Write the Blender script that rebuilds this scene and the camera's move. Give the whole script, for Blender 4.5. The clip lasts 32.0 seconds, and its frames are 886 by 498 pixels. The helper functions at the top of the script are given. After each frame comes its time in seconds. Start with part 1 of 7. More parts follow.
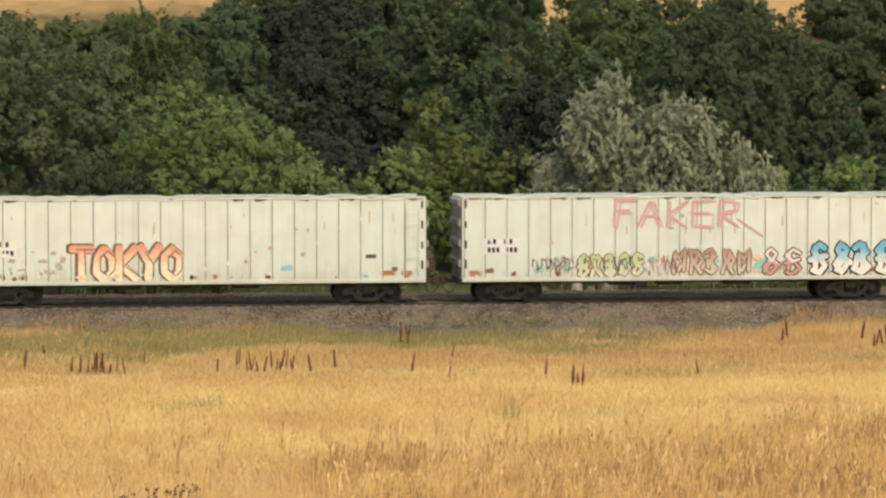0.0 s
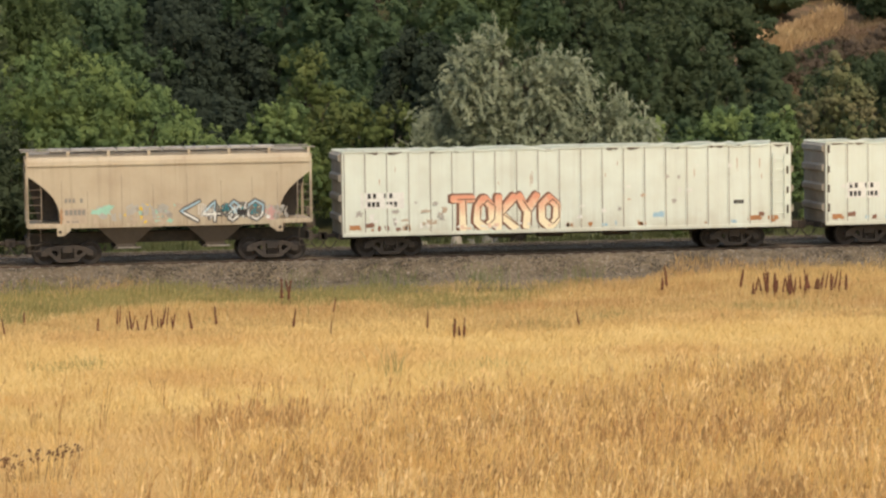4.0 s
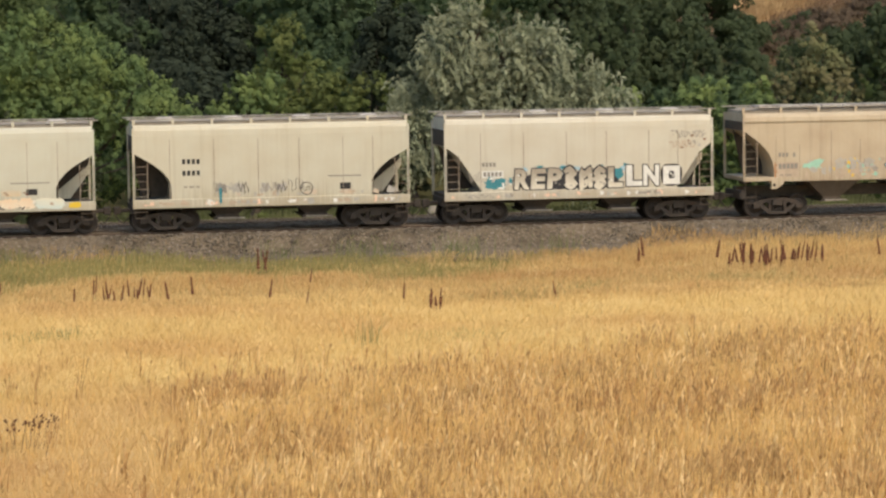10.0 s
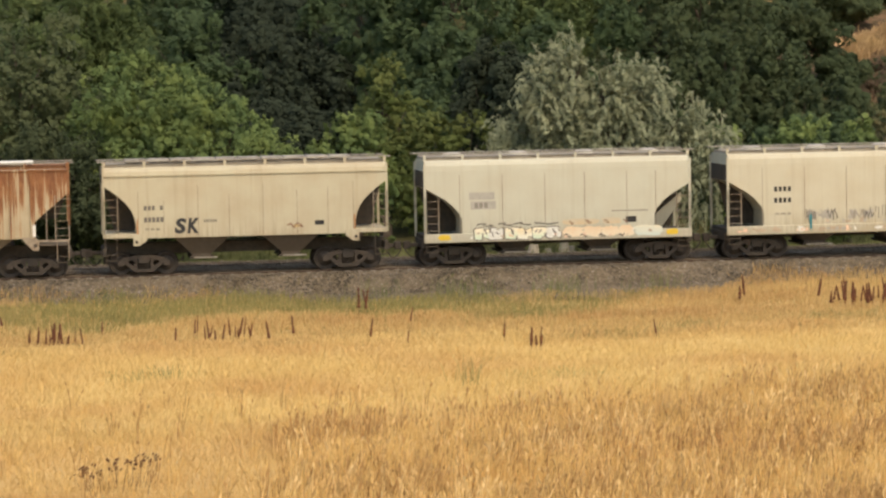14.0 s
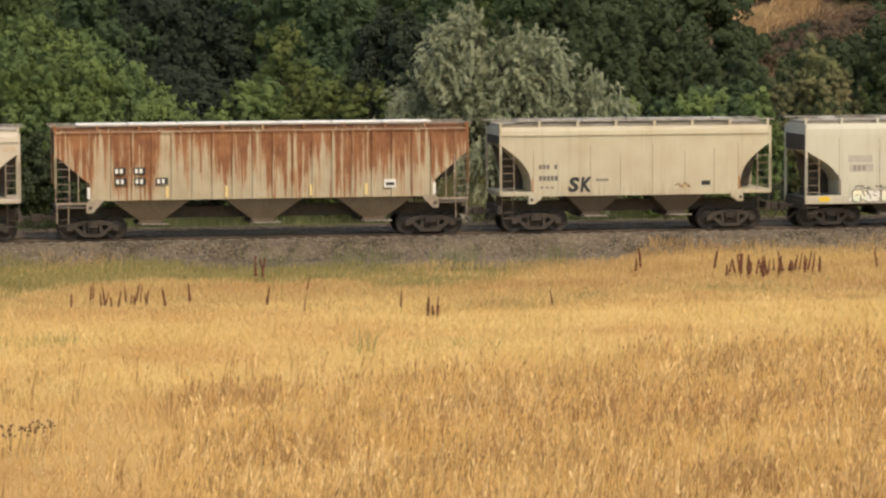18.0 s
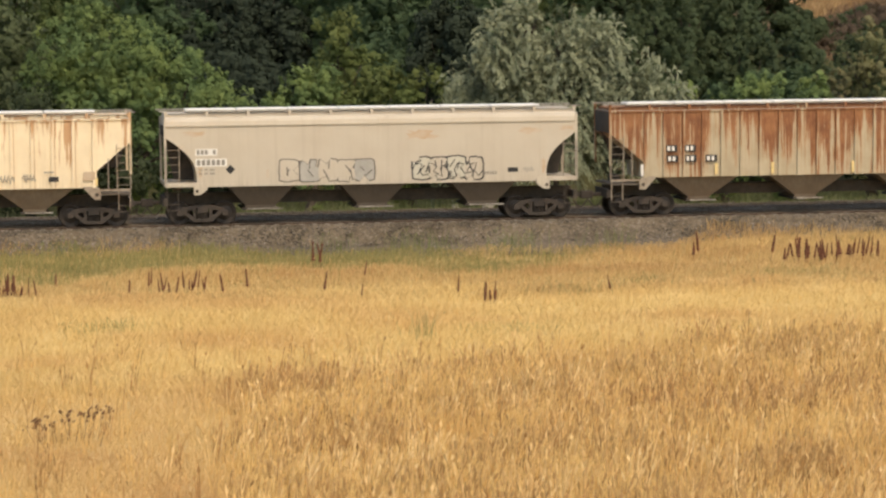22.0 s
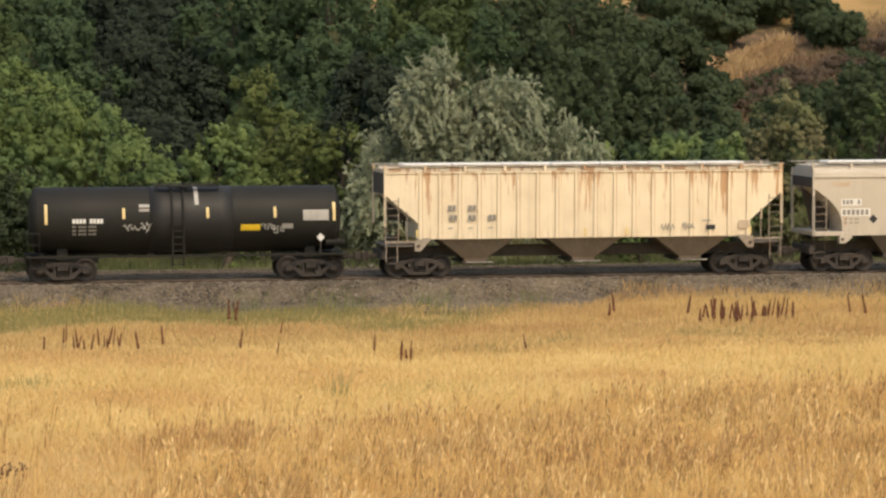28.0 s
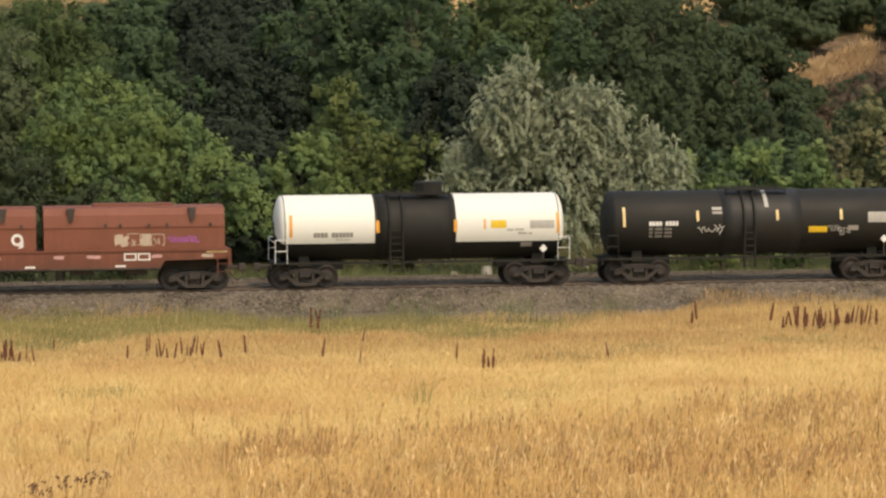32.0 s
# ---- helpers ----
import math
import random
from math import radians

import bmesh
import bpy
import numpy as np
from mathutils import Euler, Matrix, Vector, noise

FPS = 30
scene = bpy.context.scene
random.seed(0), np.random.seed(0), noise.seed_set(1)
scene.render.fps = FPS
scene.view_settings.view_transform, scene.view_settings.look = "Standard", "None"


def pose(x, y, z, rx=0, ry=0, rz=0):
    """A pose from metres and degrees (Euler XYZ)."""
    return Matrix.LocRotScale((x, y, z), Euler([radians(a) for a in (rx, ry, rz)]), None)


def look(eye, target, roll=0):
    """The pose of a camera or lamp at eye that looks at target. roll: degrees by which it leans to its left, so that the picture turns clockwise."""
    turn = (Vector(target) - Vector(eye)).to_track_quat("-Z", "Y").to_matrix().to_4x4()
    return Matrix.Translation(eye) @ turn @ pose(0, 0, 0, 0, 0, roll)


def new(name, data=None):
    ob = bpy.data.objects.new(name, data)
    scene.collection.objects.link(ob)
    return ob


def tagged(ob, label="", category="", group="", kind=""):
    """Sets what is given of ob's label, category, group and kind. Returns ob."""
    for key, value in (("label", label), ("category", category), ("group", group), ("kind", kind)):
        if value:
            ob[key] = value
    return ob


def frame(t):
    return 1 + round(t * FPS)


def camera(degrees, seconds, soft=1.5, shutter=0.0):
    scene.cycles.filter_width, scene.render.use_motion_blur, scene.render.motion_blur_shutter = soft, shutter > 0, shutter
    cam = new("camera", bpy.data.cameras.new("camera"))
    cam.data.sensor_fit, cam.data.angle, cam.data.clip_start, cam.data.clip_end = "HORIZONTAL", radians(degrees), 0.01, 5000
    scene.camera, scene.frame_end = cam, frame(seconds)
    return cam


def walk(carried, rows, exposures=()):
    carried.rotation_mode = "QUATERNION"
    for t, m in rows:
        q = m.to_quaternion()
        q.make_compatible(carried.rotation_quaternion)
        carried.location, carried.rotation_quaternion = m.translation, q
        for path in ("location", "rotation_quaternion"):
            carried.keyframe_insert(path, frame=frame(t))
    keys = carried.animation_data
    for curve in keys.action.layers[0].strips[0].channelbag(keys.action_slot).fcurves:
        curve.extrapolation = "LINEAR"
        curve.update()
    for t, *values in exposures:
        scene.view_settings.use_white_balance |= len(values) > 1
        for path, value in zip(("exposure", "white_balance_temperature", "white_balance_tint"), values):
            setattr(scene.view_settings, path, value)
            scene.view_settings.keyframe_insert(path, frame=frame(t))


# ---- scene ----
EYE = (0.0, -123.01, 8.86)
# seconds, turn to the right of the track's square, tilt up, lean (degrees)
SWAY = (
    (0.0, 7.001, -3.144, -0.024),
    (0.5, 6.985, -3.249, 0.030),
    (1.0, 6.784, -3.323, -0.021),
    (1.5, 6.690, -3.604, -0.208),
    (2.0, 7.038, -3.861, -0.472),
    (2.5, 7.460, -3.889, -0.727),
    (4.5, 9.504, -4.042, -0.783),
    (5.0, 7.944, -4.004, -1.059),
    (5.5, 7.020, -4.089, -1.531),
    (6.0, 7.147, -4.088, -1.346),
    (6.5, 7.933, -4.013, -0.987),
    (7.0, 8.277, -4.041, -0.909),
    (7.5, 8.399, -4.186, -1.037),
    (8.0, 8.485, -4.280, -1.264),
    (8.5, 8.747, -4.324, -1.328),
    (9.0, 9.224, -4.461, -1.187),
    (9.5, 9.736, -4.572, -1.063),
    (10.0, 9.715, -4.588, -0.763),
    (10.5, 9.006, -4.684, -0.427),
    (11.0, 9.443, -4.420, -0.702),
    (11.5, 9.580, -3.862, -1.121),
    (12.0, 9.519, -3.713, -1.155),
    (12.5, 9.622, -3.980, -1.145),
    (13.0, 9.387, -4.057, -1.337),
    (13.5, 8.212, -3.978, -1.313),
    (15.5, 7.540, -3.524, -0.805),
    (16.0, 8.045, -3.592, -0.659),
    (16.5, 8.217, -3.825, -0.641),
    (17.0, 8.691, -4.215, -0.503),
    (17.5, 9.473, -4.400, -0.442),
    (18.0, 9.763, -4.424, -0.303),
    (18.5, 9.902, -4.355, -0.238),
    (19.0, 9.979, -4.271, -0.287),
    (19.5, 9.776, -4.239, -0.271),
    (20.0, 9.483, -4.241, -0.366),
    (20.5, 9.346, -4.336, -0.487),
    (21.0, 9.134, -4.440, -0.648),
    (21.5, 8.879, -4.632, -0.570),
    (22.0, 8.674, -4.704, -0.553),
    (22.5, 8.578, -4.465, -0.656),
    (23.0, 8.481, -4.215, -0.628),
    (23.5, 8.237, -4.024, -0.411),
    (24.0, 8.257, -3.924, -0.302),
    (24.5, 8.388, -3.885, -0.199),
    (25.0, 8.696, -3.868, 0.046),
    (25.5, 9.065, -4.011, 0.182),
    (26.0, 9.230, -4.027, 0.030),
    (26.5, 9.662, -3.920, -0.186),
    (28.5, 10.304, -3.558, -0.030),
    (29.0, 9.363, -3.598, 0.072),
    (29.5, 8.843, -3.629, 0.024),
    (30.0, 8.682, -3.671, -0.108),
    (30.5, 8.533, -3.711, -0.259),
    (31.0, 8.430, -3.748, -0.321),
    (31.5, 8.400, -3.700, -0.398),
    (32.0, 8.711, -3.438, -0.300),
)


def view(turn, tilt, lean):
    a, b = radians(turn), radians(tilt)
    way = Vector((math.sin(a) * math.cos(b), math.cos(a) * math.cos(b), math.sin(b)))
    return look(EYE, Vector(EYE) + way * 50, lean)


cam = camera(16.67, 32.0, soft=2.4)
walk(cam, [(t, view(a, b, c)) for t, a, b, c in SWAY], exposures=(
    (0.0, -0.36, 7250, 10), (5.0, -0.36, 7100, 10), (8.0, -0.37, 7000, 10), (11.0, -0.38, 7000, 10), (12.0, -0.38, 7400, 10), (13.0, -0.37, 7400, 10), (15.5, -0.36, 7600, 10), (16.5, -0.36, 7500, 10), (18.0, -0.37, 7300, 10),
    (22.0, -0.37, 7200, 10), (24.0, -0.36, 7400, 10), (25.0, -0.39, 7550, 10), (26.0, -0.46, 7450, 10), (28.0, -0.39, 7250, 10), (32.0, -0.37, 7250, 10)))

# ---- light ----
SUN_TURN, SUN_HIGH = 158.0, 53.0
world = bpy.data.worlds.new("world")
scene.world = world
world.use_nodes = True
wt = world.node_tree
sky = wt.nodes.new("ShaderNodeTexSky")
sky.sky_type = "NISHITA"
sky.sun_disc = False
sky.sun_elevation, sky.sun_rotation = radians(SUN_HIGH), radians(SUN_TURN)
sky.dust_density, sky.air_density = 3.0, 1.4
wt.links.new(sky.outputs[0], wt.nodes["Background"].inputs[0])
wt.nodes["Background"].inputs[1].default_value = 0.25
sun = new("sun", bpy.data.lights.new("sun", "SUN"))
sun.data.energy, sun.data.angle, sun.data.color = 1.95, radians(3.0), (1.0, 0.84, 0.62)
to_sun = Vector((math.sin(radians(SUN_TURN)) * math.cos(radians(SUN_HIGH)), math.cos(radians(SUN_TURN)) * math.cos(radians(SUN_HIGH)), math.sin(radians(SUN_HIGH))))
sun.matrix_world = look(to_sun * 200, (0, 0, 0))

# ---- materials ----
class Net:
    """A material's nodes: add() makes one and fills or links its sockets."""

    def __init__(self, name):
        self.m = bpy.data.materials.new(name)
        self.m.use_nodes = True
        self.t = self.m.node_tree
        self.bsdf = self.t.nodes["Principled BSDF"]

    def put(self, socket, v):
        if isinstance(v, bpy.types.Node):
            v = v.outputs[0]
        if isinstance(v, bpy.types.NodeSocket):
            self.t.links.new(v, socket)
        elif isinstance(v, tuple) and len(v) == 3 and socket.type == "RGBA":
            socket.default_value = (*v, 1)
        else:
            socket.default_value = v

    def add(self, kind, *ins, **named):
        n = self.t.nodes.new("ShaderNode" + kind)
        for i, v in enumerate(ins):
            if v is not None:
                self.put(n.inputs[i], v)
        for k, v in named.items():
            self.put(n.inputs[k], v)
        return n

    def math(self, op, a, b=0.0, clamp=False):
        n = self.add("Math", a, b)
        n.operation, n.use_clamp = op, clamp
        return n

    def place(self, how="Object"):
        return self.add("TexCoord").outputs[how]

    def noise(self, vec, scale, stretch=(1, 1, 1), detail=4.0, rough=0.55):
        v = self.add("Mapping", vec)
        v.inputs["Scale"].default_value = stretch
        return self.add("TexNoise", Vector=v, Scale=scale, Detail=detail, Roughness=rough).outputs[0]

    def ramp(self, fac, *stops):
        n = self.add("ValToRGB", fac)
        e = n.color_ramp.elements
        while len(e) < len(stops):
            e.new(0.5)
        for el, (p, c) in zip(e, stops):
            el.position = p
            el.color = (*c, 1) if isinstance(c, tuple) else (c, c, c, 1)
        return n

    def mix(self, fac, a, b, mode="MIX"):
        n = self.t.nodes.new("ShaderNodeMix")
        n.data_type, n.blend_type = "RGBA", mode
        self.put(n.inputs[0], fac), self.put(n.inputs[6], a), self.put(n.inputs[7], b)
        return n.outputs[2]

    def bump(self, height, strength=0.3, dist=0.02):
        b = self.add("Bump", Strength=strength, Distance=dist, Height=height)
        self.put(self.bsdf.inputs["Normal"], b)

    def done(self, colour, rough=0.6, metal=0.0, spec=0.4):
        self.put(self.bsdf.inputs["Base Color"], colour)
        self.put(self.bsdf.inputs["Roughness"], rough)
        self.put(self.bsdf.inputs["Metallic"], metal)
        self.put(self.bsdf.inputs["Specular IOR Level"], spec)
        return self.m


def paint(name, base, rust=(0.28, 0.10, 0.04), streaks=0.25, rise=0.0, grime=0.35, rough=0.55, spec=0.35, dust=(0.30, 0.24, 0.18), gain=1.0, foot_drip=0.5):
    """Weathered car paint: vertical rust runs (more with streaks, towards the top with rise), dust low down, blotches."""
    n = Net(name)
    p = n.place()
    z = n.add("SeparateXYZ", p).outputs[2]
    runs = n.noise(p, 1.0, (2.4, 2.4, 0.15), 6.0, 0.70)
    fine = n.noise(p, 1.0, (9.0, 9.0, 0.5), 3.0, 0.6)
    blot = n.noise(p, 0.75, (1, 1, 1), 5.0, 0.6)
    high = n.math("MULTIPLY", n.math("SUBTRACT", z, 2.9), rise)
    v = n.math("ADD", n.math("ADD", n.math("MULTIPLY", runs, 0.75), n.math("MULTIPLY", fine, 0.25)), high)
    v = n.math("ADD", n.math("MULTIPLY", n.math("SUBTRACT", v, 0.5), gain), 0.5)
    cut = 0.74 - 0.35 * streaks
    mask = n.ramp(v, (cut, 0.0), (cut + 0.07, 1.0))
    worn = n.mix(n.ramp(blot, (0.35, 0.0), (0.75, 0.5 * grime)), base, dust)
    low = n.math("MULTIPLY", n.ramp(n.math("ADD", n.math("MULTIPLY", z, -0.30), n.math("MULTIPLY", blot, 0.9)), (0.0, 0.0), (0.35, 1.0)), 0.75 * grime)
    worn = n.mix(low, worn, dust)
    thin = n.math("MULTIPLY", n.ramp(fine, (0.50, 0.0), (0.72, 0.09)), grime)
    worn = n.mix(thin, worn, tuple(c * 0.55 for c in base))
    drip = n.noise(p, 1.0, (14.0, 14.0, 0.35), 3.0, 0.6)
    foot = n.math("ADD", n.math("MULTIPLY", n.math("SUBTRACT", 1.80, z), 0.35), n.math("SUBTRACT", drip, 0.50))
    worn = n.mix(n.math("MULTIPLY", n.ramp(foot, (0.0, 0.0), (0.25, 1.0)), 0.95 * grime * foot_drip), worn, tuple(c * 0.6 for c in dust))
    wash = n.noise(p, 1.0, (3.6, 3.6, 0.11), 5.0, 0.65)
    worn = n.mix(n.math("MULTIPLY", n.ramp(wash, (0.52, 0.0), (0.72, 0.34)), grime), worn, tuple(c * 0.8 for c in dust))
    rusty = n.mix(fine, rust, tuple(min(1, c * 1.9) for c in rust))
    col = n.mix(n.math("MULTIPLY", mask, 0.85), worn, rusty)
    n.bump(n.math("ADD", blot, n.math("MULTIPLY", fine, 0.4)), 0.25, 0.02)
    return n.done(col, n.ramp(blot, (0.3, rough), (0.8, min(1, rough + 0.25))), 0.0, spec)


def plain(name, base, rough=0.6, metal=0.0, vary=0.35, scale=6.0, spec=0.4, other=None):
    """A simple surface with blotches at two scales and a little relief."""
    n = Net(name)
    p = n.place()
    a, b = n.noise(p, scale), n.noise(p, scale * 0.17, detail=3.0)
    other = other or tuple(c * (1 - vary) for c in base)
    col = n.mix(n.ramp(n.math("ADD", n.math("MULTIPLY", a, 0.5), n.math("MULTIPLY", b, 0.5)), (0.38, 0.0), (0.62, 1.0)), base, other)
    n.bump(a, 0.2, 0.01)
    return n.done(col, n.ramp(b, (0.3, rough * 0.85), (0.7, min(1, rough * 1.15))), metal, spec)


def foliage(name, dark, light, odd, glow=0.30, grain=0.55, edge=0.70, spec=0.12):
    """Leaves: each leaf its own shade, tufts and larger drifts of lighter and yellower growth, light shining through."""
    n = Net(name)
    r = n.add("NewGeometry").outputs["Random Per Island"]
    p = n.place("Object")
    drift, tuft = n.noise(p, grain, detail=3.0), n.noise(p, 2.6, detail=2.0)
    col = n.mix(n.math("ADD", n.math("MULTIPLY", r, 0.34), n.math("MULTIPLY", n.ramp(tuft, (0.36, 0.0), (0.64, 1.0)), 0.62)), dark, light)
    col = n.mix(n.ramp(drift, (0.42, 0.0), (edge, 0.75)), col, odd)
    thin = n.add("BsdfTranslucent", Color=n.mix(0.5, col, odd))
    both = n.add("MixShader", glow, None, thin)
    n.done(col, 0.72, 0.0, spec)
    n.t.links.new(n.bsdf.outputs[0], both.inputs[1])
    n.t.links.new(both.outputs[0], n.t.nodes["Material Output"].inputs[0])
    return n.m


def rusted_paint():
    """Old cream paint rusting from the top: runs of uneven length, orange edges round the brown, blisters low down."""
    n = Net("rusted_hopper_paint")
    p = n.place()
    z = n.add("SeparateXYZ", p).outputs[2]
    runs = n.noise(p, 1.0, (6.5, 6.5, 0.22), 5.0, 0.68)
    broad = n.noise(p, 0.85, (1, 1, 0.30), 3.0, 0.5)
    fine = n.noise(p, 9.0, (1.6, 1.6, 0.35), 4.0, 0.65)
    blot = n.noise(p, 1.7, (1, 1, 0.8), 3.0, 0.6)
    v = n.math("ADD", n.math("MULTIPLY", n.math("SUBTRACT", z, 2.86), 0.17), n.math("MULTIPLY", n.math("SUBTRACT", runs, 0.5), 1.9))
    v = n.math("ADD", v, n.math("ADD", n.math("MULTIPLY", n.math("SUBTRACT", broad, 0.5), 1.2), n.math("MULTIPLY", n.math("SUBTRACT", fine, 0.5), 0.3)))
    v = n.math("ADD", v, 0.5)
    base = n.mix(n.ramp(n.noise(p, 1.3), (0.35, 0.0), (0.7, 0.8)), (0.49, 0.425, 0.31), (0.39, 0.325, 0.225))
    base = n.mix(n.ramp(n.noise(p, 1.0, (16, 16, 0.5), 3.0), (0.52, 0.0), (0.72, 0.45)), base, (0.33, 0.22, 0.13))
    col = n.mix(n.ramp(v, (0.40, 0.0), (0.55, 0.75)), base, (0.42, 0.255, 0.14))
    rust = n.mix(n.ramp(n.math("ADD", n.math("MULTIPLY", fine, 0.5), n.math("MULTIPLY", blot, 0.5)), (0.38, 0.0), (0.62, 1.0)), (0.165, 0.062, 0.032), (0.32, 0.145, 0.068))
    col = n.mix(n.ramp(v, (0.53, 0.0), (0.62, 0.92)), col, rust)
    n.bump(n.math("ADD", fine, runs), 0.3, 0.02)
    return n.done(col, 0.8, 0.0, 0.25)


GOND_WHITE = paint("white_gondola_paint", (0.689, 0.752, 0.677), streaks=0.27, grime=0.55, dust=(0.44, 0.38, 0.29), foot_drip=0.2)
TAN_PAINT = paint("tan_hopper_paint", (0.520, 0.446, 0.330), streaks=0.18, grime=0.75, dust=(0.30, 0.20, 0.13))
CREAM_PAINT = paint("cream_hopper_paint", (0.585, 0.562, 0.474), streaks=0.10, grime=0.55, dust=(0.42, 0.33, 0.22))
PALE_PAINT = paint("pale_hopper_paint", (0.571, 0.549, 0.448), streaks=0.10, grime=0.66, dust=(0.44, 0.36, 0.24))
IVORY_PAINT = paint("ivory_hopper_paint", (0.556, 0.556, 0.470), streaks=0.08, grime=0.62, dust=(0.45, 0.38, 0.28))
BUFF_PAINT = paint("buff_hopper_paint", (0.536, 0.501, 0.382), streaks=0.14, grime=0.75, dust=(0.38, 0.26, 0.16))
RUSTED_PAINT = rusted_paint()
GREIGE_PAINT = paint("greige_hopper_paint", (0.568, 0.508, 0.420), streaks=0.10, rise=0.03, grime=0.50, rust=(0.42, 0.2, 0.1), dust=(0.40, 0.32, 0.23))
STRAW_PAINT = paint("straw_hopper_paint", (0.86, 0.735, 0.535), gain=2.0, streaks=0.24, rise=0.05, grime=0.60, rust=(0.32, 0.17, 0.08), dust=(0.45, 0.33, 0.21))
TANK_WHITE = paint("white_tank_paint", (0.76, 0.75, 0.68), streaks=0.02, grime=0.10, rough=0.4, dust=(0.5, 0.45, 0.38))
TANK_BLACK = paint("black_tank_paint", (0.018, 0.0172, 0.0145), streaks=0.02, grime=0.40, rough=0.5, spec=0.22, dust=(0.045, 0.040, 0.030))
TANK_GLOSS = paint("dark_tank_jacket", (0.022, 0.021, 0.019), streaks=0.02, grime=0.25, rough=0.42, spec=0.30, dust=(0.045, 0.041, 0.034))
COIL_BROWN = paint("brown_coil_car_paint", (0.215, 0.074, 0.044), streaks=0.18, grime=0.65, dust=(0.11, 0.050, 0.032), rust=(0.12, 0.05, 0.03))
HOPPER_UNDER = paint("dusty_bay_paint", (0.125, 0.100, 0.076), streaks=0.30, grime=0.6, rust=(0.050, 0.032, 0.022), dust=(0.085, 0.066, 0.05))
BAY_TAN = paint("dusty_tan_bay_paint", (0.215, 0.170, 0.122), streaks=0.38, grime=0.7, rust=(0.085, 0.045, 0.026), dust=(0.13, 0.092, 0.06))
AXLE_STEEL = plain("greasy_axle_steel", (0.15, 0.13, 0.115), 0.5, metal=0.3, other=(0.07, 0.058, 0.05))
TRUCK_IRON = plain("sooty_truck_iron", (0.045, 0.038, 0.033), 0.7, other=(0.074, 0.056, 0.044), scale=5)
TRUCK_RUST = plain("brown_truck_iron", (0.070, 0.056, 0.046), 0.7, other=(0.035, 0.029, 0.025), scale=9)
UNDER_BLACK = plain("underframe_black", (0.045, 0.040, 0.035), 0.8, other=(0.085, 0.068, 0.055))
WHEEL_STEEL = plain("worn_wheel_steel", (0.048, 0.038, 0.032), 0.6, metal=0.2, other=(0.026, 0.021, 0.018))
RAIL_SIDE = plain("rusty_rail_side", (0.15, 0.102, 0.075), 0.8, other=(0.085, 0.058, 0.044), scale=14)
RAIL_TOP = plain("polished_rail_head", (0.26, 0.21, 0.17), 0.5, metal=0.35, vary=0.3)
TIE_WOOD = plain("weathered_tie_timber", (0.26, 0.215, 0.175), 0.85, other=(0.16, 0.13, 0.105), scale=12)
GALV = plain("grey_walkway_steel", (0.46, 0.43, 0.38), 0.6, metal=0.2, other=(0.22, 0.19, 0.16))
HATCH_WHITE = plain("white_hatch_cover", (0.80, 0.79, 0.75), 0.5, vary=0.12)
HATCH_PALE = plain("dusty_pale_hatch_cover", (0.58, 0.56, 0.51), 0.6, other=(0.40, 0.37, 0.32))


def flat(name, c, rough=0.6):
    return plain(name, c, rough, vary=0.18, scale=5.0)


INK = flat("black_stencil", (0.03, 0.03, 0.032))
INK_GREY = flat("faded_stencil", (0.28, 0.26, 0.23))
SPRAY = {k: flat("spray_" + k, c) for k, c in dict(
    black=(0.035, 0.035, 0.04), white=(0.78, 0.78, 0.74), grey=(0.36, 0.33, 0.29), rose=(0.62, 0.36, 0.34), peach=(0.84, 0.60, 0.45),
    sky=(0.36, 0.55, 0.66), teal=(0.05, 0.25, 0.30), mint=(0.35, 0.62, 0.50), yellow=(0.80, 0.56, 0.06), purple=(0.36, 0.10, 0.34),
    brown=(0.25, 0.13, 0.09), slate=(0.17, 0.155, 0.14), tan=(0.52, 0.42, 0.32), smoke=(0.46, 0.44, 0.40)).items()}
def fade(name, low, high, z0, z1):
    """Spray paint blended from one colour into another up the side, with a cloudy border."""
    n = Net(name)
    p = n.place()
    z = n.add("SeparateXYZ", p).outputs[2]
    k = n.math("ADD", n.math("MULTIPLY", n.math("SUBTRACT", z, z0), 1 / (z1 - z0)), n.math("MULTIPLY", n.math("SUBTRACT", n.noise(p, 3.0), 0.5), 0.9))
    worn = n.ramp(n.noise(p, 5.0, (1, 1, 0.4)), (0.55, 0.0), (0.75, 0.4))
    return n.done(n.mix(worn, n.mix(n.ramp(k, (0.1, 0.0), (0.9, 1.0)), low, high), (0.62, 0.58, 0.48)), 0.6)


FADE_ORANGE = fade("cream_to_orange_spray", (0.84, 0.74, 0.52), (0.74, 0.34, 0.22), 1.5, 2.4)
FADE_BLUE = fade("white_to_blue_spray", (0.78, 0.78, 0.70), (0.14, 0.44, 0.62), 1.4, 2.2)
FADE_PINK = flat("faded_pink_spray", (0.68, 0.40, 0.40))
FADE_GREEN = fade("cream_to_green_spray", (0.66, 0.66, 0.50), (0.50, 0.60, 0.32), 1.0, 1.9)
FADE_BROWN = fade("cream_to_brown_spray", (0.62, 0.56, 0.46), (0.42, 0.28, 0.19), 1.2, 2.1)
FADE_ASH = fade("pale_to_brown_grey_spray", (0.66, 0.62, 0.52), (0.36, 0.315, 0.25), 1.45, 2.2)
FADE_MINT = fade("mint_to_cream_spray", (0.62, 0.74, 0.60), (0.84, 0.78, 0.62), 1.05, 1.50)
FADE_CREAM = fade("white_to_cream_spray", (0.78, 0.78, 0.68), (0.82, 0.70, 0.48), 1.05, 1.60)
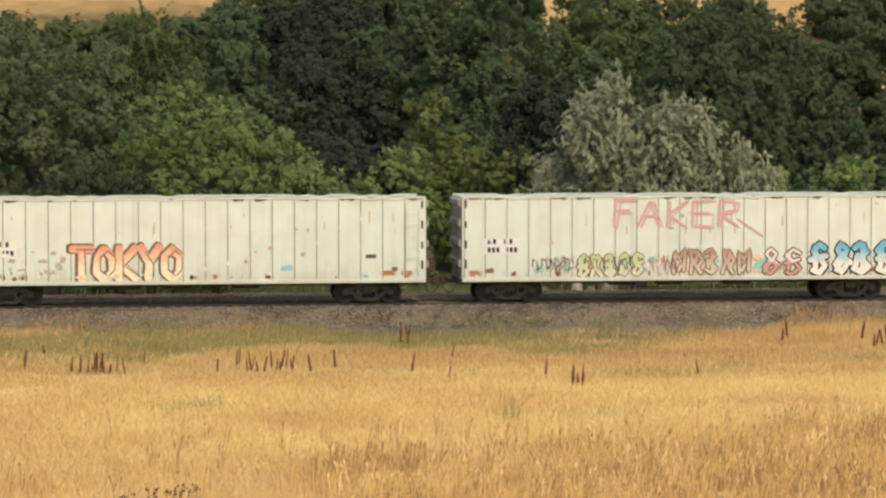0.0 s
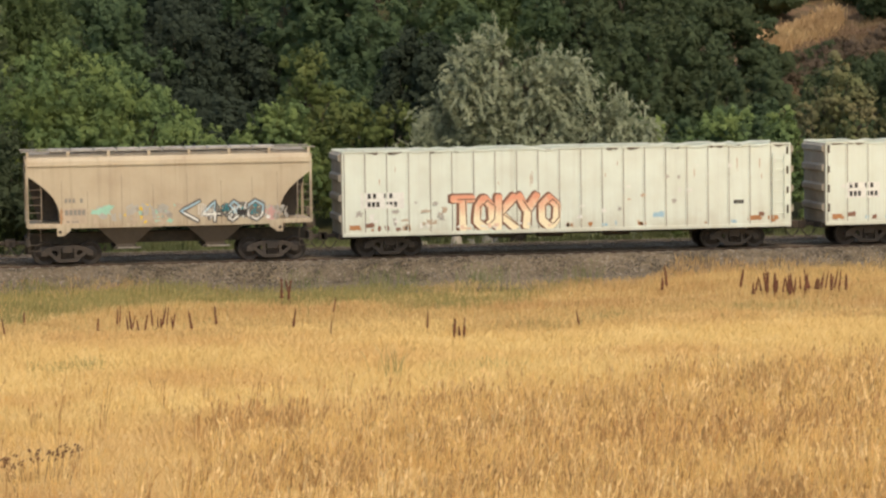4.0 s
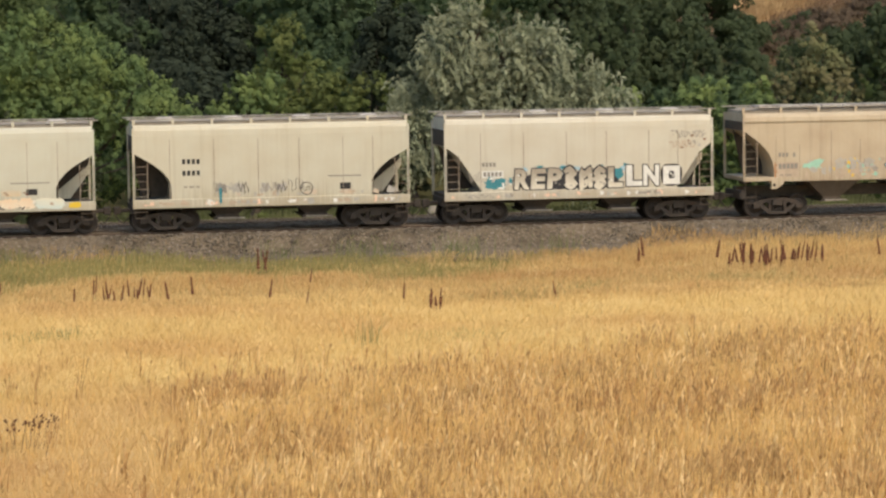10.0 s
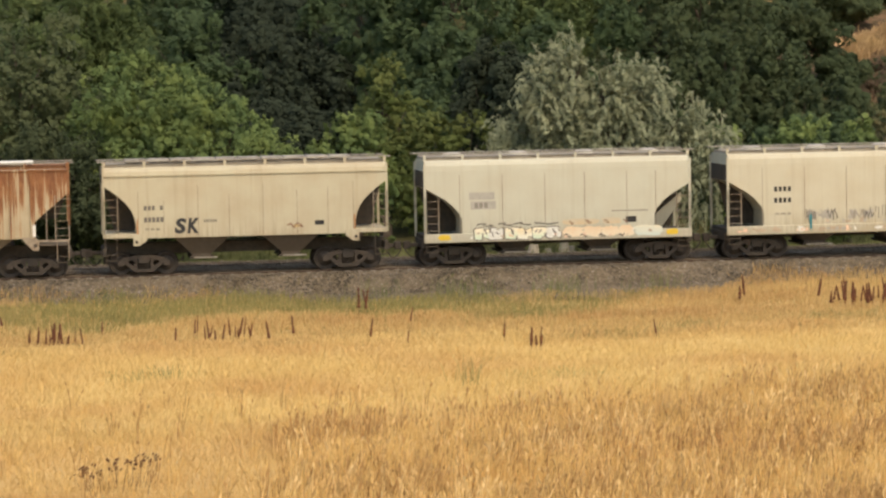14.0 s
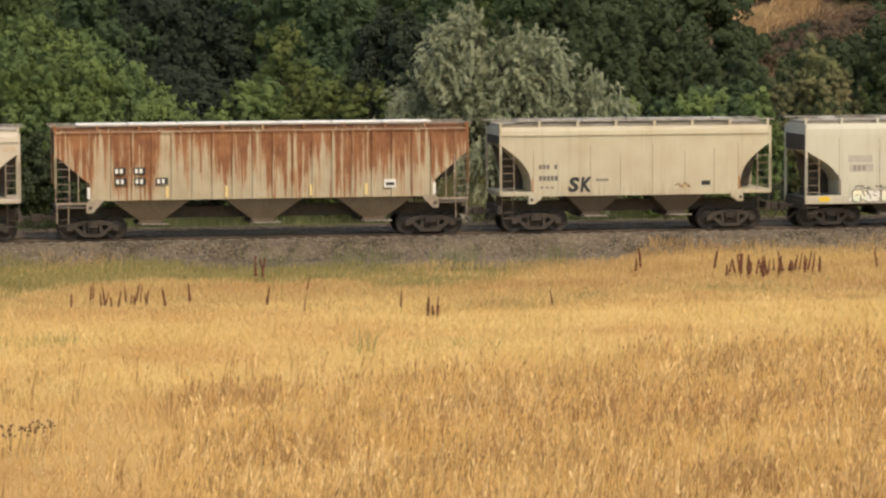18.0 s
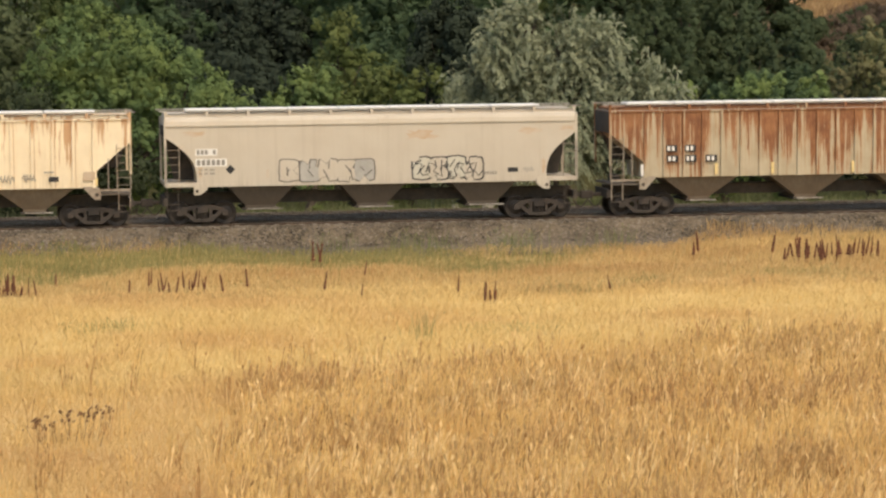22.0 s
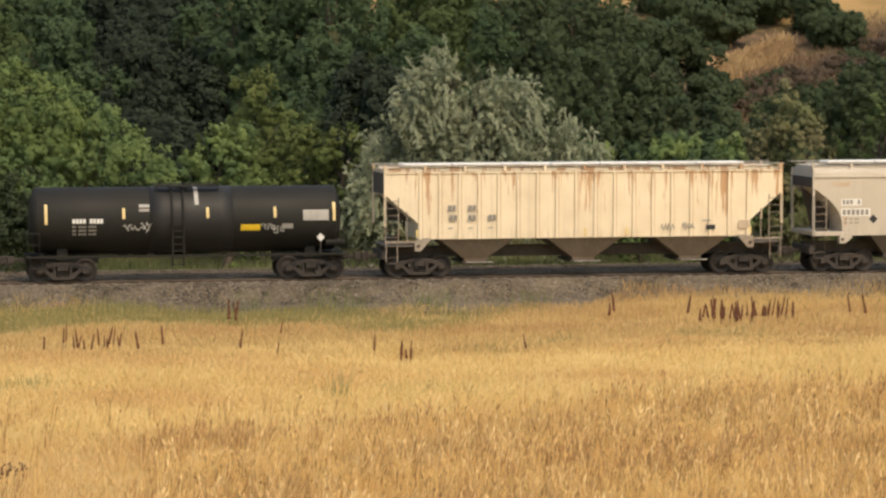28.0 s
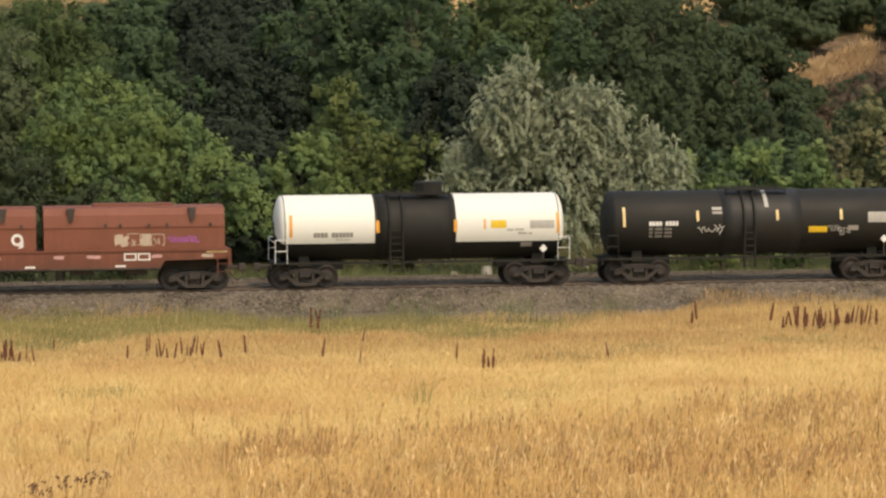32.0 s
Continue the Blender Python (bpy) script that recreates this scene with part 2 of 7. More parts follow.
FADE_PEACH = fade("cream_to_peach_spray", (0.78, 0.70, 0.56), (0.76, 0.57, 0.39), 1.0, 1.65)
FADE_TAN = fade("faint_tan_spray", (0.62, 0.50, 0.34), (0.56, 0.50, 0.38), 1.60, 1.90)
FADE_PALE = fade("pale_blue_to_cream_spray", (0.56, 0.66, 0.64), (0.74, 0.70, 0.56), 1.05, 1.60)
REFLECT = flat("amber_reflector", (0.85, 0.38, 0.05))
REFLECT_Y = flat("yellow_reflector", (0.82, 0.64, 0.30))
DECAL_WHITE = flat("white_decal", (0.82, 0.80, 0.76))
DECAL_YELLOW = flat("yellow_decal", (0.80, 0.52, 0.03))
POST_SHADE = plain("post_side_shade", (0.13, 0.108, 0.085), 0.8, other=(0.28, 0.235, 0.19), scale=4.0)
RUST_FAINT = plain("faint_rust_smear", (0.52, 0.38, 0.26), 0.8, other=(0.58, 0.50, 0.40), scale=3.0)
END_SOOT_SHADE = plain("sooty_shade_end_steel", (0.060, 0.050, 0.042), 0.85, other=(0.11, 0.085, 0.066), scale=3.0)
ROOF_DARK = plain("sooty_roof_steel", (0.11, 0.092, 0.075), 0.8, other=(0.19, 0.16, 0.13), scale=3.0)
END_STEEL = plain("dusty_cream_steel", (0.40, 0.35, 0.28), 0.75, other=(0.24, 0.18, 0.13), scale=5.0)
SHADE_GREY = plain("dusty_shade_grey_steel", (0.27, 0.24, 0.20), 0.8, other=(0.38, 0.34, 0.28), scale=3.0)
RIB_GRIME = plain("brown_rib_grime", (0.36, 0.22, 0.12), 0.85, other=(0.55, 0.40, 0.25), scale=2.5)
RUST_PATCH = flat("rust_patch", (0.45, 0.22, 0.10), 0.8)


def ground_material():
    n = Net("dry_ground")
    p = n.place()
    s = n.add("SeparateXYZ", p)
    y = s.outputs[1]
    mid, fine = n.noise(p, 0.5), n.noise(p, 6.0)
    straw = n.mix(mid, (0.76, 0.56, 0.27), (0.62, 0.44, 0.21))
    verge = n.mix(mid, (0.16, 0.17, 0.075), (0.28, 0.25, 0.13))
    scrub = n.mix(mid, (0.05, 0.058, 0.024), (0.09, 0.085, 0.038))
    gold = n.mix(mid, (0.60, 0.40, 0.17), (0.40, 0.25, 0.11))
    earth = n.mix(n.ramp(mid, (0.42, 0.0), (0.58, 1.0)), (0.52, 0.34, 0.18), (0.24, 0.145, 0.09))
    behind = n.ramp(n.math("MULTIPLY", n.math("ADD", y, 200.0), 0.0025), (0.508, 0.0), (0.512, 1.0))
    slope = n.ramp(n.math("MULTIPLY", n.math("ADD", y, 200.0), 0.0025), (0.548, 0.0), (0.562, 1.0))
    col = n.mix(behind, straw, verge)
    col = n.mix(slope, col, scrub)
    upper = n.math("ADD", n.math("MULTIPLY", n.math("SUBTRACT", y, 75.0), 0.1), n.math("MULTIPLY", n.math("SUBTRACT", mid, 0.5), 1.5), True)
    col = n.mix(upper, col, gold)
    off = n.add("VectorMath", p, (55.5, 69.0, 9.5))
    off.operation = "DISTANCE"
    bare = n.math("ADD", n.math("MULTIPLY", off.outputs["Value"], 0.09), n.math("MULTIPLY", n.math("SUBTRACT", mid, 0.5), 0.8))
    col = n.mix(n.ramp(bare, (0.80, 1.0), (1.0, 0.0)), col, n.mix(n.ramp(n.noise(p, 1.3), (0.4, 0.0), (0.6, 1.0)), (0.21, 0.135, 0.085), (0.11, 0.085, 0.05)))
    core = n.add("VectorMath", p, (54.3, 69.5, 9.5))
    core.operation = "DISTANCE"
    inner = n.math("ADD", n.math("MULTIPLY", core.outputs["Value"], 0.15), n.math("MULTIPLY", n.math("SUBTRACT", mid, 0.5), 0.8))
    col = n.mix(n.ramp(inner, (0.45, 1.0), (0.75, 0.0)), col, earth)
    lane = n.add("VectorMath", p, (0.5, 13.0, -1.0))
    lane.operation = "DISTANCE"
    col = n.mix(n.ramp(n.math("ADD", n.math("MULTIPLY", lane.outputs["Value"], 0.15), n.math("MULTIPLY", mid, 0.4)), (0.42, 1.0), (0.58, 0.0)), col, (0.42, 0.29, 0.18))
    col = n.mix(n.math("MULTIPLY", fine, 0.5), col, n.mix(0.5, col, (0.10, 0.07, 0.04)))
    n.bump(fine, 0.6, 0.1)
    return n.done(col, 0.95, 0.0, 0.1)


def ballast_material(name, a, b, c):
    n = Net(name)
    p = n.place()
    v = n.add("TexVoronoi", Vector=p, Scale=14.0)
    mid, big = n.noise(p, 2.0), n.noise(p, 0.35)
    col = n.mix(v.outputs["Color"], a, b)
    col = n.mix(n.ramp(n.math("ADD", n.math("MULTIPLY", mid, 0.5), n.math("MULTIPLY", big, 0.5)), (0.40, 0.0), (0.62, 0.8)), col, c)
    speck = n.noise(p, 9.0, detail=2.0)
    col = n.mix(n.ramp(speck, (0.60, 0.0), (0.68, 0.7)), col, (0.42, 0.37, 0.32))
    col = n.mix(n.ramp(speck, (0.30, 0.7), (0.40, 0.0)), col, (0.06, 0.045, 0.035))
    n.bump(v.outputs["Distance"], 0.8, 0.05)
    return n.done(col, 0.9, 0.0, 0.15)


def grass_material(name, a, b, tip, drift_a, drift_b):
    n = Net(name)
    r = n.add("NewGeometry").outputs["Random Per Island"]
    p = n.place()
    big, mid = n.noise(p, 0.10, (1, 1.6, 1), detail=3), n.noise(p, 0.45, (1, 1.3, 1), detail=3)
    z = n.add("SeparateXYZ", p).outputs[2]
    col = n.mix(r, a, b)
    col = n.mix(n.ramp(n.math("ADD", z, 0.85), (0.25, 0.0), (0.8, 0.7)), col, tip)
    col = n.mix(n.ramp(big, (0.46, 0.0), (0.62, 0.75)), col, drift_a)
    col = n.mix(n.ramp(mid, (0.52, 0.0), (0.70, 0.65)), col, drift_b)
    thin = n.add("BsdfTranslucent", Color=col)
    both = n.add("MixShader", 0.25, None, thin)
    n.done(col, 0.7, 0.0, 0.2)
    n.t.links.new(n.bsdf.outputs[0], both.inputs[1])
    n.t.links.new(both.outputs[0], n.t.nodes["Material Output"].inputs[0])
    return n.m


GROUND = ground_material()
BALLAST = ballast_material("crushed_stone_ballast", (0.136, 0.106, 0.072), (0.246, 0.196, 0.140), (0.104, 0.081, 0.052))
STONE = ballast_material("loose_ballast_stone", (0.115, 0.098, 0.077), (0.295, 0.252, 0.205), (0.090, 0.075, 0.055))
BARK = plain("grey_brown_bark", (0.13, 0.10, 0.075), 0.9, other=(0.06, 0.045, 0.035), scale=10)

# ---- geometry helpers ----
def box(bm, x0, x1, y0, y1, z0, z1, lean=0.0):
    """A block; lean shifts its top along x."""
    v = [bm.verts.new(c) for c in ((x0, y0, z0), (x1, y0, z0), (x1, y1, z0), (x0, y1, z0), (x0 + lean, y0, z1), (x1 + lean, y0, z1), (x1 + lean, y1, z1), (x0 + lean, y1, z1))]
    for f in ((3, 2, 1, 0), (4, 5, 6, 7), (0, 1, 5, 4), (1, 2, 6, 5), (2, 3, 7, 6), (3, 0, 4, 7)):
        bm.faces.new([v[i] for i in f])


def prism(bm, poly, y0, y1):
    """A polygon of (x, z) drawn out from y0 to y1."""
    a = [bm.verts.new((x, y0, z)) for x, z in poly]
    b = [bm.verts.new((x, y1, z)) for x, z in poly]
    bm.faces.new(a), bm.faces.new(b[::-1])
    for i in range(len(a)):
        j = (i + 1) % len(a)
        bm.faces.new((a[j], a[i], b[i], b[j]))


def loft(bm, rings, caps=True):
    rows = [[bm.verts.new(c) for c in r] for r in rings]
    for a, b in zip(rows, rows[1:]):
        for i in range(len(a)):
            j = (i + 1) % len(a)
            bm.faces.new((a[i], a[j], b[j], b[i]))
    if caps:
        bm.faces.new(rows[0][::-1]), bm.faces.new(rows[-1])


def rod(bm, a, b, r, n=8, r2=None):
    a, b = Vector(a), Vector(b)
    d = (b - a).normalized()
    u = d.orthogonal().normalized()
    w = d.cross(u)
    ring = lambda c, q: [c + (u * math.cos(k * 2 * math.pi / n) + w * math.sin(k * 2 * math.pi / n)) * q for k in range(n)]
    loft(bm, [ring(a, r), ring(b, r if r2 is None else r2)])


def as_mesh(bm, material, smooth=False):
    bmesh.ops.recalc_face_normals(bm, faces=bm.faces)
    me = bpy.data.meshes.new("mesh")
    bm.to_mesh(me)
    bm.free()
    me.materials.append(material)
    if smooth:
        me.polygons.foreach_set("use_smooth", [True] * len(me.polygons))
    return me


def part(name, bm, material, parent, label="", smooth=False):
    """One mesh object under a thing or a part. bm may also be a finished mesh."""
    me = bm if isinstance(bm, bpy.types.Mesh) else as_mesh(bm, material, smooth)
    me.name = name
    ob = new(name, me)
    ob.parent = parent
    if label:
        ob["label"] = label
    return ob


def block(name, parent, material, x0, x1, y0, y1, z0, z1, label="", bevel=0.0):
    bm = bmesh.new()
    box(bm, x0, x1, y0, y1, z0, z1)
    if bevel:
        bmesh.ops.bevel(bm, geom=bm.edges[:], offset=bevel, segments=1, affect="EDGES")
    return part(name, bm, material, parent, label)


def soup(name, co, size, material):
    """A mesh of separate faces of `size` corners each from an array of corners (n * size, 3)."""
    co = np.ascontiguousarray(co, dtype=np.float32).reshape(-1, 3)
    n = len(co) // size
    me = bpy.data.meshes.new(name)
    me.vertices.add(len(co))
    me.vertices.foreach_set("co", co.ravel())
    me.loops.add(len(co))
    me.loops.foreach_set("vertex_index", np.arange(len(co), dtype=np.int32))
    me.polygons.add(n)
    me.polygons.foreach_set("loop_start", np.arange(0, len(co), size, dtype=np.int32))
    me.update(calc_edges=True)
    me.materials.append(material)
    return me


def indexed(name, co, faces, material):
    """A mesh from arrays: corners (n, 3) and equal-sized faces (m, k)."""
    co, faces = np.ascontiguousarray(co, dtype=np.float32), np.ascontiguousarray(faces, dtype=np.int32)
    me = bpy.data.meshes.new(name)
    me.vertices.add(len(co))
    me.vertices.foreach_set("co", co.ravel())
    me.loops.add(faces.size)
    me.loops.foreach_set("vertex_index", faces.ravel())
    me.polygons.add(len(faces))
    me.polygons.foreach_set("loop_start", np.arange(0, faces.size, faces.shape[1], dtype=np.int32))
    me.update(calc_edges=True)
    me.materials.append(material)
    return me

# ---- the land ----
def smooth(a, b, v):
    k = np.clip((v - a) / (b - a), 0, 1)
    return k * k * (3 - 2 * k)


def ground_z(x, y):
    """Height of the land: level field, viewing bank behind the camera, hill behind the railway."""
    x, y = np.asarray(x, float), np.asarray(y, float)
    bank = 8.2 * smooth(-95, -119, y)
    hill = 0.28 * np.maximum(y - 32, 0) - 0.16 * np.maximum(y - 260, 0)
    hill = np.minimum(hill + np.where(y > 32, 1.2 * np.sin(x * 0.07 + 1.0) * smooth(32, 80, y), 0), 95)
    lumps = 0.10 * np.sin(x * 0.31 + y * 0.12) * np.sin(y * 0.23 - x * 0.07)
    return -1.0 + bank + hill + lumps * np.where(np.abs(y) < 8, 0.2, 1.0)


def build_ground():
    far = [60, 100, 180, 350, 700, 1400, 3000]
    xs = np.array([-30.0 - f for f in far[::-1]] + list(np.arange(-30, 71, 2.0)) + [70.0 + f for f in far])
    ys = np.array([-160.0 - f for f in far[::-1]] + list(np.arange(-160, 201, 2.0)) + [200.0 + f for f in far])
    gx, gy = np.meshgrid(xs, ys)
    co = np.stack([gx, gy, ground_z(gx, gy)], -1).reshape(-1, 3)
    w = len(xs)
    i, j = np.meshgrid(np.arange(w - 1), np.arange(len(ys) - 1))
    a = (j * w + i).ravel()
    me = indexed("ground", co, np.stack([a, a + 1, a + w + 1, a + w], 1), GROUND)
    tagged(new("ground", me), "dry golden field rising to a scrubby hillside", "ground", kind="structure")


build_ground()


# ---- the railway ----
TRACK_GAP = 4.3
RAIL_Z = -0.09


def apron(x):
    """How much wider the stone lies on the near side, by the place along the line."""
    x = np.asarray(x, float)
    return 4.2 * smooth(7, 13, x) * (1 - smooth(26.0, 29.5, x)) + 0.25 * np.sin(x * 0.9) * np.sin(x * 0.37)


def bed_z(x, y):
    """Height of whatever a blade or stone stands on: the land, or the ballast shoulder over it."""
    u = np.where(y < -4.0, np.minimum(y + apron(x), -4.0), y)
    prof_y = np.array([-5.0, -4.1, -3.6, -3.0, -2.2, -1.7, -0.72, -0.62, 1.6, 2.15, 2.7, 6.0, 6.8, 8.3])
    prof_z = np.array([-1.25, -0.86, -0.80, -0.56, -0.20, -0.09, -0.09, -0.035, -0.035, -0.09, -0.035, -0.04, -0.45, -1.2])
    return np.maximum(np.interp(u, prof_y, prof_z, -2.0, -2.0) + RAIL_Z, ground_z(x, y))


def build_ballast():
    """The bed: two crowned tracks, a dip between and sloping shoulders."""
    prof = [(-5.0, -1.25), (-4.1, -0.86), (-3.6, -0.80), (-3.0, -0.56), (-2.2, -0.20), (-1.7, -0.09), (-0.72, -0.09), (-0.62, -0.035), (1.6, -0.035), (2.15, -0.09), (2.7, -0.035), (4.3, -0.035), (6.0, -0.04), (6.8, -0.45), (8.3, -1.2)]
    xs = np.concatenate([[-900, -300, -120], np.arange(-40, 81, 0.5), [120, 300, 900]])
    rng = np.random.default_rng(5)
    co = []
    for y, z in prof:
        wob = rng.normal(0, 0.008 if -0.9 < y < 6.2 else 0.025, len(xs))
        spread = apron(xs) * (1.0 if y < -3.9 else 0.0)
        co.append(np.stack([xs, y - spread + rng.normal(0, 0.05, len(xs)) * (abs(y) > 2) * (y < 2 or y > 6.2), z + RAIL_Z + wob], 1))
    co = np.array(co).reshape(-1, 3)
    w = len(xs)
    i, j = np.meshgrid(np.arange(w - 1), np.arange(len(prof) - 1))
    a = (j * w + i).ravel()
    me = indexed("ballast_bed", co, np.stack([a, a + 1, a + w + 1, a + w], 1), BALLAST)
    tagged(new("ballast_bed", me), "grey-brown crushed stone railway ballast bed", "ballast", kind="structure")


def build_stones():
    rng = np.random.default_rng(8)
    n = 44000
    x = rng.uniform(-9, 48, n)
    y = np.where(rng.random(n) < 0.75, rng.uniform(-8.6, -1.2, n), rng.uniform(0.9, 7.2, n))
    k = y > -4.2 - apron(x)
    x, y = x[k], y[k]
    n = len(x)
    z = bed_z(x, y)
    r = rng.uniform(0.025, 0.06, n)
    base = np.array([(1, 0, 0.1), (0.1, 1, 0), (-1, 0.1, 0), (0, -1, -0.1), (0.1, 0.1, 0.9), (0, 0, -0.8)])
    co = base[None] * (1 + rng.uniform(-0.4, 0.4, (n, 6, 1))) * r[:, None, None] * rng.uniform(0.7, 1.4, (n, 1, 3))
    turn = rng.uniform(0, 6.3, n)
    c, s = np.cos(turn)[:, None], np.sin(turn)[:, None]
    co = np.stack([co[..., 0] * c - co[..., 1] * s, co[..., 0] * s + co[..., 1] * c, co[..., 2]], -1)
    co += np.stack([x, y, z], 1)[:, None]
    f = np.array([(0, 1, 4), (1, 2, 4), (2, 3, 4), (3, 0, 4), (1, 0, 5), (2, 1, 5), (3, 2, 5), (0, 3, 5)])
    faces = (f[None] + 6 * np.arange(n)[:, None, None]).reshape(-1, 3)
    tagged(new("loose_stones", indexed("loose_stones", co.reshape(-1, 3), faces, STONE)), "loose broken stones strewn over the railway ballast", "stones", kind="stuff")


def rail_mesh(material_side):
    """Foot, web and head in section, drawn out along x."""
    bm = bmesh.new()
    sec = [(-0.07, -0.185), (0.07, -0.185), (0.07, -0.170), (0.012, -0.150), (0.012, -0.045), (0.036, -0.035), (0.036, -0.006), (-0.036, -0.006), (-0.036, -0.035), (-0.012, -0.045), (-0.012, -0.150), (-0.07, -0.170)]
    loft(bm, [[(x, y, z) for y, z in sec] for x in (-600, -60, 0, 60, 600)])
    return as_mesh(bm, material_side)


def build_track(y, label):
    track = tagged(new("railway_track"), label, "track", "railway tracks")
    track.location = (0, y, RAIL_Z)
    side = rail_mesh(RAIL_SIDE)
    for dy in (-0.7535, 0.7535):
        r = part("rail", side, None, track)
        r.location = (0, dy, 0)
        bm = bmesh.new()
        box(bm, -600, 600, -0.030, 0.030, -0.006, 0.0)
        part("rail_head", bm, RAIL_TOP, r, "shiny worn running surface")
    bm = bmesh.new()
    box(bm, -0.11, 0.11, -1.3, 1.3, -0.26, -0.075)
    bmesh.ops.bevel(bm, geom=bm.edges[:], offset=0.012, segments=1, affect="EDGES")
    tie = as_mesh(bm, TIE_WOOD)
    rng = random.Random(3)
    for k in range(112):
        t = part("tie", tie, None, track)
        t.location = (-8.5 + k * 0.52 + rng.uniform(-0.03, 0.03), rng.uniform(-0.04, 0.04), rng.uniform(0, 0.012))
        t.rotation_euler = (0, 0, rng.uniform(-0.02, 0.02))


build_ballast()
build_track(0.0, "railway track with rusty rails on old timber ties")
build_track(TRACK_GAP, "second railway track behind, rusty rails on timber ties")
build_stones()


# ---- trees ----
def leaf_cloud(rng, lobes, count, size, clump, inner=0.25, corners=4, billow=1.0):
    """Leaf faces gathered in pointed tufts over billows that stand on ellipsoid lobes (x, y, z, rx, ry, rz)."""
    big = np.array(lobes, float)
    every = [np.concatenate([big[:, :6], np.full((len(big), 1), 0.18 + 0.9 * (1 - billow))], 1)]
    for L in big:
        k = int(6 + 4 * min(2.0, L[3] * L[5] / 4))
        d = rng.normal(size=(k, 3))
        d[:, 1] -= 0.5
        d[:, 2] += 0.15
        d /= np.linalg.norm(d, axis=1)[:, None]
        q = rng.uniform(0.28, 0.50, k)[:, None] * billow
        every.append(np.concatenate([L[:3] + d * L[3:6] * (1.08 - q * 0.52), L[3:6] * q * rng.uniform(0.8, 1.2, (k, 3)), np.ones((k, 1))], 1))
    lobes = np.concatenate(every)
    area = lobes[:, 3] * lobes[:, 5] * lobes[:, 6]
    per = 26
    n = max(1, count // per)
    which = rng.choice(len(lobes), n, p=area / area.sum())
    L = lobes[which]
    d = rng.normal(size=(n, 3))
    d[:, 1] -= 0.35
    d[:, 2] += 0.20
    d /= np.linalg.norm(d, axis=1)[:, None]
    shell = np.where(rng.random(n) < inner, rng.uniform(0.35, 0.8, n), rng.uniform(0.80, 1.06, n))
    c = L[:, :3] + d * L[:, 3:6] * shell[:, None]
    cs = clump * rng.uniform(0.45, 1.35, n)
    axis = d * 0.7 + rng.normal(size=(n, 3)) * 0.45 + np.array([0, 0, 0.45])
    axis /= np.linalg.norm(axis, axis=1)[:, None]
    u = rng.random((n, per)) ** 0.8
    side = rng.normal(size=(n, per, 3)) * (1.05 - 0.75 * u)[..., None]
    p = (c[:, None] + (axis[:, None] * (u[..., None] - 0.35) * 0.95 + side * 0.33) * cs[:, None, None]).reshape(-1, 3)
    m = len(p)
    face = d * 0.9 + rng.normal(size=(n, 3)) * 0.36 + np.array([0.1, -0.25, 0.35])
    nor = np.repeat(face, per, 0) + side.reshape(-1, 3) * 0.34 + rng.normal(size=(m, 3)) * 0.24
    nor /= np.linalg.norm(nor, axis=1)[:, None]
    t = np.cross(nor, rng.normal(size=(m, 3)))
    t /= np.linalg.norm(t, axis=1)[:, None] + 1e-9
    b = np.cross(nor, t)
    sz = size * rng.uniform(0.6, 1.4, m)[:, None]
    long_, wide = t * sz, b * sz * 0.6
    if corners == 3:
        return np.stack([p - long_ - wide, p - long_ * 0.6 + wide * 1.3, p + long_ * 1.1], 1)
    return np.stack([p - long_, p + wide, p + long_, p - wide], 1)


def spray_cloud(rng, lobes, strands, per, size, length, droop, up=0.55, loose=0.055, boughs=0):
    """Narrow leaves along sprays that leave the lobes outwards and arch over; high on the crown they stand up."""
    L = np.array(lobes, float)
    area = L[:, 3] * L[:, 5]
    many = boughs or strands
    L = L[rng.choice(len(L), many, p=area / area.sum())]
    d = rng.normal(size=(many, 3))
    d[:, 1] -= 0.45
    d[:, 2] += 0.15
    d /= np.linalg.norm(d, axis=1)[:, None]
    if boughs:
        pick = rng.choice(boughs, strands)
        spread = rng.normal(size=(strands, 3)) * 0.26
        L, d = L[pick] + np.concatenate([spread * (1, 1, 1.25), 0 * spread], 1), d[pick] + spread * 0.5
        d /= np.linalg.norm(d, axis=1)[:, None]
    base = L[:, :3] + d * L[:, 3:6] * rng.uniform(0.60, 0.98, strands)[:, None]
    way = d * 0.7 + rng.normal(size=(strands, 3)) * 0.33 + np.array([0, 0, up])
    way /= np.linalg.norm(way, axis=1)[:, None]
    ln = length * rng.uniform(0.5, 1.3, strands)
    fall = droop * ln * (1 - 0.85 * np.clip(d[:, 2], 0, 1)) * rng.uniform(0.5, 1.4, strands)
    u = rng.random((strands, per)) ** 0.75
    body = (1.0 - 0.75 * u ** 3)[..., None] * loose
    p = base[:, None] + way[:, None] * (ln[:, None] * u)[..., None] + rng.normal(size=(strands, per, 3)) * body
    p[..., 2] -= fall[:, None] * u * u
    run = way[:, None] * ln[:, None, None] * np.ones((1, per, 1))
    run[..., 2] -= 2 * fall[:, None] * u
    run /= np.linalg.norm(run, axis=2)[..., None]
    m = strands * per
    p, run = p.reshape(-1, 3), run.reshape(-1, 3) + rng.normal(size=(m, 3)) * 0.35
    nor = np.repeat(d * 0.6 + rng.normal(size=(strands, 3)) * 0.30 + np.array([0.15, -0.35, 0.45]), per, 0) + rng.normal(size=(m, 3)) * 0.22
    b = np.cross(nor, run)
    b /= np.linalg.norm(b, axis=1)[:, None] + 1e-9
    sz = size * rng.uniform(0.6, 1.4, m)[:, None]
    long_, wide = run * sz, b * sz * 0.36
    return np.stack([p - long_, p + wide, p + long_, p - wide], 1)


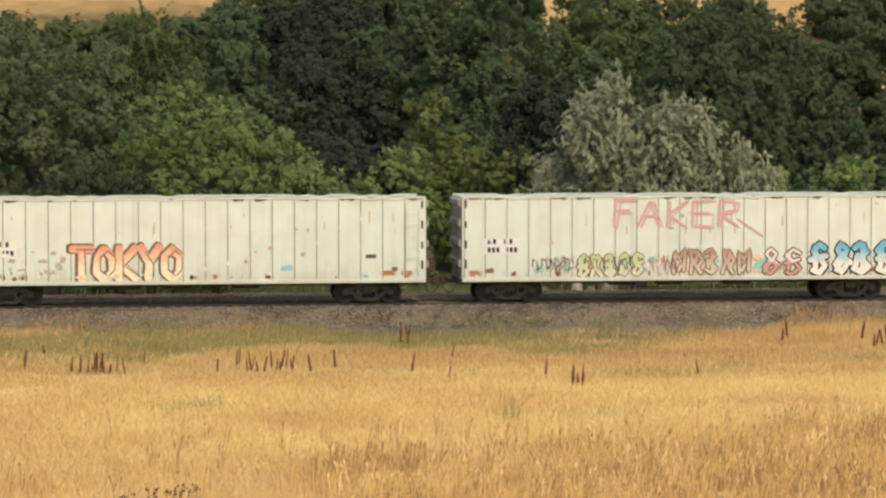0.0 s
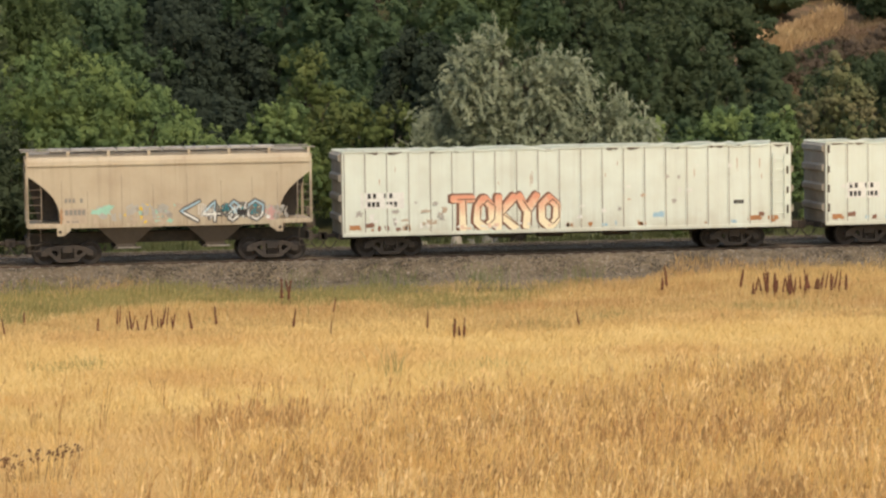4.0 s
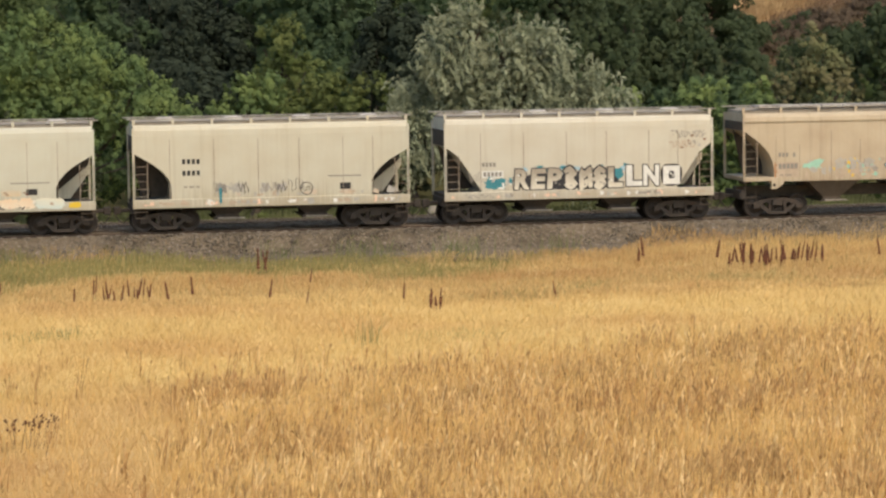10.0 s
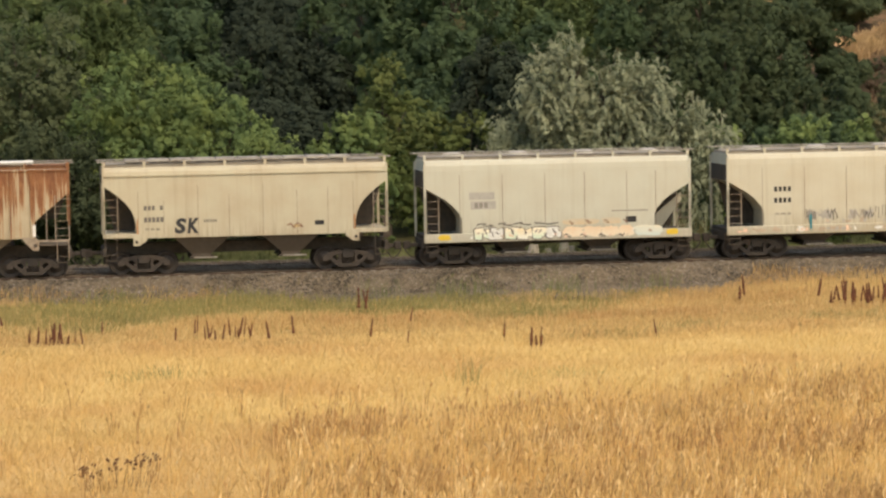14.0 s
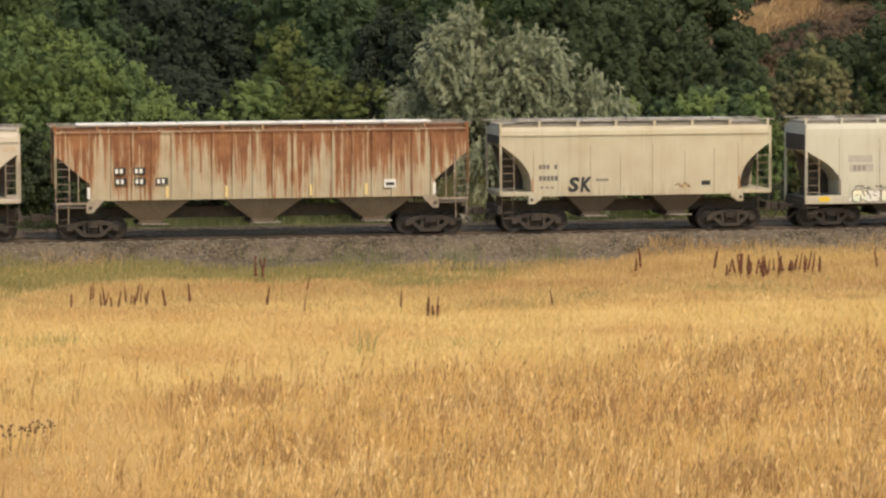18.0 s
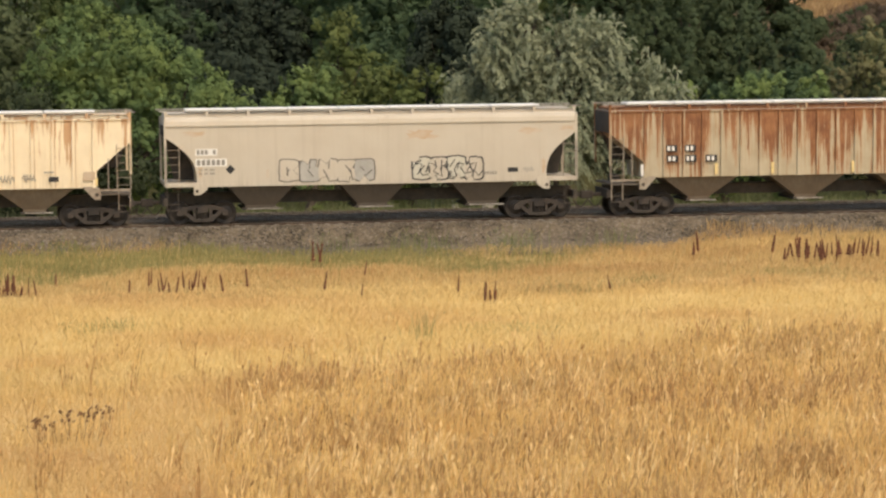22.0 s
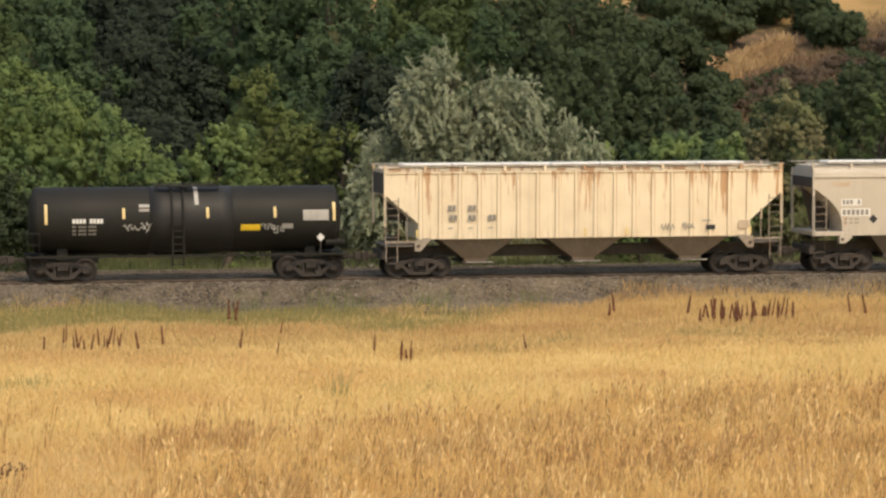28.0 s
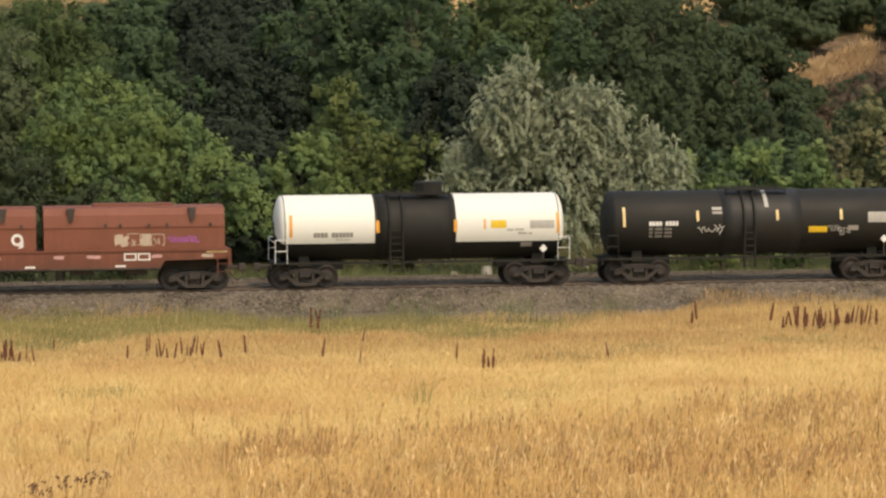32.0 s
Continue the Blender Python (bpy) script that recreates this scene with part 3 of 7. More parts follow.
def limb(bm, a, b, r0, r1, rng, steps=4):
    pts = [Vector(a).lerp(Vector(b), k / steps) for k in range(steps + 1)]
    for p in pts[1:-1]:
        p += Vector((rng.normal(), rng.normal(), rng.normal() * 0.4)) * (Vector(b) - Vector(a)).length * 0.035
    rings = []
    for k, p in enumerate(pts):
        r = r0 + (r1 - r0) * k / steps
        rings.append([p + Vector((math.cos(q * math.pi / 3), math.sin(q * math.pi / 3), 0)) * r for q in range(6)])
    loft(bm, rings)


def make_tree(name, label, az, dist, lobes, count, size, clump, leaf, category="tree", seed=1, group="", inner=0.25, trunks=1, corners=4, sprays=None, billow=1.0):
    """lobes: (degrees across from az, height of the lobe's centre above the rail, rx, ry, rz, depth offset).
    sprays: what spray_cloud takes, and the leaf that grows on the sprays."""
    rng = np.random.default_rng(seed)
    place = lambda a: (EYE[0] + dist * math.sin(radians(a)), EYE[1] + dist * math.cos(radians(a)))
    x0, y0 = place(az)
    z0 = float(ground_z(x0, y0))
    tree = tagged(new(name), label, category, group)
    tree.location = (x0, y0, z0)
    sh = []
    for da, h, rx, ry, rz, dy in lobes:
        x, y = place(az + da)
        sh.append((x - x0, y - y0 + dy, h - z0, rx, ry, rz))
    top = max(s[2] for s in sh)
    bm = bmesh.new()
    thick = 0.035 * (top + 1.5) + 0.03
    fork = Vector((rng.normal() * 0.2, rng.normal() * 0.2, top * 0.35))
    for k in range(trunks):
        limb(bm, (0.35 * k * (-1) ** k, 0.1 * k, -0.25), fork + Vector((0.2 * k, 0, 0)), thick, thick * 0.7, rng)
    for s in sh:
        limb(bm, fork, s[:3], thick * 0.6, thick * 0.22, rng)
        for q in range(5):
            d = Vector(rng.normal(size=3)).normalized()
            d.z = abs(d.z) * 0.8
            limb(bm, Vector(s[:3]).lerp(fork, 0.3), Vector(s[:3]) + Vector((d.x * s[3], d.y * s[4], d.z * s[5])) * 0.85, thick * 0.22, 0.012, rng, 3)
    part("trunk", bm, BARK, tree)
    if sprays:
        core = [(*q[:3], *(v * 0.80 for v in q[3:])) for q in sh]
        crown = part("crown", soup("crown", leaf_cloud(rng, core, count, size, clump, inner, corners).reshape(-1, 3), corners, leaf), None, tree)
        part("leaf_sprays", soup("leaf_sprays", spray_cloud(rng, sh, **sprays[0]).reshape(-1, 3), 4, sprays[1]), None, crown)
        return tree
    part("crown", soup("crown", leaf_cloud(rng, sh, count, size, clump, inner, corners, billow).reshape(-1, 3), corners, leaf), None, tree)
    return tree


LEAF_DULL = foliage("dull_grey_green_leaves", (0.073, 0.092, 0.048), (0.122, 0.149, 0.077), (0.139, 0.164, 0.080))
LEAF_BRIGHT = foliage("fresh_green_leaves", (0.090, 0.143, 0.062), (0.160, 0.228, 0.090), (0.285, 0.345, 0.108))
LEAF_DARK = foliage("deep_green_leaves", (0.051, 0.080, 0.045), (0.088, 0.134, 0.064), (0.108, 0.155, 0.066), 0.34)
LEAF_MID = foliage("mid_green_leaves", (0.063, 0.094, 0.040), (0.108, 0.151, 0.059), (0.140, 0.175, 0.063), 0.34)
LEAF_YELLOW = foliage("yellow_green_leaves", (0.088, 0.120, 0.041), (0.152, 0.193, 0.062), (0.196, 0.214, 0.076))
LEAF_TIPS = foliage("pale_olive_leaves_with_dry_tips", (0.128, 0.146, 0.066), (0.205, 0.221, 0.100), (0.29, 0.240, 0.134))
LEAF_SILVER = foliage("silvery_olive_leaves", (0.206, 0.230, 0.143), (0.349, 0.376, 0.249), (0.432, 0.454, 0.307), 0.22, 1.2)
# inner leaves darker than the sprays: shade between sprays in their colour
LEAF_SHADE = foliage("grey_olive_shade_leaves", (0.125, 0.144, 0.085), (0.200, 0.219, 0.131), (0.225, 0.237, 0.144), 0.30)
LEAF_SCRUB = foliage("dusky_scrub_leaves", (0.060, 0.086, 0.044), (0.087, 0.119, 0.058), (0.108, 0.130, 0.063), 0.34)
# near-black leaves stand in for deep shade in the wood's gaps
LEAF_GAP_SHADE = foliage("gap_shade_leaves", (0.030, 0.040, 0.031), (0.045, 0.058, 0.040), (0.050, 0.064, 0.042), 0.1, spec=0.0)
LEAF_BROWN = foliage("dry_brown_bush_leaves", (0.112, 0.083, 0.059), (0.156, 0.116, 0.082), (0.180, 0.132, 0.088), 0.25)
# darkened dull leaves hold the shade low before the bright tree
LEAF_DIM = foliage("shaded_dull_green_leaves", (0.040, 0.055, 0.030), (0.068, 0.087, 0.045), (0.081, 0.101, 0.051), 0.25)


def build_trees():
    T = make_tree
    # along the far side of the railway
    T("broadleaf_tree", "large dull grey-green broadleaf tree added out of view for its shadow", -0.4, 140, [(-0.9, 8.2, 3.0, 2.8, 3.3, 0), (0.5, 7.6, 2.6, 2.6, 3.2, 0), (-0.2, 5.0, 4.3, 3.2, 3.4, -0.5), (0.9, 3.6, 2.4, 2.2, 2.8, -1), (-1.6, 4.5, 2.6, 2.5, 3.4, 0)], 42000, 0.10, 0.55, LEAF_DULL, seed=11)
    # added beyond the left edge of view, only for its shadow
    T("broadleaf_tree", "grey-green broadleaf tree added out of view for its shadow", -4.6, 141, [(-0.6, 7.4, 3.0, 2.8, 3.3, 0), (0.9, 6.6, 2.8, 2.6, 3.6, 0), (0.2, 3.4, 4.0, 3.2, 3.0, 0)], 16000, 0.14, 0.45, LEAF_DULL, seed=12)
    T("broadleaf_tree", "bright green rounded broadleaf tree behind the tracks", 2.7, 137, [(-0.75, 6.1, 2.6, 2.4, 2.6, 0), (0.0, 5.7, 2.2, 2.3, 2.5, 0), (0.65, 5.2, 2.0, 2.0, 2.2, -0.3), (1.2, 4.4, 1.8, 2.0, 2.0, -0.5), (1.8, 3.4, 1.5, 1.7, 1.8, -0.6), (2.3, 2.5, 1.2, 1.5, 1.7, -0.6), (0.1, 3.0, 3.5, 2.4, 2.9, -0.6), (-0.95, 3.9, 2.6, 2.0, 2.7, -0.4)], 70000, 0.075, 0.40, LEAF_BRIGHT, seed=13, billow=0.62)
    T("broadleaf_tree", "low dull green tree, shade in its leaf colour, before a brighter one", 1.5, 134.5, [(-0.9, 3.7, 2.0, 1.6, 2.0, 0), (-0.3, 2.8, 2.0, 1.6, 1.9, 0), (0.5, 2.1, 1.8, 1.5, 1.7, 0), (1.2, 1.5, 1.4, 1.3, 1.4, 0), (0.0, 1.2, 3.0, 1.7, 1.8, 0)], 26000, 0.08, 0.50, LEAF_DIM, seed=29)
    T("shrub", "rounded fresh green shrub behind the tracks", 6.15, 139, [(-0.25, 4.0, 1.2, 1.2, 1.6, 0), (0.25, 3.6, 1.3, 1.2, 2.0, 0), (0.0, 1.5, 1.8, 1.4, 2.0, 0)], 15000, 0.09, 0.32, LEAF_BRIGHT, "shrub", seed=14)
    T("broadleaf_tree", "slender yellow-green tree among darker woods", 6.75, 150, [(0.0, 6.6, 1.2, 1.2, 1.6, 0), (0.2, 4.6, 1.7, 1.5, 2.0, 0), (-0.2, 3.0, 1.9, 1.5, 2.2, 0)], 15000, 0.10, 0.36, LEAF_YELLOW, seed=15)
    T("shrub", "olive-green shrub with yellowing tops", 8.1, 140, [(0.4, 4.3, 1.2, 1.2, 1.3, 0), (-0.35, 3.9, 1.4, 1.3, 1.8, 0), (0.0, 1.8, 2.4, 1.5, 2.1, 0)], 18000, 0.09, 0.32, LEAF_YELLOW, "shrub", seed=16)
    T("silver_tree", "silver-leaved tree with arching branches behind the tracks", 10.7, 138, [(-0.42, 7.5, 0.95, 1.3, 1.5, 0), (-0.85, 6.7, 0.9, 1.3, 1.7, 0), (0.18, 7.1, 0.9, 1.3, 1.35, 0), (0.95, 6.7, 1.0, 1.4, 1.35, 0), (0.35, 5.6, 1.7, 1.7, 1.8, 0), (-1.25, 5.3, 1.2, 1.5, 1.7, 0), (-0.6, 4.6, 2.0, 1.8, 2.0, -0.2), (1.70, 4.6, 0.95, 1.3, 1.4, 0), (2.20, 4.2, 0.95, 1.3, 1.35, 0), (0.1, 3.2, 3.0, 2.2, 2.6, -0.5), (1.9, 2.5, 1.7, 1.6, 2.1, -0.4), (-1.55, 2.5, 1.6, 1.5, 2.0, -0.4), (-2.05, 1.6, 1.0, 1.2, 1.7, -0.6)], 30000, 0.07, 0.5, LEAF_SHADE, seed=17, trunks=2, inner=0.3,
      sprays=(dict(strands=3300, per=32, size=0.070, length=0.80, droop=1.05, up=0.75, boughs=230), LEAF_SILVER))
    T("willow_tree", "tall green tree with long hanging branches on the slope", 1.35, 166, [(0.0, 10.6, 1.8, 1.5, 2.0, 0), (-0.35, 8.8, 1.7, 1.5, 2.4, 0), (0.4, 8.4, 1.6, 1.5, 2.6, 0), (0.0, 5.8, 2.2, 1.8, 3.0, 0)], 9000, 0.12, 0.55, LEAF_MID, seed=31,
      sprays=(dict(strands=700, per=34, size=0.10, length=1.6, droop=1.6, up=0.2, loose=0.10), LEAF_MID))
    T("shrub", "low bright green shrub behind the tracks", 14.0, 141, [(-0.5, 3.3, 1.6, 1.3, 1.6, 0), (0.45, 3.5, 1.5, 1.3, 1.6, 0), (0.0, 1.4, 2.6, 1.5, 1.9, 0)], 16000, 0.09, 0.32, LEAF_BRIGHT, "shrub", seed=18)
    T("shrub", "low bright green shrub behind the tracks", 15.5, 141.5, [(-0.4, 3.2, 1.4, 1.3, 1.7, 0), (0.4, 3.6, 1.4, 1.3, 1.7, 0), (0.0, 1.4, 2.3, 1.5, 1.9, 0)], 14000, 0.09, 0.32, LEAF_BRIGHT, "shrub", seed=19)
    T("broadleaf_tree", "small pale olive tree with brown dry tips", 16.75, 144, [(-0.1, 5.7, 1.4, 1.3, 1.6, 0), (0.4, 4.4, 1.4, 1.3, 1.9, 0), (-0.5, 3.8, 1.3, 1.3, 2.0, 0), (0.0, 2.0, 2.2, 1.6, 2.2, 0)], 19000, 0.085, 0.30, LEAF_TIPS, seed=20)
    T("broadleaf_tree", "dark green tree beside the railway", 18.7, 144, [(-0.3, 5.0, 1.6, 1.5, 1.9, 0), (0.5, 4.2, 1.8, 1.6, 2.4, 0), (0, 2.0, 2.6, 1.8, 2.4, 0)], 14000, 0.12, 0.38, LEAF_MID, seed=21)
    # the wooded slope: rows of trees one behind another, up to the skyline of the wood
    crest_a = [-5, -1.3, 0.2, 1.2, 1.9, 2.9, 3.8, 5.0, 8.6, 9.6, 10.4, 12.0, 13.0, 20]
    crest_e = [1.1, 1.15, 1.2, 1.2, 1.55, 1.05, 1.5, 1.9, 1.9, 1.30, 1.6, 1.5, 1.4, 1.4]
    woods = []
    pick = random.Random(77)
    for a in np.arange(-3.9, 13.2, 1.3):
        shade = LEAF_SCRUB if a > 11.3 else LEAF_MID if a < 1.5 or a > 8.3 else LEAF_DARK
        crest = float(np.interp(a, crest_a, crest_e))
        if not 3.9 < a < 5.3:
            woods.append((a + pick.uniform(-0.2, 0.2), (165 if 5.2 < a < 8.3 else 177) + pick.uniform(-3, 3), crest, 3.0, shade))
        if not 4.0 < a < 5.9:
            front = (a + 0.6 + pick.uniform(-0.2, 0.2), 163 + pick.uniform(-2, 3), min(crest - 0.45, 0.75) - pick.uniform(0, 0.45), 2.7, pick.choice((shade, LEAF_DARK if a < 11 else LEAF_SCRUB)))
            woods.append(front[:4] + (LEAF_GAP_SHADE,) if 3.8 < a < 4.0 else front)
        if 3.7 < a < 9.0 or a > 9.9:
            woods.append((a - 0.5, 194 + pick.uniform(-3, 3), crest + 0.25, 3.3, LEAF_DARK if a < 9 else LEAF_SCRUB))
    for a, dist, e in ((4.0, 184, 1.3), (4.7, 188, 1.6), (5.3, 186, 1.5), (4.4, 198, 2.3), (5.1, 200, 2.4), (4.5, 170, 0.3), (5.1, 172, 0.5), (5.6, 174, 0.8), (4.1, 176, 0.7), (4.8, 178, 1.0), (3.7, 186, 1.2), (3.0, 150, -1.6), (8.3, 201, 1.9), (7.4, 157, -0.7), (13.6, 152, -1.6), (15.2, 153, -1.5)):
        woods.append((a, dist, e, 2.3, LEAF_GAP_SHADE if 3.9 < a < 5.35 else LEAF_DARK))
    for a, dist, e, r in ((13.0, 167, 0.10, 2.6), (14.15, 164, 0.12, 2.5), (14.6, 160, -0.60, 1.9), (15.15, 158, -0.75, 1.6), (15.6, 157, -1.05, 1.5), (13.3, 186, 0.85, 2.6), (14.6, 190, 0.75, 2.5), (17.9, 166, -0.25, 2.0), (18.9, 168, -0.05, 2.6), (16.6, 160, -0.85, 1.8), (17.4, 183, -0.45, 1.9), (18.5, 186, 0.05, 2.2), (19.2, 190, 0.3, 2.4), (16.4, 172, -0.75, 1.4),
                          (15.3, 205, 0.95, 2.3), (16.3, 211, 1.05, 2.2), (17.25, 209.5, 0.95, 2.0), (17.55, 205.5, 0.70, 1.8), (15.3, 187, -0.2, 1.4), (14.4, 212, 1.7, 2.8), (15.1, 214, 1.9, 2.6), (15.9, 216, 1.95, 2.6), (14.7, 205, 1.2, 2.2), (16.6, 214, 1.6, 2.4), (15.7, 221, 1.8, 2.6), (17.0, 225, 1.9, 2.8), (18.2, 223, 1.9, 2.6), (19.4, 220, 1.8, 2.8), (20.4, 175, 0.4, 3.0)):
        woods.append((a, dist, e, r, LEAF_SCRUB if dist < 216 or pick.random() < 0.6 else LEAF_DARK))
    # trees filling the dark gaps, their shade held in the leaf colour
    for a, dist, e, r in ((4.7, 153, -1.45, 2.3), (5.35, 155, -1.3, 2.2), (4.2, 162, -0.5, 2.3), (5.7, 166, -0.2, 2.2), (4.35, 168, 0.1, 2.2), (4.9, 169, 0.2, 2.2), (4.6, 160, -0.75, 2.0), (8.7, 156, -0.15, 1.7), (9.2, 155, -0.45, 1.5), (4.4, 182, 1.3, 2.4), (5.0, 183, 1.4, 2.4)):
        woods.append((a, dist, e, r, LEAF_GAP_SHADE))
    for a, dist, e, r in ((-1.7, 154, -2.0, 2.4), (-0.6, 153, -2.1, 2.2), (0.35, 154, -1.9, 2.3), (1.15, 152, -2.0, 2.2), (1.9, 153, -2.1, 2.0), (-2.8, 154, -1.9, 2.4)):
        woods.append((a, dist, e, r, LEAF_MID))
    kinds = {LEAF_GAP_SHADE: "tree deep in the wood, gap shade in its leaf colour", LEAF_DARK: "deep green woodland tree on the slope", LEAF_MID: "mid-green woodland tree on the slope", LEAF_SCRUB: "dusky green scrub tree on the hillside"}
    for k, (a, dist, e, r, leaf) in enumerate(woods):
        rng = random.Random(100 + k)
        x, y = dist * math.sin(radians(a)), EYE[1] + dist * math.cos(radians(a))
        foot = float(ground_z(x, y))
        top = EYE[2] + dist * math.tan(radians(e))
        tall = max(0.9 if r < 1.3 else 2.4, top - foot)
        w = math.degrees(r / dist)
        lobes = [(0.0, foot + 0.62 * tall, r * 0.72, r * 0.75, tall * 0.37, 0)]
        for q in range(4):
            rz = tall * rng.uniform(0.16, 0.24)
            lobes.append((rng.uniform(-0.8, 0.8) * w, foot + rng.uniform(0.35, 0.85) * tall, r * rng.uniform(0.40, 0.58), r * 0.55, rz, -r * rng.uniform(0.2, 0.7)))
        lobes.append((0.0, foot + tall * 0.30, r * 0.80, r * 0.7, tall * 0.28, 0.3))
        fine = leaf is LEAF_SCRUB
        T("woodland_tree", kinds[leaf], a, dist, lobes, 27000 if fine else 20000, 0.092 if fine else 0.118, 0.36 if fine else 0.58, leaf, group="woods on the hillside", seed=200 + k, inner=0.28, corners=3, billow=0.7 if fine else 0.9)
    # low dry bushes over the open strip of the hillside
    for k in range(34):
        u = pick.random()
        a, dist = 15.75 + 3.6 * u + pick.uniform(-0.15, 0.15), 190.5 + 19 * u + pick.uniform(-5.0, 0.8)
        x, y = dist * math.sin(radians(a)), EYE[1] + dist * math.cos(radians(a))
        foot, r = float(ground_z(x, y)), pick.uniform(0.6, 1.3)
        T("dry_bush", "low dry brown bush on the open hillside" if k % 4 else "low dusky olive bush on the open hillside", a, dist, [(0.0, foot + 0.45 * r, r, r * 0.9, 0.75 * r, 0), (math.degrees(0.7 * r / dist) * pick.choice((-1, 1)), foot + 0.3 * r, 0.7 * r, 0.7 * r, 0.55 * r, -0.2)], 4200, 0.06, 0.34, LEAF_BROWN if k % 4 else LEAF_SCRUB, "bush", seed=700 + k, group="bushes on the hillside")


build_trees()


def build_boulders():
    """Pale weathered boulders and stumps at the foot of the silver tree."""
    rng = random.Random(17)
    for x, y, r, tall in ((22.6, 11.5, 0.30, 0.9), (23.3, 11.9, 0.26, 0.7), (24.0, 11.4, 0.32, 1.0), (24.5, 12.2, 0.22, 0.8), (21.2, 12.3, 0.25, 0.6)):
        bm = bmesh.new()
        rings = []
        for k in range(6):
            f = k / 5
            w = r * (1.0 - 0.45 * f ** 2) * rng.uniform(0.85, 1.1)
            rings.append([(w * math.cos(q * 0.785) * rng.uniform(0.8, 1.15), w * math.sin(q * 0.785), -0.1 + tall * f) for q in range(8)])
        loft(bm, rings)
        ob = new("boulder", as_mesh(bm, PALE_ROCK))
        ob.location = (x, y, float(ground_z(x, y)))
        tagged(ob, "pale weathered boulder beyond the tracks", "rock", "boulders beyond the tracks")


PALE_ROCK = plain("pale_weathered_rock", (0.46, 0.43, 0.37), 0.9, other=(0.26, 0.23, 0.19), scale=4.0)
build_boulders()

# ---- grass and weeds ----
def blades(rng, x, y, tall, wide, head=0.0, lean=0.22, simple=False):
    """Bent tapering blades standing on the land; head: share of them with a seed head."""
    n = len(x)
    z = bed_z(x, y) - 0.03
    h = tall * rng.uniform(0.55, 1.2, n)
    a = rng.uniform(0, 2 * np.pi, n)
    bend = h * rng.uniform(0.1, 1.0, n) * lean * 2
    bx, by = np.cos(a) * bend + 0.06 * h, np.sin(a) * bend
    f = rng.uniform(-0.9, 0.9, n)
    wx, wy = np.cos(f) * wide, np.sin(f) * wide
    P = lambda s, k: np.stack([x + bx * s * s + wx * k, y + by * s * s + wy * k, z + h * s], 1)
    if simple:
        quads = [np.stack([P(0, -0.5), P(0, 0.5), P(1.0, 0.22), P(1.0, -0.22)], 1)]
    else:
        quads = [np.stack([P(0, -0.5), P(0, 0.5), P(0.6, 0.4), P(0.6, -0.4)], 1), np.stack([P(0.6, -0.4), P(0.6, 0.4), P(1.0, 0.12), P(1.0, -0.12)], 1)]
    if head:
        k = rng.random(n) < head
        m = int(k.sum())
        s = np.stack([x + bx, y + by, z + h], 1)[k]
        up = np.stack([bx * 0.9, by * 0.9, h * 0.6], 1)[k]
        up /= np.linalg.norm(up, axis=1)[:, None]
        ln = rng.uniform(0.06, 0.16, m)[:, None] * (1 + 20 * max(0.0, wide - 0.016))
        sd = np.stack([wx, wy, 0 * wx], 1)[k]
        sd = sd / np.linalg.norm(sd, axis=1)[:, None] * rng.uniform(0.55, 1.35, m)[:, None] * max(0.016, wide * 0.85)
        quads.append(np.stack([s - up * ln * 0.7, s - up * ln * 0.1 + sd, s + up * ln * 0.7, s - up * ln * 0.1 - sd], 1))
    return np.concatenate(quads).reshape(-1, 3)


def tufts(rng, x, y, each, spread):
    """Blades gathered round tuft centres."""
    n = len(x)
    tx = np.repeat(x, each) + rng.normal(0, spread, n * each)
    ty = np.repeat(y, each) + rng.normal(0, spread, n * each)
    return tx, ty, np.repeat(rng.uniform(0.65, 1.35, n), each)


def wedge(rng, n, y0, y1, spare=2.5):
    """Random places in the wedge of field that opens away from the viewing bank."""
    y = rng.uniform(y0, y1, int(n * 1.0))
    d = y - EYE[1]
    x = rng.uniform(0, 1, len(y)) * (d * (math.tan(radians(18.9)) + math.tan(radians(1.9))) + 2 * spare) - d * math.tan(radians(1.9)) - spare
    return x, y


def patches(x, y, s, seed):
    q = np.sin(x * s + seed) * np.sin(y * s * 1.3 + seed * 2.1) + 0.6 * np.sin(x * s * 2.7 - y * s * 1.9 + seed * 0.7) + 0.4 * np.sin(x * s * 5.1 + y * s * 4.3)
    return q


GRASS_NEAR = grass_material("ripe_brown_grass", (0.614, 0.404, 0.156), (0.869, 0.649, 0.293), (0.790, 0.551, 0.228), (0.712, 0.463, 0.183), (0.889, 0.668, 0.301))
GRASS_MAT = grass_material("matted_dry_grass", (0.637, 0.444, 0.198), (0.728, 0.534, 0.250), (0.728, 0.526, 0.241), (0.546, 0.340, 0.159), (0.764, 0.570, 0.275))
GRASS_MID = grass_material("pale_straw_grass", (0.693, 0.502, 0.212), (0.805, 0.624, 0.292), (0.805, 0.615, 0.283), (0.655, 0.429, 0.194), (0.842, 0.671, 0.336))
GRASS_FAR = grass_material("golden_verge_grass", (0.505, 0.349, 0.153), (0.667, 0.481, 0.224), (0.613, 0.435, 0.198), (0.505, 0.320, 0.144), (0.667, 0.501, 0.234))
GRASS_GREEN = grass_material("greenish_verge_grass", (0.225, 0.212, 0.085), (0.37, 0.325, 0.135), (0.41, 0.335, 0.15), (0.23, 0.22, 0.085), (0.46, 0.36, 0.165))
GRASS_BACK = grass_material("green_lineside_grass", (0.12, 0.15, 0.06), (0.25, 0.27, 0.12), (0.28, 0.28, 0.14), (0.16, 0.18, 0.07), (0.34, 0.31, 0.16))
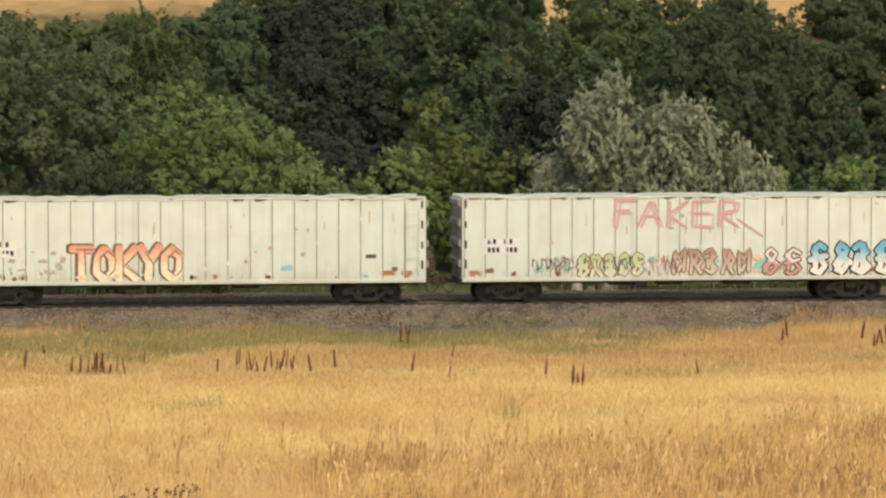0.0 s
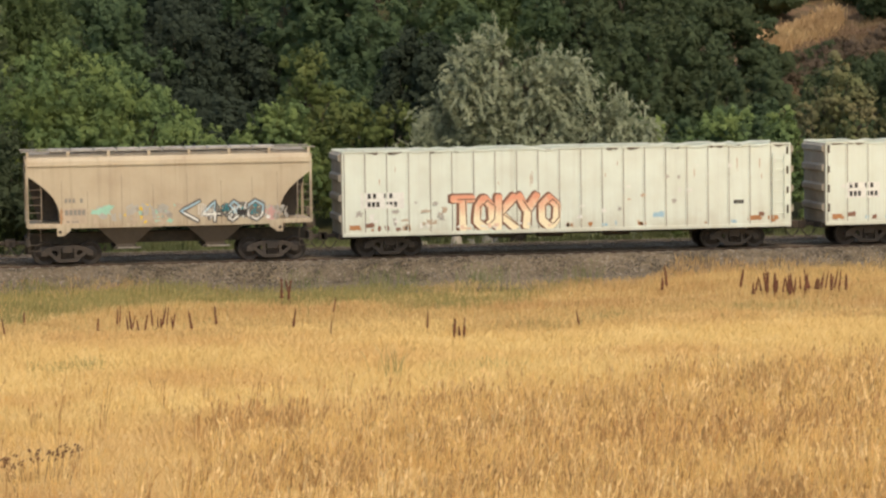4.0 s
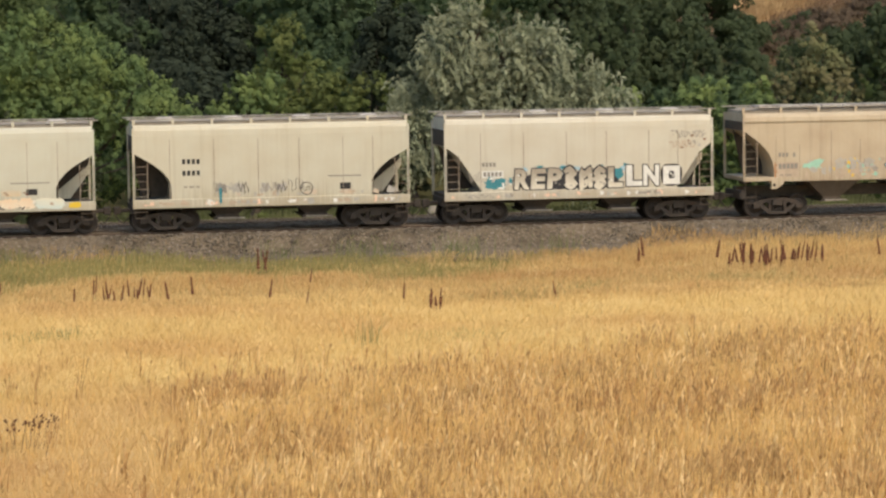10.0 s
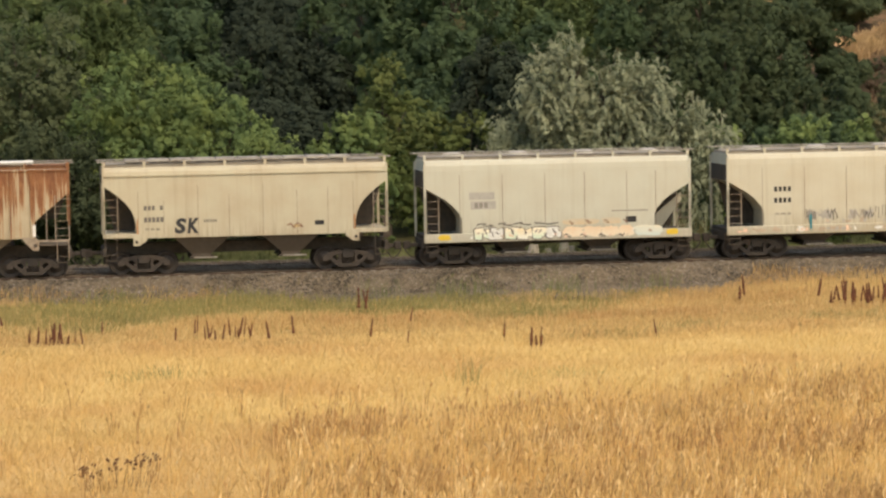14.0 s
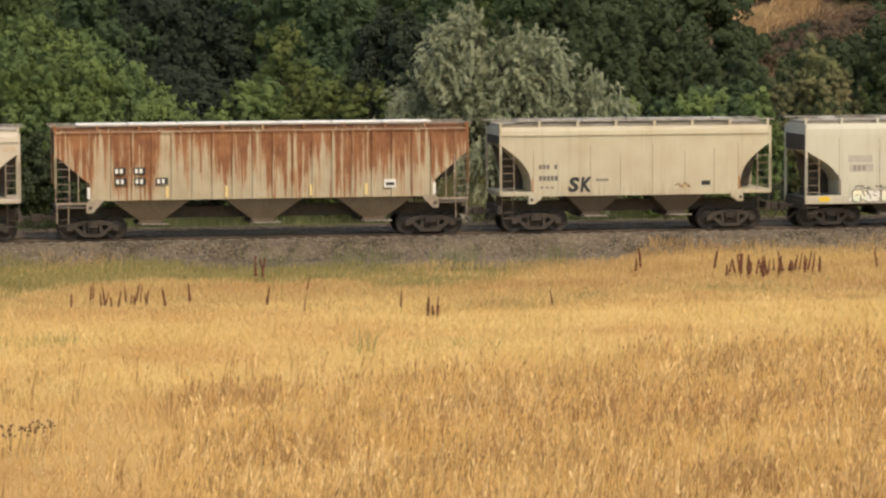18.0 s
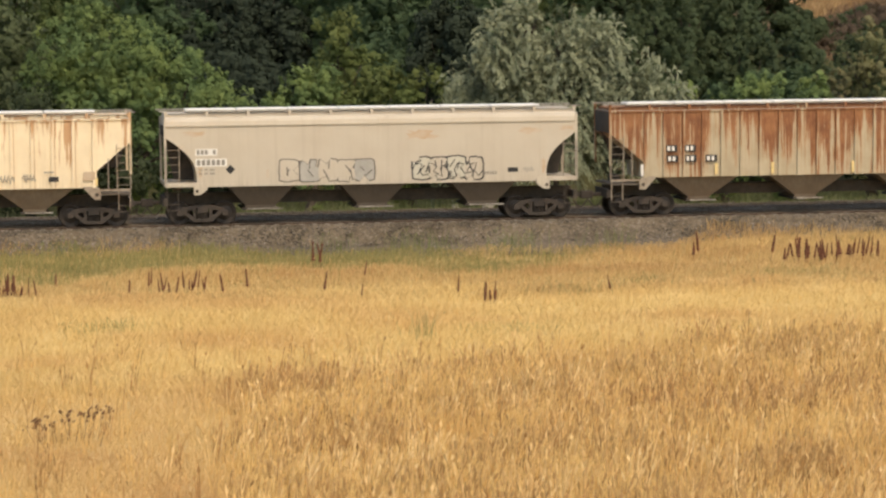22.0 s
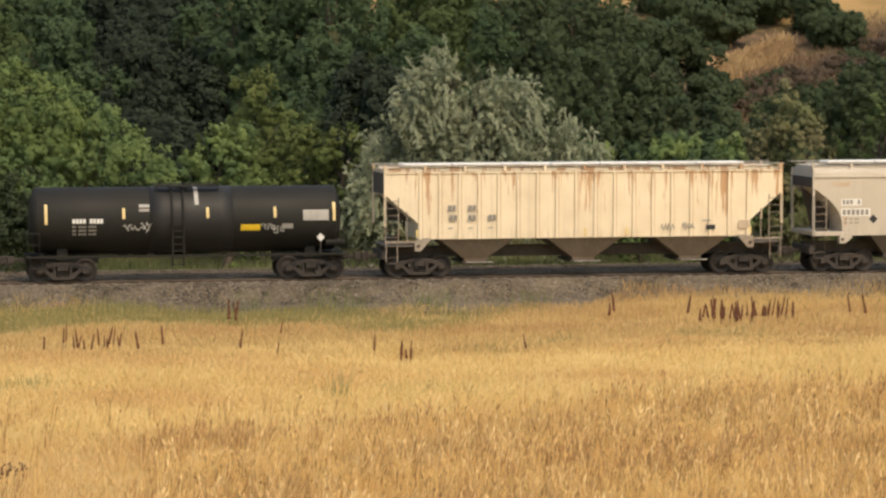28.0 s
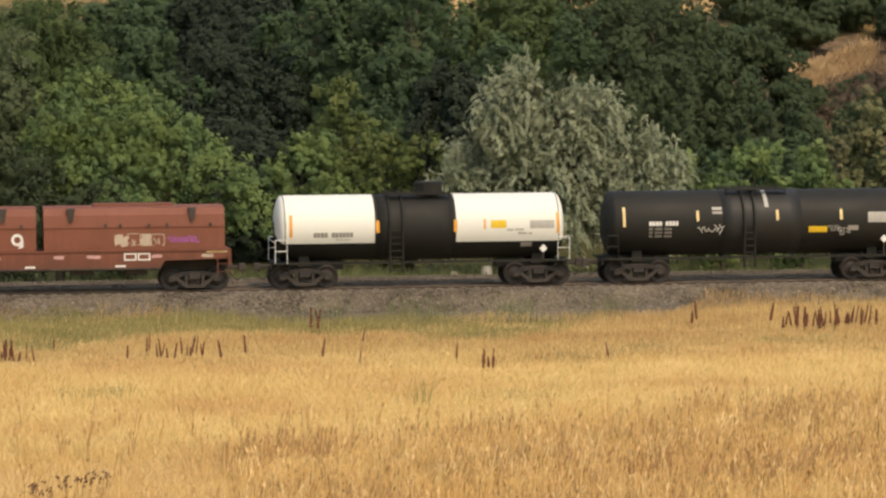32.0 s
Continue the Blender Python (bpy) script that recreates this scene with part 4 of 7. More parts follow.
GRASS_STALK = grass_material("seeding_stalk_grass", (0.32, 0.178, 0.072), (0.78, 0.55, 0.25), (0.58, 0.375, 0.165), (0.43, 0.25, 0.107), (0.74, 0.51, 0.24))
GRASS_PALE = grass_material("bleached_stalk_grass", (0.76, 0.54, 0.25), (0.90, 0.69, 0.36), (0.86, 0.64, 0.32), (0.70, 0.47, 0.21), (0.90, 0.70, 0.38))
GRASS_HILL = grass_material("golden_hill_grass", (0.40, 0.27, 0.13), (0.60, 0.42, 0.225), (0.53, 0.37, 0.19), (0.38, 0.24, 0.125), (0.57, 0.41, 0.225))
BRUSH_HILL = grass_material("brown_hill_brush", (0.22, 0.14, 0.088), (0.31, 0.20, 0.13), (0.27, 0.175, 0.11), (0.19, 0.145, 0.08), (0.36, 0.23, 0.14))
DOCK = plain("rusty_dock_seed", (0.175, 0.066, 0.033), 0.85, other=(0.095, 0.036, 0.020), scale=20)
DOCK_STEM = plain("dock_stem", (0.24, 0.10, 0.05), 0.8)
TWIG = plain("dark_dead_twigs", (0.20, 0.105, 0.05), 0.9, other=(0.10, 0.05, 0.025))


def build_grass():
    rng = np.random.default_rng(21)

    def lay(name, label, x, y, tall, wide, mat, head=0.0, lean=0.22, simple=False):
        me = soup(name, blades(rng, x, y, tall, wide, head, lean, simple), 4, mat)
        tagged(new(name, me), label, "grass", kind="stuff")

    def stand(x, y):
        """Where the tall seeding grass stands: an area with an uneven edge, the rest of the near field lies matted."""
        az, q = np.degrees(np.arctan2(x, y - EYE[1])), patches(x, y, 0.55, 1.7)
        return smooth(4.2, 5.8, az + 0.35 * q) * (1 - smooth(-3.0, 2.0, y + 48 - 0.45 * (x - 5.5) + 1.6 * q))

    x, y = wedge(rng, 105000, -74, -44)
    lay("matted_undergrowth", "matted fine dry undergrowth in the field", x, y, 0.30 + 0.05 * patches(x, y, 0.35, 2), 0.020, GRASS_MAT, 0.0, 0.55, True)
    x, y = wedge(rng, 9500, -74, -40)
    k = rng.random(len(x)) < 0.04 + stand(x, y) * np.clip(0.55 + 0.35 * patches(x, y, 0.42, 1.0), 0.12, 1)
    x, y, s = tufts(rng, x[k], y[k], 14, 0.09)
    lay("tall_dry_grass", "tall ripe brown-gold grass with seed heads", x, y, (0.58 + 0.08 * patches(x, y, 0.35, 2)) * s, 0.016, GRASS_NEAR, 0.7, 0.17)
    x, y = wedge(rng, 15000, -74, -39)
    k = rng.random(len(x)) < 0.015 + stand(x, y) * np.clip(0.30 + 0.45 * patches(x, y, 0.60, 4.0), 0.05, 1)
    x, y, s = tufts(rng, x[k], y[k], 4, 0.06)
    lay("seeding_stalks", "taller brown seeding stalks above the grass", x, y, 0.70 * s, 0.034, GRASS_STALK, 0.95, 0.15)
    x, y = wedge(rng, 2600, -74, -40)
    k = rng.random(len(x)) < 0.01 + stand(x, y) * np.clip(0.52 + 0.5 * patches(x, y, 0.8, 2.2), 0.08, 1)
    x, y, s = tufts(rng, x[k], y[k], 5, 0.10)
    lay("bleached_stalks", "bleached pale stalks with curled leaves among the grass", x, y, 0.74 * s, 0.034, GRASS_PALE, 0.7, 0.22)
    x, y = wedge(rng, 150000, -48, -22)
    lay("pale_dry_grass", "pale straw-yellow dry field grass", x, y, 0.34 + 0.07 * patches(x, y, 0.22, 3), 0.019, GRASS_MID, 0.05, 0.55, True)
    x, y = wedge(rng, 112000, -25, -2.4)
    edge = -3.0 + 0.25 * patches(x, y, 0.6, 8) - 1.0 * apron(x)
    k = rng.random(len(x)) < np.clip(0.5 - (y - edge) * 1.5, 0.003, 1)
    x, y = x[k], y[k]
    g = 1.45 - np.abs(y + 8.5) / 5.2 - np.maximum(0, x - 17) / 6.0 + 0.45 * patches(x, y, 0.30, 5)
    green = rng.random(len(x)) < np.clip(g, 0.03, 0.92)
    h = (0.27 - 0.04 * np.clip((y + 5) / 2, 0, 1) * (x < 23)) + 0.05 * patches(x, y, 0.5, 7) + 0.05 * np.clip((x - 23) / 5, 0, 1) * (y > -13)
    lay("golden_grass", "golden dry grass near the railway bank", x[~green], y[~green], h[~green], 0.020, GRASS_FAR, 0.2, 0.3, True)
    lay("green_grass", "half-green grass strip below the railway bank", x[green], y[green], h[green] + 0.04, 0.022, GRASS_GREEN, 0.1, 0.3, True)
    x = rng.uniform(-14, 60, 26000)
    y = rng.uniform(7.6, 20, 26000)
    k = np.hypot(x - 0.5, y - 13) > 4.6
    x, y = x[k], y[k]
    lay("lineside_grass", "green grass on the far side of the tracks", x, y, 0.6, 0.03, GRASS_BACK, 0.1, 0.3, True)
    # dry grass and brown brush on the open strip of the far hillside
    def strip(n, a0, d0, a1, d1, half):
        u = rng.random(n)
        az = np.radians(a0 + (a1 - a0) * u + rng.normal(0, 0.06, n))
        dist = d0 + (d1 - d0) * u + rng.normal(0, half, n)
        return dist * np.sin(az), EYE[1] + dist * np.cos(az)

    x, y = strip(7000, 15.5, 196.6, 16.75, 204.4, 1.0)
    lay("golden_hill_grass", "dry golden grass on the open hillside", x, y, 0.75, 0.060, GRASS_HILL, 0.3, 0.3, True)
    x, y = strip(19000, 15.8, 191.0, 19.8, 212.5, 3.2)
    lay("brown_hill_brush", "reddish-brown low brush on the open hillside", x, y, 0.38 + 0.15 * patches(x, y, 0.8, 3), 0.060, BRUSH_HILL, 0.3, 0.4, True)
    # thin grey-green weeds along the foot of the stone and through the field
    x = np.concatenate([rng.normal(c, 0.6, 45) for c in (16.5, 17.4, 20.3, 20.9, 24.6, 13.2, 3.0, 8.0)])
    y = rng.normal(-6.0, 0.6, len(x))
    lay("bank_weeds", "thin grey-green weeds at the foot of the ballast", x, y, 0.75, 0.020, GRASS_BACK, 0.3, 0.2)
    cx = [(3.6, -33), (19.5, -24), (27.5, -20.5), (29.0, -20.0), (15.5, -36), (9.5, -64.5), (12.0, -64.8), (22.0, -23.0)]
    x = np.concatenate([rng.normal(a, 0.7, 110) for a, b in cx])
    y = np.concatenate([rng.normal(b, 0.55, 110) for a, b in cx])
    x, y = np.append(x, rng.normal(12.5, 0.22, 26)), np.append(y, rng.normal(-37.0, 0.25, 26))
    lay("field_weeds", "grey-green weeds scattered in the dry field", x, y, np.where(np.hypot(x - 12.5, y + 37) < 0.9, 1.0, 0.42), 0.018, GRASS_GREEN, 0.2, 0.3)


def build_docks():
    """Dark red dock stalks: a stem with whorls of seed along its upper part."""
    rng = random.Random(9)
    spots = [(1.8, -19.9), (2.5, -15.9), (4.9, -19.2), (5.8, -16.7), (6.1, -19.5), (7.0, -18.9), (7.3, -18.6), (7.6, -18.3), (8.1, -20.4), (9.0, -19.3), (12.1, -11.7), (12.3, -11.5), (11.4, -21.1), (13.4, -16.3), (12.5, -22.7),
             (15.9, -22.1), (16.6, -23.6), (16.8, -24.1), (21.1, -22.6), (27.2, -10.0), (29.6, -11.6), (29.7, -13.2), (30.1, -13.9), (30.5, -13.3), (31.0, -13.7), (31.3, -13.3), (31.6, -13.4), (32.4, -12.2), (32.7, -11.8), (32.9, -12.9), (33.4, -12.1)]
    spots += [(-1.0, -11.7), (-1.7, -17.8), (0.2, -19.1), (0.5, -19.1), (0.8, -18.6), (1.0, -18.6), (1.5, -18.6), (30.9, -12.4), (30.6, -13.0), (6.3, -19.7), (5.7, -17.0), (33.2, -12.6), (36.2, -11.5), (36.6, -12.2), (29.9, -12.7), (30.3, -12.9), (31.15, -12.9), (31.9, -13.0), (32.55, -12.5), (33.05, -12.2), (7.15, -18.4), (0.65, -18.9), (31.45, -12.7), (30.75, -13.5)]
    spots += [(30.2 + 3.4 * rng.random(), -13.6 + 1.8 * rng.random()) for k in range(16)] + [(c + rng.uniform(-0.35, 0.35), d + rng.uniform(-0.3, 0.3)) for c, d in ((6.2, -19.4), (7.2, -18.6), (16.7, -23.9), (27.2, -10.2), (1.0, -18.8)) for q in range(3)] + [(12.45, -11.6)] + [(rng.uniform(-0.1, 1.2), rng.uniform(-19.0, -18.3)) for q in range(9)]
    for k, (x, y) in enumerate(spots):
        x, y = x * (1 - 2.4 / (y - EYE[1])), y - 2.4
        h = rng.uniform(0.50, 0.95) if x < 25 else rng.uniform(0.55, 1.12)
        if 11.4 < x < 12.5 and y > -14.9:
            h = rng.uniform(1.0, 1.3)
        z = float(ground_z(x, y))
        plant = tagged(new("dock_plant"), "dark red-brown dried dock stalk standing in the grass", "weed", "dock stalks in the field")
        plant.location = (x, y, z)
        lean = rng.uniform(-0.20, 0.24)
        bm = bmesh.new()
        rod(bm, (0, 0, -0.05), (lean * h * 0.35, 0, h * 0.35), 0.012, 5, 0.010)
        part("stem", bm, DOCK_STEM, plant)
        bm = bmesh.new()
        girth = rng.uniform(0.6, 1.35) * (0.62 if x < 25 else 0.8)
        rings, n = [], 13
        for q in range(n + 1):
            s = 0.33 + 0.67 * q / n
            r = (0.055 * (1.12 - s) + 0.024) * girth * (1.35 if q % 2 else 0.6) * rng.uniform(0.8, 1.2)
            if q == n:
                r = 0.006
            rings.append([(lean * h * s + r * math.cos(k * 1.047) * rng.uniform(0.75, 1.25), r * math.sin(k * 1.047), h * s) for k in range(6)])
        loft(bm, rings)
        part("seed_head", bm, DOCK, plant)


def build_dead_weed():
    """A dark dried-out weed clump in the near grass, many forked twigs with burrs."""
    rng = random.Random(31)
    weed = tagged(new("dead_weed"), "dark dried weed clump with small seed burrs", "weed")
    x, y = 1.80, -55.6
    weed.location = (x, y, float(ground_z(x, y)))
    for k in range(34):
        u = rng.uniform(-0.95, 0.95)
        h = 0.55 + 0.14 * u + rng.uniform(-0.08, 0.16)
        tip = Vector((u + rng.uniform(-0.15, 0.15), rng.uniform(-0.2, 0.2), h + 0.12))
        bm = bmesh.new()
        rod(bm, (u * 0.75, 0, -0.03), tip, 0.007, 4, 0.004)
        stalk = part("twig", bm, TWIG, weed)
        for q in range(3):
            c = tip + Vector((rng.uniform(-0.06, 0.06), rng.uniform(-0.05, 0.05), rng.uniform(-0.10, 0.02)))
            bm = bmesh.new()
            rod(bm, c - Vector((0.015, 0, 0.02)), c + Vector((0.025, 0, 0.03)), 0.026, 5, 0.010)
            part("burr", bm, TWIG, stalk)


build_grass()
build_docks()
build_dead_weed()

# ---- the train ----
SPEED, T_REF, RADIUS = 5.074, 9.0, 0.457
CARS, WHEELS = [], []
CACHE = {}


def lathe(profile, n=28):
    """A body of revolution about the y axis from (y, r) pairs."""
    bm = bmesh.new()
    loft(bm, [[(r * math.cos(k * 2 * math.pi / n), y, r * math.sin(k * 2 * math.pi / n)) for k in range(n)] for y, r in profile])
    return bm


def holed_plate(bm, poly, centre, r, y0, y1, n=16):
    """A plate with a round window in it; poly is convex, in x and z."""
    cx, cz = centre
    edge, rim = [], []
    for k in range(n):
        c, q = math.cos(k * 2 * math.pi / n), math.sin(k * 2 * math.pi / n)
        far = 1e9
        for (ax, az), (bx, bz) in zip(poly, poly[1:] + poly[:1]):
            ex, ez = bx - ax, bz - az
            det = c * ez - q * ex
            if abs(det) > 1e-9:
                d = ((ax - cx) * ez - (az - cz) * ex) / det
                if d > 1e-6:
                    far = min(far, d)
        far = max(far, r + 0.01)
        edge.append((cx + c * far, cz + q * far))
        rim.append((cx + c * r, cz + q * r))
    loops = [[bm.verts.new((x, y, z)) for x, z in ring] for y, ring in ((y0, edge), (y0, rim), (y1, rim), (y1, edge))]
    for a, b in zip(loops, loops[1:] + loops[:1]):
        for k in range(n):
            j = (k + 1) % n
            bm.faces.new((a[k], a[j], b[j], b[k]))


def truck_meshes(iron):
    key = iron.name
    if key in CACHE:
        return CACHE[key]
    w = lathe([(-0.075, 0.06), (-0.07, 0.10), (-0.062, 0.13), (-0.02, 0.30), (-0.055, 0.385), (-0.065, 0.44), (-0.06, 0.455), (0.045, 0.462), (0.055, 0.487), (0.075, 0.485), (0.075, 0.39), (0.03, 0.31), (0.03, 0.14), (0.08, 0.11), (0.08, 0.06)])
    wheel = as_mesh(w, WHEEL_STEEL)
    bm = lathe([(-1.02, 0.07), (-0.84, 0.075), (-0.83, 0.085), (-0.3, 0.09), (0.3, 0.09), (0.83, 0.085), (0.84, 0.075), (1.02, 0.07)], 12)
    for k in range(3):
        a = k * 2.094
        for s in (-1, 1):
            rod(bm, (0.05 * math.cos(a), s * 1.02, 0.05 * math.sin(a)), (0.05 * math.cos(a), s * 1.045, 0.05 * math.sin(a)), 0.018, 6)
    axle = as_mesh(bm, AXLE_STEEL)
    # cast side frame: top bar, pedestals, sloping tension bars, spring seat and column guides
    bm = bmesh.new()
    prism(bm, [(-1.02, 0.56), (-0.80, 0.70), (-0.35, 0.80), (0.35, 0.80), (0.80, 0.70), (1.02, 0.56), (1.02, 0.44), (0.90, 0.40), (0.76, 0.52), (0.36, 0.64), (-0.36, 0.64), (-0.76, 0.52), (-0.90, 0.40), (-1.02, 0.44)], -0.07, 0.07)
    prism(bm, [(-0.86, 0.52), (-0.70, 0.56), (-0.30, 0.26), (-0.30, 0.13), (-0.38, 0.13)], -0.07, 0.07)
    prism(bm, [(0.86, 0.52), (0.38, 0.13), (0.30, 0.13), (0.30, 0.26), (0.70, 0.56)], -0.07, 0.07)
    for s in (-1, 1):
        holed_plate(bm, [(s * 0.86, 0.56), (s * 0.30, 0.70), (s * 0.30, 0.16), (s * 0.40, 0.16)], (s * 0.50, 0.48), 0.125, -0.05, 0.05)
    box(bm, -0.36, 0.36, -0.10, 0.10, 0.12, 0.24)
    box(bm, -0.36, -0.27, -0.08, 0.08, 0.2, 0.70)
    box(bm, 0.27, 0.36, -0.08, 0.08, 0.2, 0.70)
    for s in (-0.915, 0.915):
        box(bm, s - 0.12, s + 0.12, -0.13, 0.06, 0.37, 0.56)
    side = as_mesh(bm, iron)
    bm = bmesh.new()
    turns, n = 5, 50
    for k in range(n):
        a, b = k / n * turns * 6.283, (k + 1) / n * turns * 6.283
        rod(bm, (0.055 * math.cos(a), 0.055 * math.sin(a), 0.24 + 0.24 * k / n), (0.055 * math.cos(b), 0.055 * math.sin(b), 0.24 + 0.24 * (k + 1) / n), 0.017, 4)
    spring = as_mesh(bm, iron)
    bm = bmesh.new()
    box(bm, -0.22, 0.22, -1.12, 1.12, 0.49, 0.72)
    rod(bm, (0, 0, 0.6), (0, 0, 0.86), 0.2, 14)
    for s in (-1, 1):
        box(bm, -0.14, 0.14, s * 0.64 - 0.08, s * 0.64 + 0.08, 0.7, 0.8)
    bolster = as_mesh(bm, iron)
    bm = bmesh.new()
    for s in (-1, 1):
        box(bm, s * 0.42 - 0.03, s * 0.42 + 0.03, -0.80, 0.80, 0.30, 0.38)
        for q in (-1, 1):
            prism(bm, [(s * 0.45, 0.28), (s * 0.52, 0.24), (s * 0.52, 0.52), (s * 0.46, 0.50)], q * 0.7535 - 0.04, q * 0.7535 + 0.04)
    brake = as_mesh(bm, iron)
    CACHE[key] = (wheel, axle, side, spring, bolster, brake)
    return CACHE[key]


def truck(car, x, iron):
    wheel, axle, side, spring, bolster, brake = truck_meshes(iron)
    t = part("truck", bolster, None, car, "cast two-axle freight truck")
    t.location = (x, 0, 0)
    for y in (-0.98, 0.98):
        part("side_frame", side, None, t).location = (0, y, 0)
        for dx in (-0.15, 0.0, 0.15):
            part("spring", spring, None, t).location = (dx, y, 0)
    part("brake_beam", brake, None, t)
    for dx in (-0.915, 0.915):
        a = part("wheelset", axle, None, car, "rolling steel wheelset")
        a.location = (x + dx, 0, RADIUS)
        part("wheel", wheel, None, a).location = (0, -0.7535, 0)
        b = part("wheel", wheel, None, a)
        b.location, b.rotation_euler = (0, 0.7535, 0), (0, 0, math.pi)
        WHEELS.append((a, x + dx, (x * 1.7) % 6.0))


def coupler(car, x, s, iron):
    """Shank, knuckle head, cut lever and hanging air hose at the end x, pointing towards s."""
    bm = bmesh.new()
    box(bm, min(x, x + s * 0.55), max(x, x + s * 0.55), -0.09, 0.09, 0.78, 0.94)
    box(bm, min(x + s * 0.45, x + s * 0.74), max(x + s * 0.45, x + s * 0.74), -0.17, 0.15, 0.70, 1.02)
    bmesh.ops.bevel(bm, geom=bm.edges[:], offset=0.03, segments=1, affect="EDGES")
    part("coupler", bm, iron, car)
    bm = bmesh.new()
    pts = [(x + s * (0.1 + 0.62 * k / 8), -0.32, 0.80 - 0.42 * math.sin(math.pi * min(1, k / 8 * 0.85 + 0.1)) ** 1.0) for k in range(9)]
    rings = []
    for k, p in enumerate(pts):
        u, v = Vector(pts[max(k - 1, 0)]), Vector(pts[min(k + 1, len(pts) - 1)])
        t = (v - u).normalized()
        side, lift = Vector((0, 1, 0)), t.cross(Vector((0, 1, 0)))
        rings.append([Vector(p) + (side * math.cos(q * math.pi / 3) + lift * math.sin(q * math.pi / 3)) * 0.028 for q in range(6)])
    loft(bm, rings)
    part("air_hose", bm, UNDER_BLACK, car)
    bm = bmesh.new()
    rod(bm, (x + s * 0.12, -1.35, 1.02), (x + s * 0.16, -0.3, 0.98), 0.014, 5)
    rod(bm, (x + s * 0.12, -1.35, 1.02), (x + s * 0.14, -1.38, 0.80), 0.014, 5)
    part("cut_lever", bm, iron, car)


def ladder(car, x0, x1, y, z0, z1, rungs, material):
    bm = bmesh.new()
    box(bm, x0 - 0.016, x0 + 0.016, y - 0.02, y + 0.02, z0, z1)
    l = part("ladder", bm, material, car)
    bm = bmesh.new()
    box(bm, x1 - 0.016, x1 + 0.016, y - 0.02, y + 0.02, z0, z1)
    part("ladder_rail", bm, material, l)
    for k in range(rungs):
        z = z0 + (z1 - z0) * (k + 0.5) / rungs
        bm = bmesh.new()
        rod(bm, (x0, y - 0.015, z), (x1, y - 0.015, z), 0.011, 5)
        part("rung", bm, material, l)


def start_car(name, label, category, x0, x1):
    car = tagged(new(name), label, category, "train of freight cars")
    CARS.append((car, (x0 + x1) / 2))
    return car, x1 - x0


# ---- lettering and paint on the sides ----
def slab(bm, poly, y):
    bm.faces.new([bm.verts.new((x, y, z)) for x, z in poly])


def patch(name, car, mat, x0, x1, z0, z1, y, label="", rag=0.0, seed=0):
    """A thin painted or stuck-on patch; rag roughens its outline."""
    if not rag:
        poly = [(x0, z0), (x1, z0), (x1, z1), (x0, z1)]
    else:
        rng = random.Random(seed)
        poly = []
        for k in range(22):
            a = k * 2 * math.pi / 22
            c, s = math.cos(a), math.sin(a)
            q = 1 / max(abs(c), abs(s)) ** 0.55 * (1 - rag * rng.random())
            poly.append(((x0 + x1) / 2 + c * q * (x1 - x0) / 2, (z0 + z1) / 2 + s * q * (z1 - z0) / 2))
    bm = bmesh.new()
    slab(bm, poly, y)
    return part(name, bm, mat, car, label)


def stencil(car, mat, x, z, h, word, y, gap=0.28, name="stencil", backing=None):
    """Painted marks as plain bars, one for each character; a blank leaves a space."""
    if backing:
        patch("stencil_ground", car, backing, x - 0.06, x + len(word) * h * (0.62 + gap) + 0.02, z - 0.05, z + h + 0.05, y + 0.003)
    w = h * 0.62
    bm = bmesh.new()
    slab(bm, [(0, 0), (w, 0), (w, h), (0, h)], 0)
    me = as_mesh(bm, mat)
    for k, c in enumerate(word):
        if c != " ":
            part(name, me, None, car).location = (x + k * (w + gap * h), y, z)


def lettering(text, size, bold=0.0, shear=0.0, space=1.0):
    """A flat mesh of words in the built-in font, in the xz plane."""
    cu = bpy.data.curves.new("text", "FONT")
    cu.body, cu.size, cu.offset, cu.shear, cu.space_character, cu.resolution_u = text, size, bold, shear, space, 3
    ob = new("text", cu)
    bpy.context.view_layer.update()
    me = bpy.data.meshes.new_from_object(ob.evaluated_get(bpy.context.evaluated_depsgraph_get()))
    bpy.data.objects.remove(ob)
    n = len(me.vertices)
    co = np.empty(n * 3, np.float32)
    me.vertices.foreach_get("co", co)
    co = co.reshape(-1, 3)
    co = np.stack([co[:, 0], 0 * co[:, 0], co[:, 1]], 1)
    me.vertices.foreach_set("co", co.ravel())
    me.update()
    return me


def words(name, car, text, mat, x0, x1, z0, z1, y, bold=0.0, shear=0.0, label="", outline=None):
    """Letters fitted into a rectangle on the side of a car, one part each, with a fatter outline under them where one is given."""
    if len(text) > 1:
        w = (x1 - x0) / len(text)
        for k, c in enumerate(text):
            words(name, car, c, mat, x0 + w * (k + 0.03), x0 + w * (k + 0.97), z0, z1, y - 0.0003 * k, bold, shear, label, outline)
        return
    for m, b, dy in ((outline, bold + 0.045, 0.0), (mat, bold, -0.004)):
        if m is None:
            continue
        me = lettering(text, 1.0, b, shear)
        me.materials.clear()
        me.materials.append(m)
        co = np.empty(len(me.vertices) * 3, np.float32)
        me.vertices.foreach_get("co", co)
        co = co.reshape(-1, 3)
        grow = 0.04 if m is outline else 0.0
        lo, hi = co.min(0), co.max(0)
        co[:, 0] = x0 - grow + (co[:, 0] - lo[0]) / (hi[0] - lo[0]) * (x1 - x0 + 2 * grow)
        co[:, 2] = z0 - grow + (co[:, 2] - lo[2]) / (hi[2] - lo[2]) * (z1 - z0 + 2 * grow)
        co[:, 1] = y + dy
        me.vertices.foreach_set("co", co.ravel())
        me.update()
        part(name if m is mat else name + "_outline", me, None, car, label if m is mat else "")


